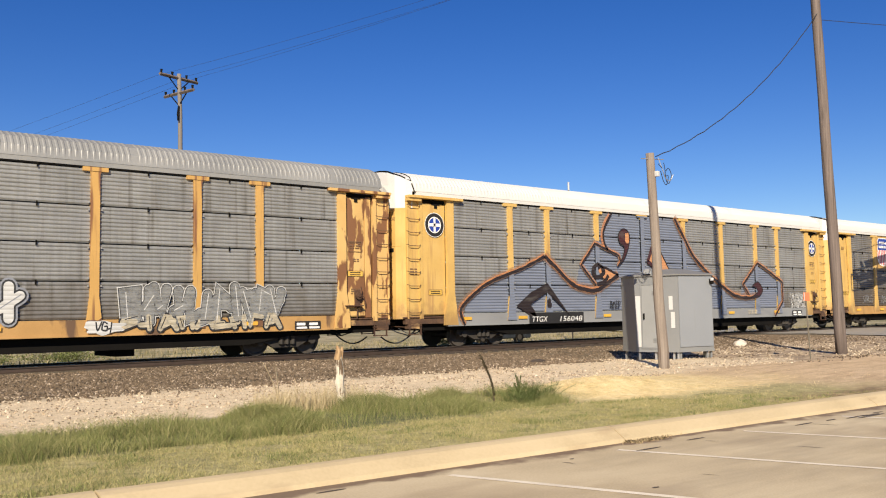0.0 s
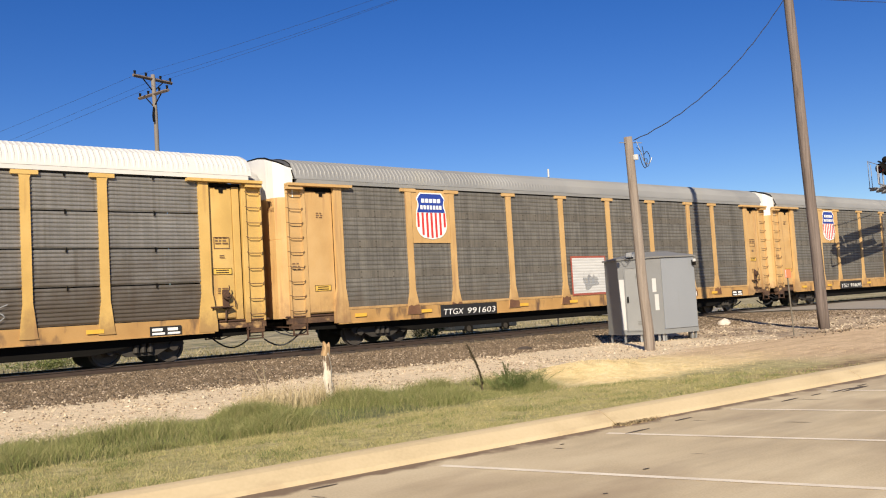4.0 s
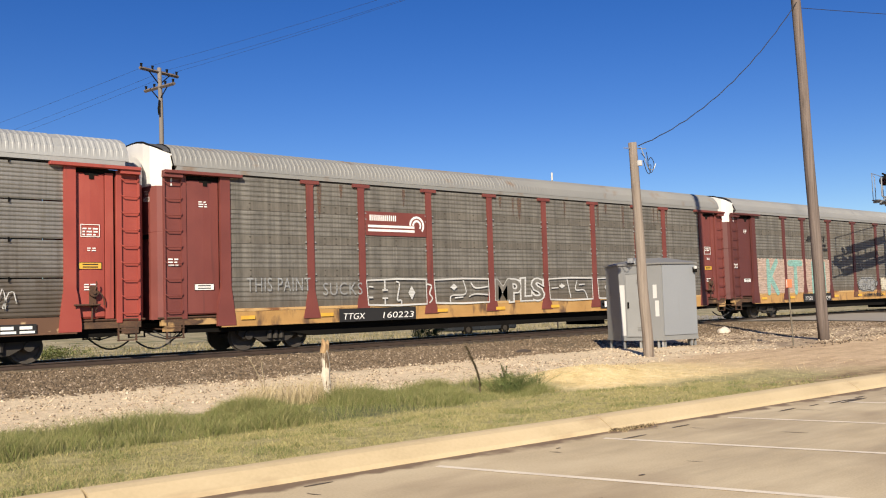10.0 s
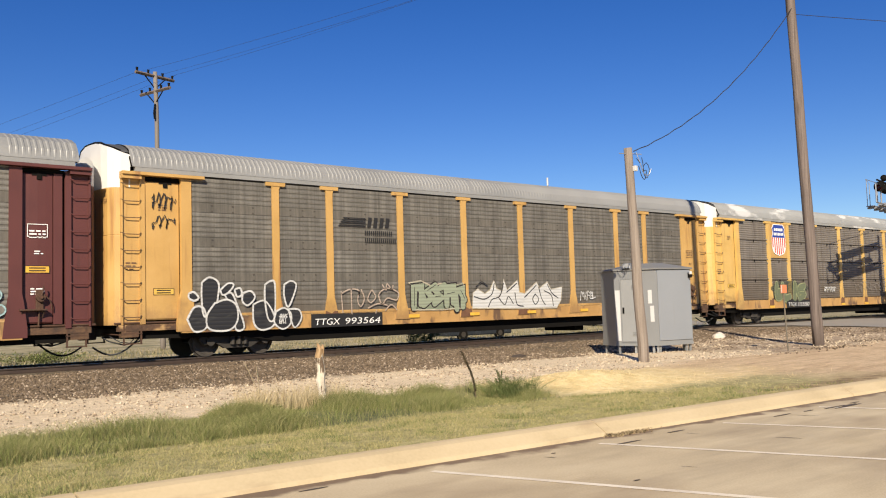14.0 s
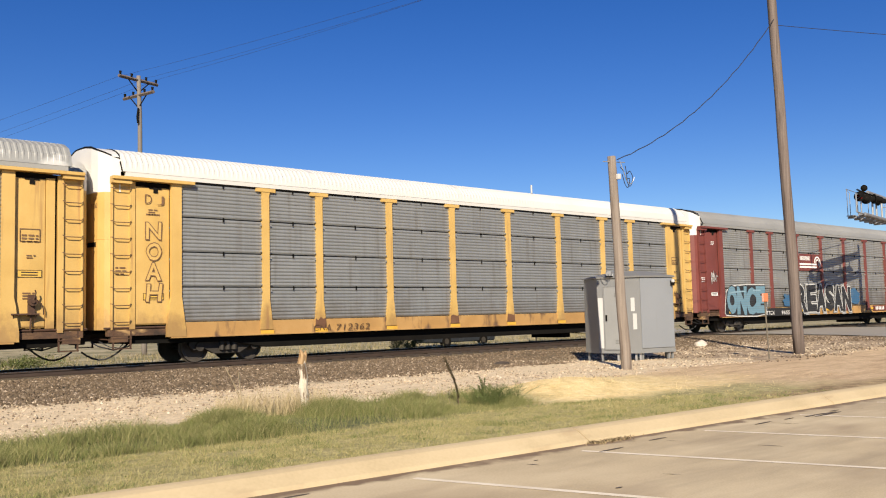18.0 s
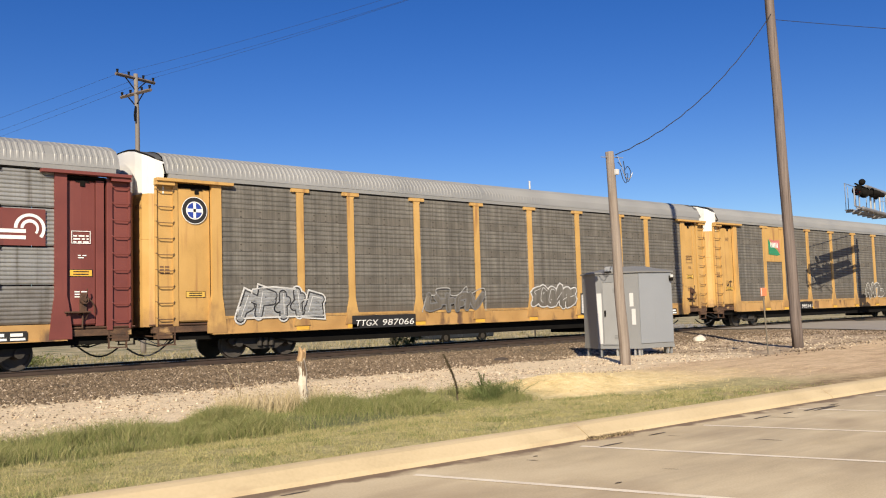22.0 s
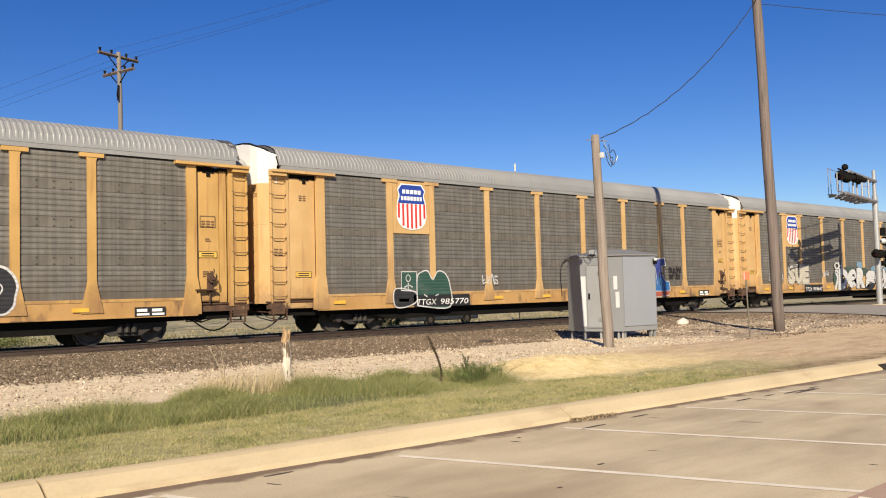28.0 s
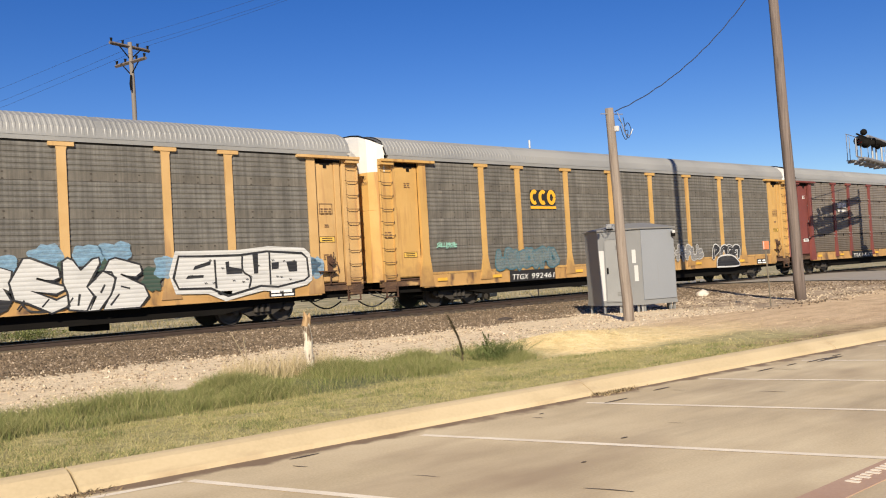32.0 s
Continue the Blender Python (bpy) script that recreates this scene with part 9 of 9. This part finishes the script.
def wire(name, label, a, b, sag, r=0.012, wob=0.0, n=28):
    bm = bmesh.new()
    a, b = Vector(a), Vector(b)
    pts = []
    for i in range(n + 1):
        u = i / n
        p = a.lerp(b, u)
        p.z -= sag * 4 * u * (1 - u)
        if wob:
            p.z += wob * math.sin(i * 2.4)
        pts.append(p - a)
    add_tube(bm, pts, r, 5)
    ob = part(name, bm, CABLE, None, "", a)
    return tagged(ob, label, "cable")


near_pole = timber_pole("short_utility_pole", "short weathered timber pole beside the signal cabinet", (18.38, -11.5, ground_z(18.38, -11.5)), (18.1, -11.5, 5.14), 0.14, 0.105, seed=1, mat=PALEPOLE)
tall_pole = timber_pole("tall_utility_pole", "tall weathered timber utility pole", (26.60, -11.9, ground_z(26.60, -11.9)), (25.80, -11.9, 16.2), 0.172, 0.125, seed=2)
bm = bmesh.new()
add_tube(bm, [(-0.63, 0, 5.25), (0.27, 0, 5.31)], 0.012, 6)
part("insulator_pin", bm, ALU, near_pole, "", None)
bm = bmesh.new()
add_box(bm, -0.26, -0.16, -0.2, -0.1, 4.81, 4.95, bevel=0.02)
part("cable_clamp", bm, PALE, near_pole, "white cable clamp")
for k, ctrl in enumerate(([(0.05, 4.93), (0.10, 4.55), (0.24, 4.42), (0.33, 4.62), (0.22, 4.80), (0.10, 4.72)], [(-0.15, 5.05), (-0.02, 4.72), (0.12, 4.52), (0.30, 4.50), (0.40, 4.66)],
                          [(-0.18, 4.88), (-0.05, 4.78), (0.06, 4.60), (0.20, 4.60), (0.16, 4.38), (0.02, 4.46), (-0.12, 4.70)])):
    bm = bmesh.new()
    add_tube(bm, [(p[0], -0.17 - 0.02 * math.sin(7 * p[1]), p[1] + 0.25) for p in smooth(ctrl)], 0.010, 5)
    part("cable_tail", bm, ALU if k == 1 else CABLE, near_pole)
wire("service_drop", "twisted black service cable between the two poles", (18.2, -11.6, 5.05), (26.1, -11.98, 10.35), 0.62, 0.013, 0.014)
wire("overhead_wire", "thin black wire leaving the tall pole", (26.1, -11.98, 10.05), (53.0, -27.0, 10.8), 0.5, 0.010)

# far pole with two crossarms
FP = (19.45, 21.8)
far_pole = timber_pole("crossarm_utility_pole", "distant timber utility pole with two crossarms", (FP[0] + 0.35, FP[1], -0.6), (FP[0], FP[1], 14.85), 0.155, 0.115, seed=3, mat=FARW)
for z, d, L2 in ((15.20, (2.5, 0.73), 1.30), (14.35, (0.65, -2.5), 1.30)):
    v = Vector((d[0], d[1], 0)).normalized()
    part("crossarm", add_tube(bmesh.new(), [(-v.x * L2, -v.y * L2, z), (v.x * L2, v.y * L2, z)], 0.10, 4), POLEW, far_pole, "grey timber crossarm", (-0.35, 0, 0))
    for k in (-0.92, -0.35, 0.4, 0.92):
        part("insulator", add_tube(bmesh.new(), [(v.x * L2 * k, v.y * L2 * k, z + 0.07), (v.x * L2 * k, v.y * L2 * k, z + 0.27)], [0.05, 0.08], 8), BLACK, far_pole, "", (-0.35, 0, 0))
    for sg in (-1, 1):
        part("arm_brace", add_tube(bmesh.new(), [(0, 0, z - 0.7), (v.x * sg * 0.7, v.y * sg * 0.7, z - 0.05)], 0.035, 5), BLACK, far_pole, "", (-0.35, 0, 0))
bm = bmesh.new()
add_tube(bm, [(-0.46, -0.18, 12.75), (-0.52, -0.24, 13.1), (-0.42, -0.15, 13.6)], 0.05, 7)
part("fuse_cutout", bm, BLACK, far_pole)
for k, (dx, dy) in enumerate(((-1.0, 0.5), (0.4, -0.2), (1.05, -0.5))):
    wire("power_line", "thin distant power line", (FP[0] + dx, FP[1] + dy, 14.75), (FP[0] + 8.6 + dx, FP[1] - 36 + dy, 15.1 + 0.5 * k), 0.35, 0.006)
    wire("power_line", "thin distant power line", (FP[0] + dx, FP[1] + dy, 14.75), (FP[0] - 16 + 1.8 * dx, FP[1] + 90 + dy, 14.3 - 0.3 * k), 0.5, 0.007)

# slim mast behind the train
mast = tagged(group_root("antenna_mast", (38.3, 10.0, -0.52)), "slim distant mast with a white antenna", "antenna")
part("mast_pole", add_tube(bmesh.new(), [(0, 0, 0), (0, 0, 8.95)], 0.05, 6), TRUCKM, mast)
part("antenna", add_tube(bmesh.new(), [(0, 0, 8.78), (0, 0, 9.25)], 0.055, 8), PALE, mast)

# signal cabinet: a five-sided steel case, its wide door on the face that turns away
cab_z = ground_z(21.6, -8.9)
cabinet = tagged(group_root("signal_cabinet", (21.36, -8.28, cab_z)), "grey steel railway signal cabinet on short legs", "cabinet")
CH, LEG = 2.20, 0.27
E_ = Vector((0.0, -25.45))


def cab_at(bearing, depth):
    """A plan point by its bearing in degrees from north and its distance, in the cabinet's own space."""
    a = radians(bearing)
    return Vector((E_.x + depth * math.sin(a) - 21.36, E_.y + depth * math.cos(a) + 8.28))


P1, P2, P3 = cab_at(51.15, 27.42), cab_at(53.75, 26.95), cab_at(55.83, 27.85)
P0 = P1 + Vector((0.431, 0.902)) * 0.92
P4 = P3 + (P0 - P1) * 0.35
OUT = [P1, P2, P3, P4, P0]


def cab_prism(pts, z0, z1):
    bm = bmesh.new()
    lo, hi = [bm.verts.new((p.x, p.y, z0)) for p in pts], [bm.verts.new((p.x, p.y, z1)) for p in pts]
    for k in range(len(pts)):
        bm.faces.new((lo[k], lo[(k + 1) % len(pts)], hi[(k + 1) % len(pts)], hi[k]))
    bm.faces.new(lo[::-1])
    bm.faces.new(hi)
    return bm


def on_face(a, b, u0, u1, y0, y1, z0, z1, bevel=0.0):
    """A box on a face of the case: u along it from a to b as a fraction, y outwards."""
    bm = box_mesh(u0 * (b - a).length, u1 * (b - a).length, -y1, -y0, z0, z1, bevel=bevel)
    d = (b - a).normalized()
    bm.transform(Matrix(((d.x, -d.y, 0, a.x), (d.y, d.x, 0, a.y), (0, 0, 1, 0), (0, 0, 0, 1))))
    return bm


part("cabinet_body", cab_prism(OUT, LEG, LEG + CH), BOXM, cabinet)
part("base_flange", cab_prism([p + (p - (P1 + P3) / 2) * 0.012 for p in OUT], LEG - 0.05, LEG + 0.035), BOXM, cabinet)
mid = sum(OUT, Vector((0, 0))) / 5
bm = bmesh.new()
eave = [p + (p - mid).normalized() * 0.07 for p in OUT]
ridge = [mid.lerp(p, f) for p, f in zip(OUT, (0.42, 0.42, 0.35, 0.42, 0.42))]
rings = [[bm.verts.new((p.x, p.y, z)) for p in ps] for ps, z in ((eave, LEG + CH + 0.003), (eave, LEG + CH + 0.045), (ridge, LEG + CH + 0.21))]
for a, b in zip(rings, rings[1:]):
    for k in range(5):
        bm.faces.new((a[k], a[(k + 1) % 5], b[(k + 1) % 5], b[k]))
bm.faces.new(rings[0][::-1])
bm.faces.new(rings[2])
part("cabinet_roof", bm, BOXROOF, cabinet, "hipped sheet roof")
part("roof_vent", on_face(P1, P2, 0.24, 0.42, -0.20, 0.06, LEG + CH + 0.05, LEG + CH + 0.22, 0.02), ALU, cabinet, "bright vent cowl")
part("vent_mouth", on_face(P1, P2, 0.25, 0.41, 0.05, 0.075, LEG + CH + 0.04, LEG + CH + 0.075), BLACK, cabinet)
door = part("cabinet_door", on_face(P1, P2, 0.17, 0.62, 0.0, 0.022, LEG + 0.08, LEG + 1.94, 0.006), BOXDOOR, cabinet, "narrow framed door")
for u0, u1, z0, z1 in ((0.145, 0.17, 0.06, 1.97), (0.62, 0.645, 0.06, 1.97), (0.17, 0.62, 1.942, 1.97), (0.17, 0.62, 0.05, 0.078)):
    part("door_frame", on_face(P1, P2, u0, u1, 0.0, 0.034, LEG + z0, LEG + z1), BOXM, door)
part("door_handle", on_face(P1, P2, 0.20, 0.235, 0.023, 0.06, LEG + 0.92, LEG + 1.10, 0.008), BLACK, door)
for z in (0.24, 1.64):
    for k in range(3):
        part("door_louvre", on_face(P1, P2, 0.42, 0.52, 0.022, 0.034, LEG + z + 0.045 * k, LEG + z + 0.022 + 0.045 * k), BOXROOF, door)
bm = on_face(P1, P2, 0.012, 0.145, 0.0, 0.006, LEG + 0.10, LEG + 1.62)
for v in bm.verts:
    if v.co.z < LEG + 0.5:
        v.co += Vector(((P2 - P1).x, (P2 - P1).y, 0)) * 0.03
part("pale_panel", bm, PALE, cabinet, "white primer patch")
part("notice", on_face(P1, P2, 0.80, 0.89, 0.0, 0.005, LEG + 1.20, LEG + 1.60), PALE, cabinet, "white paper notice")
part("notice", on_face(P1, P2, 0.84, 0.93, 0.0, 0.005, LEG + 0.66, LEG + 1.13), PALE, cabinet, "white paper notice")
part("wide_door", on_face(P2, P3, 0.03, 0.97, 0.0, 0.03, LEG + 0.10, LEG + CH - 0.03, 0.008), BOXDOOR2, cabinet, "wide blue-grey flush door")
part("lamp_bracket", on_face(P2, P3, 0.90, 0.97, 0.03, 0.14, LEG + CH - 0.26, LEG + CH - 0.10, 0.02), BLACK, cabinet)
part("bracket_lamp", on_face(P2, P3, 0.885, 0.95, 0.10, 0.17, LEG + CH - 0.16, LEG + CH - 0.07, 0.02), PALE, cabinet)
for a, b, u in ((P1, P2, 0.05), (P1, P2, 0.44), (P1, P2, 0.86), (P1, P2, 0.96), (P2, P3, 0.10), (P2, P3, 0.86), (P2, P3, 0.97)):
    part("leg", on_face(a, b, u - 0.022, u + 0.022, -0.14, -0.07, -0.14, LEG - 0.05), ALU if 0.3 < u < 0.97 and a is P1 else BOXM, cabinet)
for p in (P0, P4):
    q = p + (mid - p).normalized() * 0.12
    part("leg", box_mesh(q.x - 0.035, q.x + 0.035, q.y - 0.035, q.y + 0.035, -0.14, LEG - 0.05), BOXM, cabinet)

# marker post with an orange plate
mk = tagged(group_root("marker_post", (24.0, -12.3, ground_z(24.0, -12.3))), "thin steel marker post with an orange plate", "marker post")
part("post", add_tube(bmesh.new(), [(0.02, 0, -0.15), (-0.10, 0, 1.88)], 0.021, 6), material("dull marker steel", [(0.10, 0.085, 0.062), (0.17, 0.145, 0.11)], 6, 0.8), mk)
part("marker_plate", box_mesh(-0.27, 0.06, -0.035, -0.022, 1.66, 1.90, bevel=0.006), ORANGE, mk)
part("reflective_strip", box_mesh(-0.25, -0.22, -0.038, -0.035, 1.67, 1.89), PALE, mk, "pale reflective strip")

# crossing signal with a cantilever over the road
CX, CY = 51.8, -5.05
cz = ground_z(CX, CY)
SIGARM = material("weathered grey signal steel", [(0.21, 0.215, 0.23), (0.28, 0.285, 0.30)], 2, 0.55, 0.3, streak=(0.17, 0.165, 0.16))
LENS = plain("dark red lens", (0.25, 0.01, 0.01), 0.2)
sig = tagged(group_root("crossing_signal", (CX, CY, cz)), "aluminium crossing signal mast with a cantilever arm and lamps", "crossing signal")
part("foundation", box_mesh(-0.35, 0.35, -0.35, 0.35, -0.2, 0.06, bevel=0.03), KERBM, sig)
part("mast", add_tube(bmesh.new(), [(0, 0, 0.05), (0, 0, 6.1 - cz), (0, 0, 6.12 - cz), (0, 0, 7.54 - cz)], [0.165, 0.150, 0.105, 0.095], 14), ALU, sig)
sig.rotation_euler = (0, 0, radians(9.7))
UP, LO = 6.92 - cz, 5.75 - cz
for z, end in ((UP, 6.0), (LO, 6.8)):
    part("arm_rail", add_tube(bmesh.new(), [(0.1, -0.08, z), (-end, -0.08, z)], 0.085, 8), SIGARM, sig)
    part("arm_rail", add_tube(bmesh.new(), [(0.1, 0.20, z), (-end + 0.2, 0.20, z)], 0.075, 8), SIGARM, sig)
    for k in range(6):
        part("arm_plate", box_mesh(-end + 0.95 * k + 0.1, -end + 0.95 * k + 0.98, -0.06, 0.18, z - 0.02, z + 0.02), SIGARM, sig)
for x, r in ((-1.75, 0.05), (-3.25, 0.05), (-4.4, 0.045), (-5.2, 0.05), (-2.5, 0.016)):
    part("arm_strut", add_tube(bmesh.new(), [(x, -0.08, LO), (x, -0.08, UP)], r, 6), ALU, sig)
part("cross_bar", add_tube(bmesh.new(), [(-3.25, -0.08, LO + 0.62), (-1.75, -0.08, LO + 0.70)], 0.016, 6), ALU, sig)
for x in (-1.2, -2.2, -3.2, -4.2, -5.2, -6.4):
    part("walkway_beam", box_mesh(x, x + 0.12, 0.1, 0.84, LO - 0.14, LO - 0.05), SIGARM, sig)
for y in (0.44, 0.535, 0.63, 0.725):
    part("walkway_bar", box_mesh(-6.7, -0.5, y, y + 0.085, LO - 0.04, LO), SIGARM, sig)
part("walkway_rail", add_tube(bmesh.new(), [(-0.4, 0.82, UP + 0.22), (-6.5, 0.82, UP + 0.20), (-6.7, 0.62, UP - 0.05), (-6.7, 0.62, LO)], 0.018, 6), SIGARM, sig)
for x in (-6.4, -4.4, -2.2):
    part("rail_post", add_tube(bmesh.new(), [(x, 0.82, LO), (x, 0.82, UP + 0.21)], 0.018, 6), SIGARM, sig)
for x, y in ((-8.2, -0.05), (-7.3, -0.05)):
    part("drop_post", add_tube(bmesh.new(), [(x, y, LO), (x, y, UP - 0.28)], 0.035, 6), SIGARM, sig)
for z in (LO, UP - 0.28):
    part("drop_rail", add_tube(bmesh.new(), [(-8.2, -0.05, z), (-6.6, -0.05, z)], 0.035, 6), SIGARM, sig)


def flasher(parent, x, y, z, turn=0.0, r=0.25, shell=BLACK):
    """A round black hood plate with a red lens, its visor and its pale housing."""
    f = part("signal_lamp", add_tube(bmesh.new(), [(0, 0.0, 0), (0, -0.04, 0)], r, 20), BLACK, parent, "black round crossing lamp", (x, y, z))
    f.rotation_euler = (0, 0, turn)
    part("lens", add_tube(bmesh.new(), [(0, -0.041, 0), (0, -0.05, 0)], 0.15, 14), LENS, f)
    part("visor", add_tube(bmesh.new(), [(0, -0.04, 0.02), (0, -0.20, 0.01), (0, -0.42, -0.04)], [0.155, 0.15, 0.12], 14, cap=False), BLACK, f)
    part("lamp_housing", add_tube(bmesh.new(), [(0, 0.0, 0), (0, 0.22, 0), (0, 0.30, 0)], [0.16, 0.15, 0.06], 10), shell, f)
    return f


for x, y, z, tr in ((-7.55, -0.05, UP - 0.36, -1.50), (-6.5, -0.10, UP - 0.40, 1.75), (-5.6, -0.25, UP - 0.33, 0.75), (-4.8, -0.25, UP - 0.36, 0.75)):
    flasher(sig, x, y, z, tr, shell=PALE if x < -7 else BLACK)
part("lamp_arm", add_tube(bmesh.new(), [(-7.9, -0.05, UP - 0.05), (-4.4, -0.05, UP - 0.10)], 0.045, 8), BLACK, sig)
bm = bmesh.new()
bmesh.ops.create_icosphere(bm, subdivisions=2, radius=0.17)
bmesh.ops.translate(bm, verts=bm.verts[:], vec=(-6.55, -0.05, UP + 0.16))
part("bell", bm, BLACK, sig, "black round crossing bell")
L1 = 2.77 - cz
for x, z, tr in ((-1.75, L1, -1.50), (-0.75, L1, 1.6), (0.75, L1, -0.9), (0.35, L1 + 0.75, 1.2), (0.9, L1 + 0.70, -0.4), (0.5, L1 - 0.5, 0.6)):
    flasher(sig, x, -0.3, z, tr, shell=PALE if x < -1 or z > L1 + 0.72 else BLACK)
part("lamp_arm", add_tube(bmesh.new(), [(-1.75, -0.2, L1 + 0.03), (1.0, -0.2, L1 + 0.03)], 0.06, 8), BLACK, sig)
for z in (L1 + 0.75, L1 - 0.5):
    part("lamp_arm", add_tube(bmesh.new(), [(0.0, -0.2, z), (1.0, -0.2, z)], 0.05, 8), BLACK, sig)
part("junction_box", box_mesh(-0.02, 0.34, -0.42, -0.17, L1 + 1.05, L1 + 1.5, bevel=0.02), BLACK, sig, "dark signal junction box")

# low stub post and stone
post_z = ground_z(7.86, -12.9)
post = tagged(group_root("stub_post", (7.9, -12.95, post_z)), "short split timber post with peeling white paint", "post")
bm = bmesh.new()
add_tube(bm, [(0.03, 0, -0.2), (0.025, 0, 0.08), (0.035, 0.01, 0.25), (0.0, 0.01, 0.42), (0.012, 0, 0.58), (-0.012, 0, 0.76), (-0.02, 0, 0.88), (-0.03, 0, 0.96)], [0.078, 0.070, 0.066, 0.072, 0.060, 0.066, 0.058, 0.040], 9)
for v in bm.verts:
    v.co += Vector((noise.noise(v.co * 9), noise.noise(v.co * 9 + Vector((5, 0, 0))), 0)) * 0.016
part("post_shaft", bm, POSTW, post)
bm = bmesh.new()
add_tube(bm, [(-0.035, 0.0, 0.80), (-0.02, -0.02, 0.94), (-0.055, -0.01, 1.03)], [0.064, 0.052, 0.014], 7)
add_tube(bm, [(0.02, 0.0, 0.82), (0.035, -0.02, 0.95), (0.05, -0.01, 1.01)], [0.045, 0.034, 0.010], 6)
add_tube(bm, [(-0.055, -0.03, 0.90), (-0.09, -0.05, 0.97)], [0.022, 0.008], 5)
part("split_top", bm, RAWPOST, post, "splintered top")


def rock(name, label, loc, s, mat, seed):
    bm = bmesh.new()
    bmesh.ops.create_icosphere(bm, subdivisions=2, radius=1)
    for v in bm.verts:
        v.co *= 1 + 0.35 * noise.noise(v.co * 1.3 + Vector((seed, 0, 0)))
        v.co = Vector((v.co.x * s[0], v.co.y * s[1], v.co.z * s[2]))
    return tagged(part(name, bm, mat, None, "", loc), label, "rock")


STONEW = material("pale stone", [(0.45, 0.38, 0.30), (0.62, 0.55, 0.46)], 4, 0.9, bump=0.2)
rock("stone", "pale lump of limestone on the ballast", (30.4, -6.0, ground_z(30.4, -6.0) + 0.05), (0.32, 0.22, 0.16), STONEW, 1)
rock("timber_scrap", "dark scrap of rotten sleeper on the ballast", (18.3, -7.1, ground_z(18.3, -7.1) + 0.04), (0.30, 0.10, 0.08), TIEM, 2)

# saloon parked beyond the track
CARP = material("dark blue-grey car paint", [(0.035, 0.04, 0.048), (0.045, 0.05, 0.06)], 2, 0.25, 0.3)
sal = tagged(group_root("parked_car", (33.9, 12.2, ground_z(33.9, 12.2))), "dark grey saloon car parked beyond the track", "car")
bm = bmesh.new()
add_prism(bm, [(-2.35, 0.25), (2.35, 0.25), (2.38, 0.62), (2.2, 0.82), (1.1, 0.95), (0.5, 1.38), (-0.9, 1.42), (-1.7, 1.0), (-2.3, 0.95), (-2.4, 0.6)], -0.88, 0.88)
bmesh.ops.recalc_face_normals(bm, faces=bm.faces[:])
bmesh.ops.bevel(bm, geom=bm.edges[:], offset=0.05, segments=2, affect="EDGES")
part("car_body", bm, CARP, sal)
part("side_window", add_prism(bmesh.new(), [(-1.35, 1.0), (0.85, 0.98), (0.42, 1.32), (-0.85, 1.35)], -0.885, -0.882), plain("dark car glass", (0.01, 0.012, 0.014), 0.1), sal)
for x in (-1.4, 1.4):
    w = part("wheel", add_tube(bmesh.new(), [(x, -0.90, 0.32), (x, -0.68, 0.32)], 0.32, 20), BLACK, sal)
    part("rim", add_tube(bmesh.new(), [(x, -0.915, 0.32), (x, -0.9, 0.32)], 0.16, 14), TRUCKM, w)


# ---- motion ----
PITCH = 28.6
SLACK = {1: -0.05, 3: 0.08, 4: 0.10, 5: 0.13, 9: 0.06, 11: -0.05, 12: -0.14, 16: -0.10}
TRAIN = [(0, 17.51), (2, -13.24), (4, -43.73), (6, -73.95), (8, -103.87), (10, -133.48), (12, -162.77), (14, -191.74), (16, -220.38), (18, -248.71), (20, -276.74), (22, -304.47), (24, -331.94), (26, -359.16), (28, -386.17), (30, -413.00), (32, -439.69)]


def motions():
    for k, car in enumerate(cars):
        walk(car, [(t, pose(s + PITCH * (k - 1) + HALF + SLACK.get(k, 0.0), 0, 0)) for t, s in TRAIN])
    # each wheelset rolls while its car passes
    for wheels, car, x in wheelsets:
        k = cars.index(car)
        rows = [(0.0, 0.0)]
        for n in range(1, 32 * FPS):
            s = float(np.interp(n / FPS, [r[0] for r in TRAIN], [r[1] for r in TRAIN]))
            if abs(s + PITCH * (k - 1) + HALF - 5) < 62:
                rows.append((n / FPS, (TRAIN[0][1] - s) / WHEEL_R))
        first = rows[1][1] if len(rows) > 1 else 0.0
        rows = [(0.0, first)] + rows[1:] + [(32.0, rows[-1][1])]
        walk(wheels, [(t, pose(x, 0, WHEEL_R, 0, -math.degrees(a), 0)) for t, a in rows])


motions()
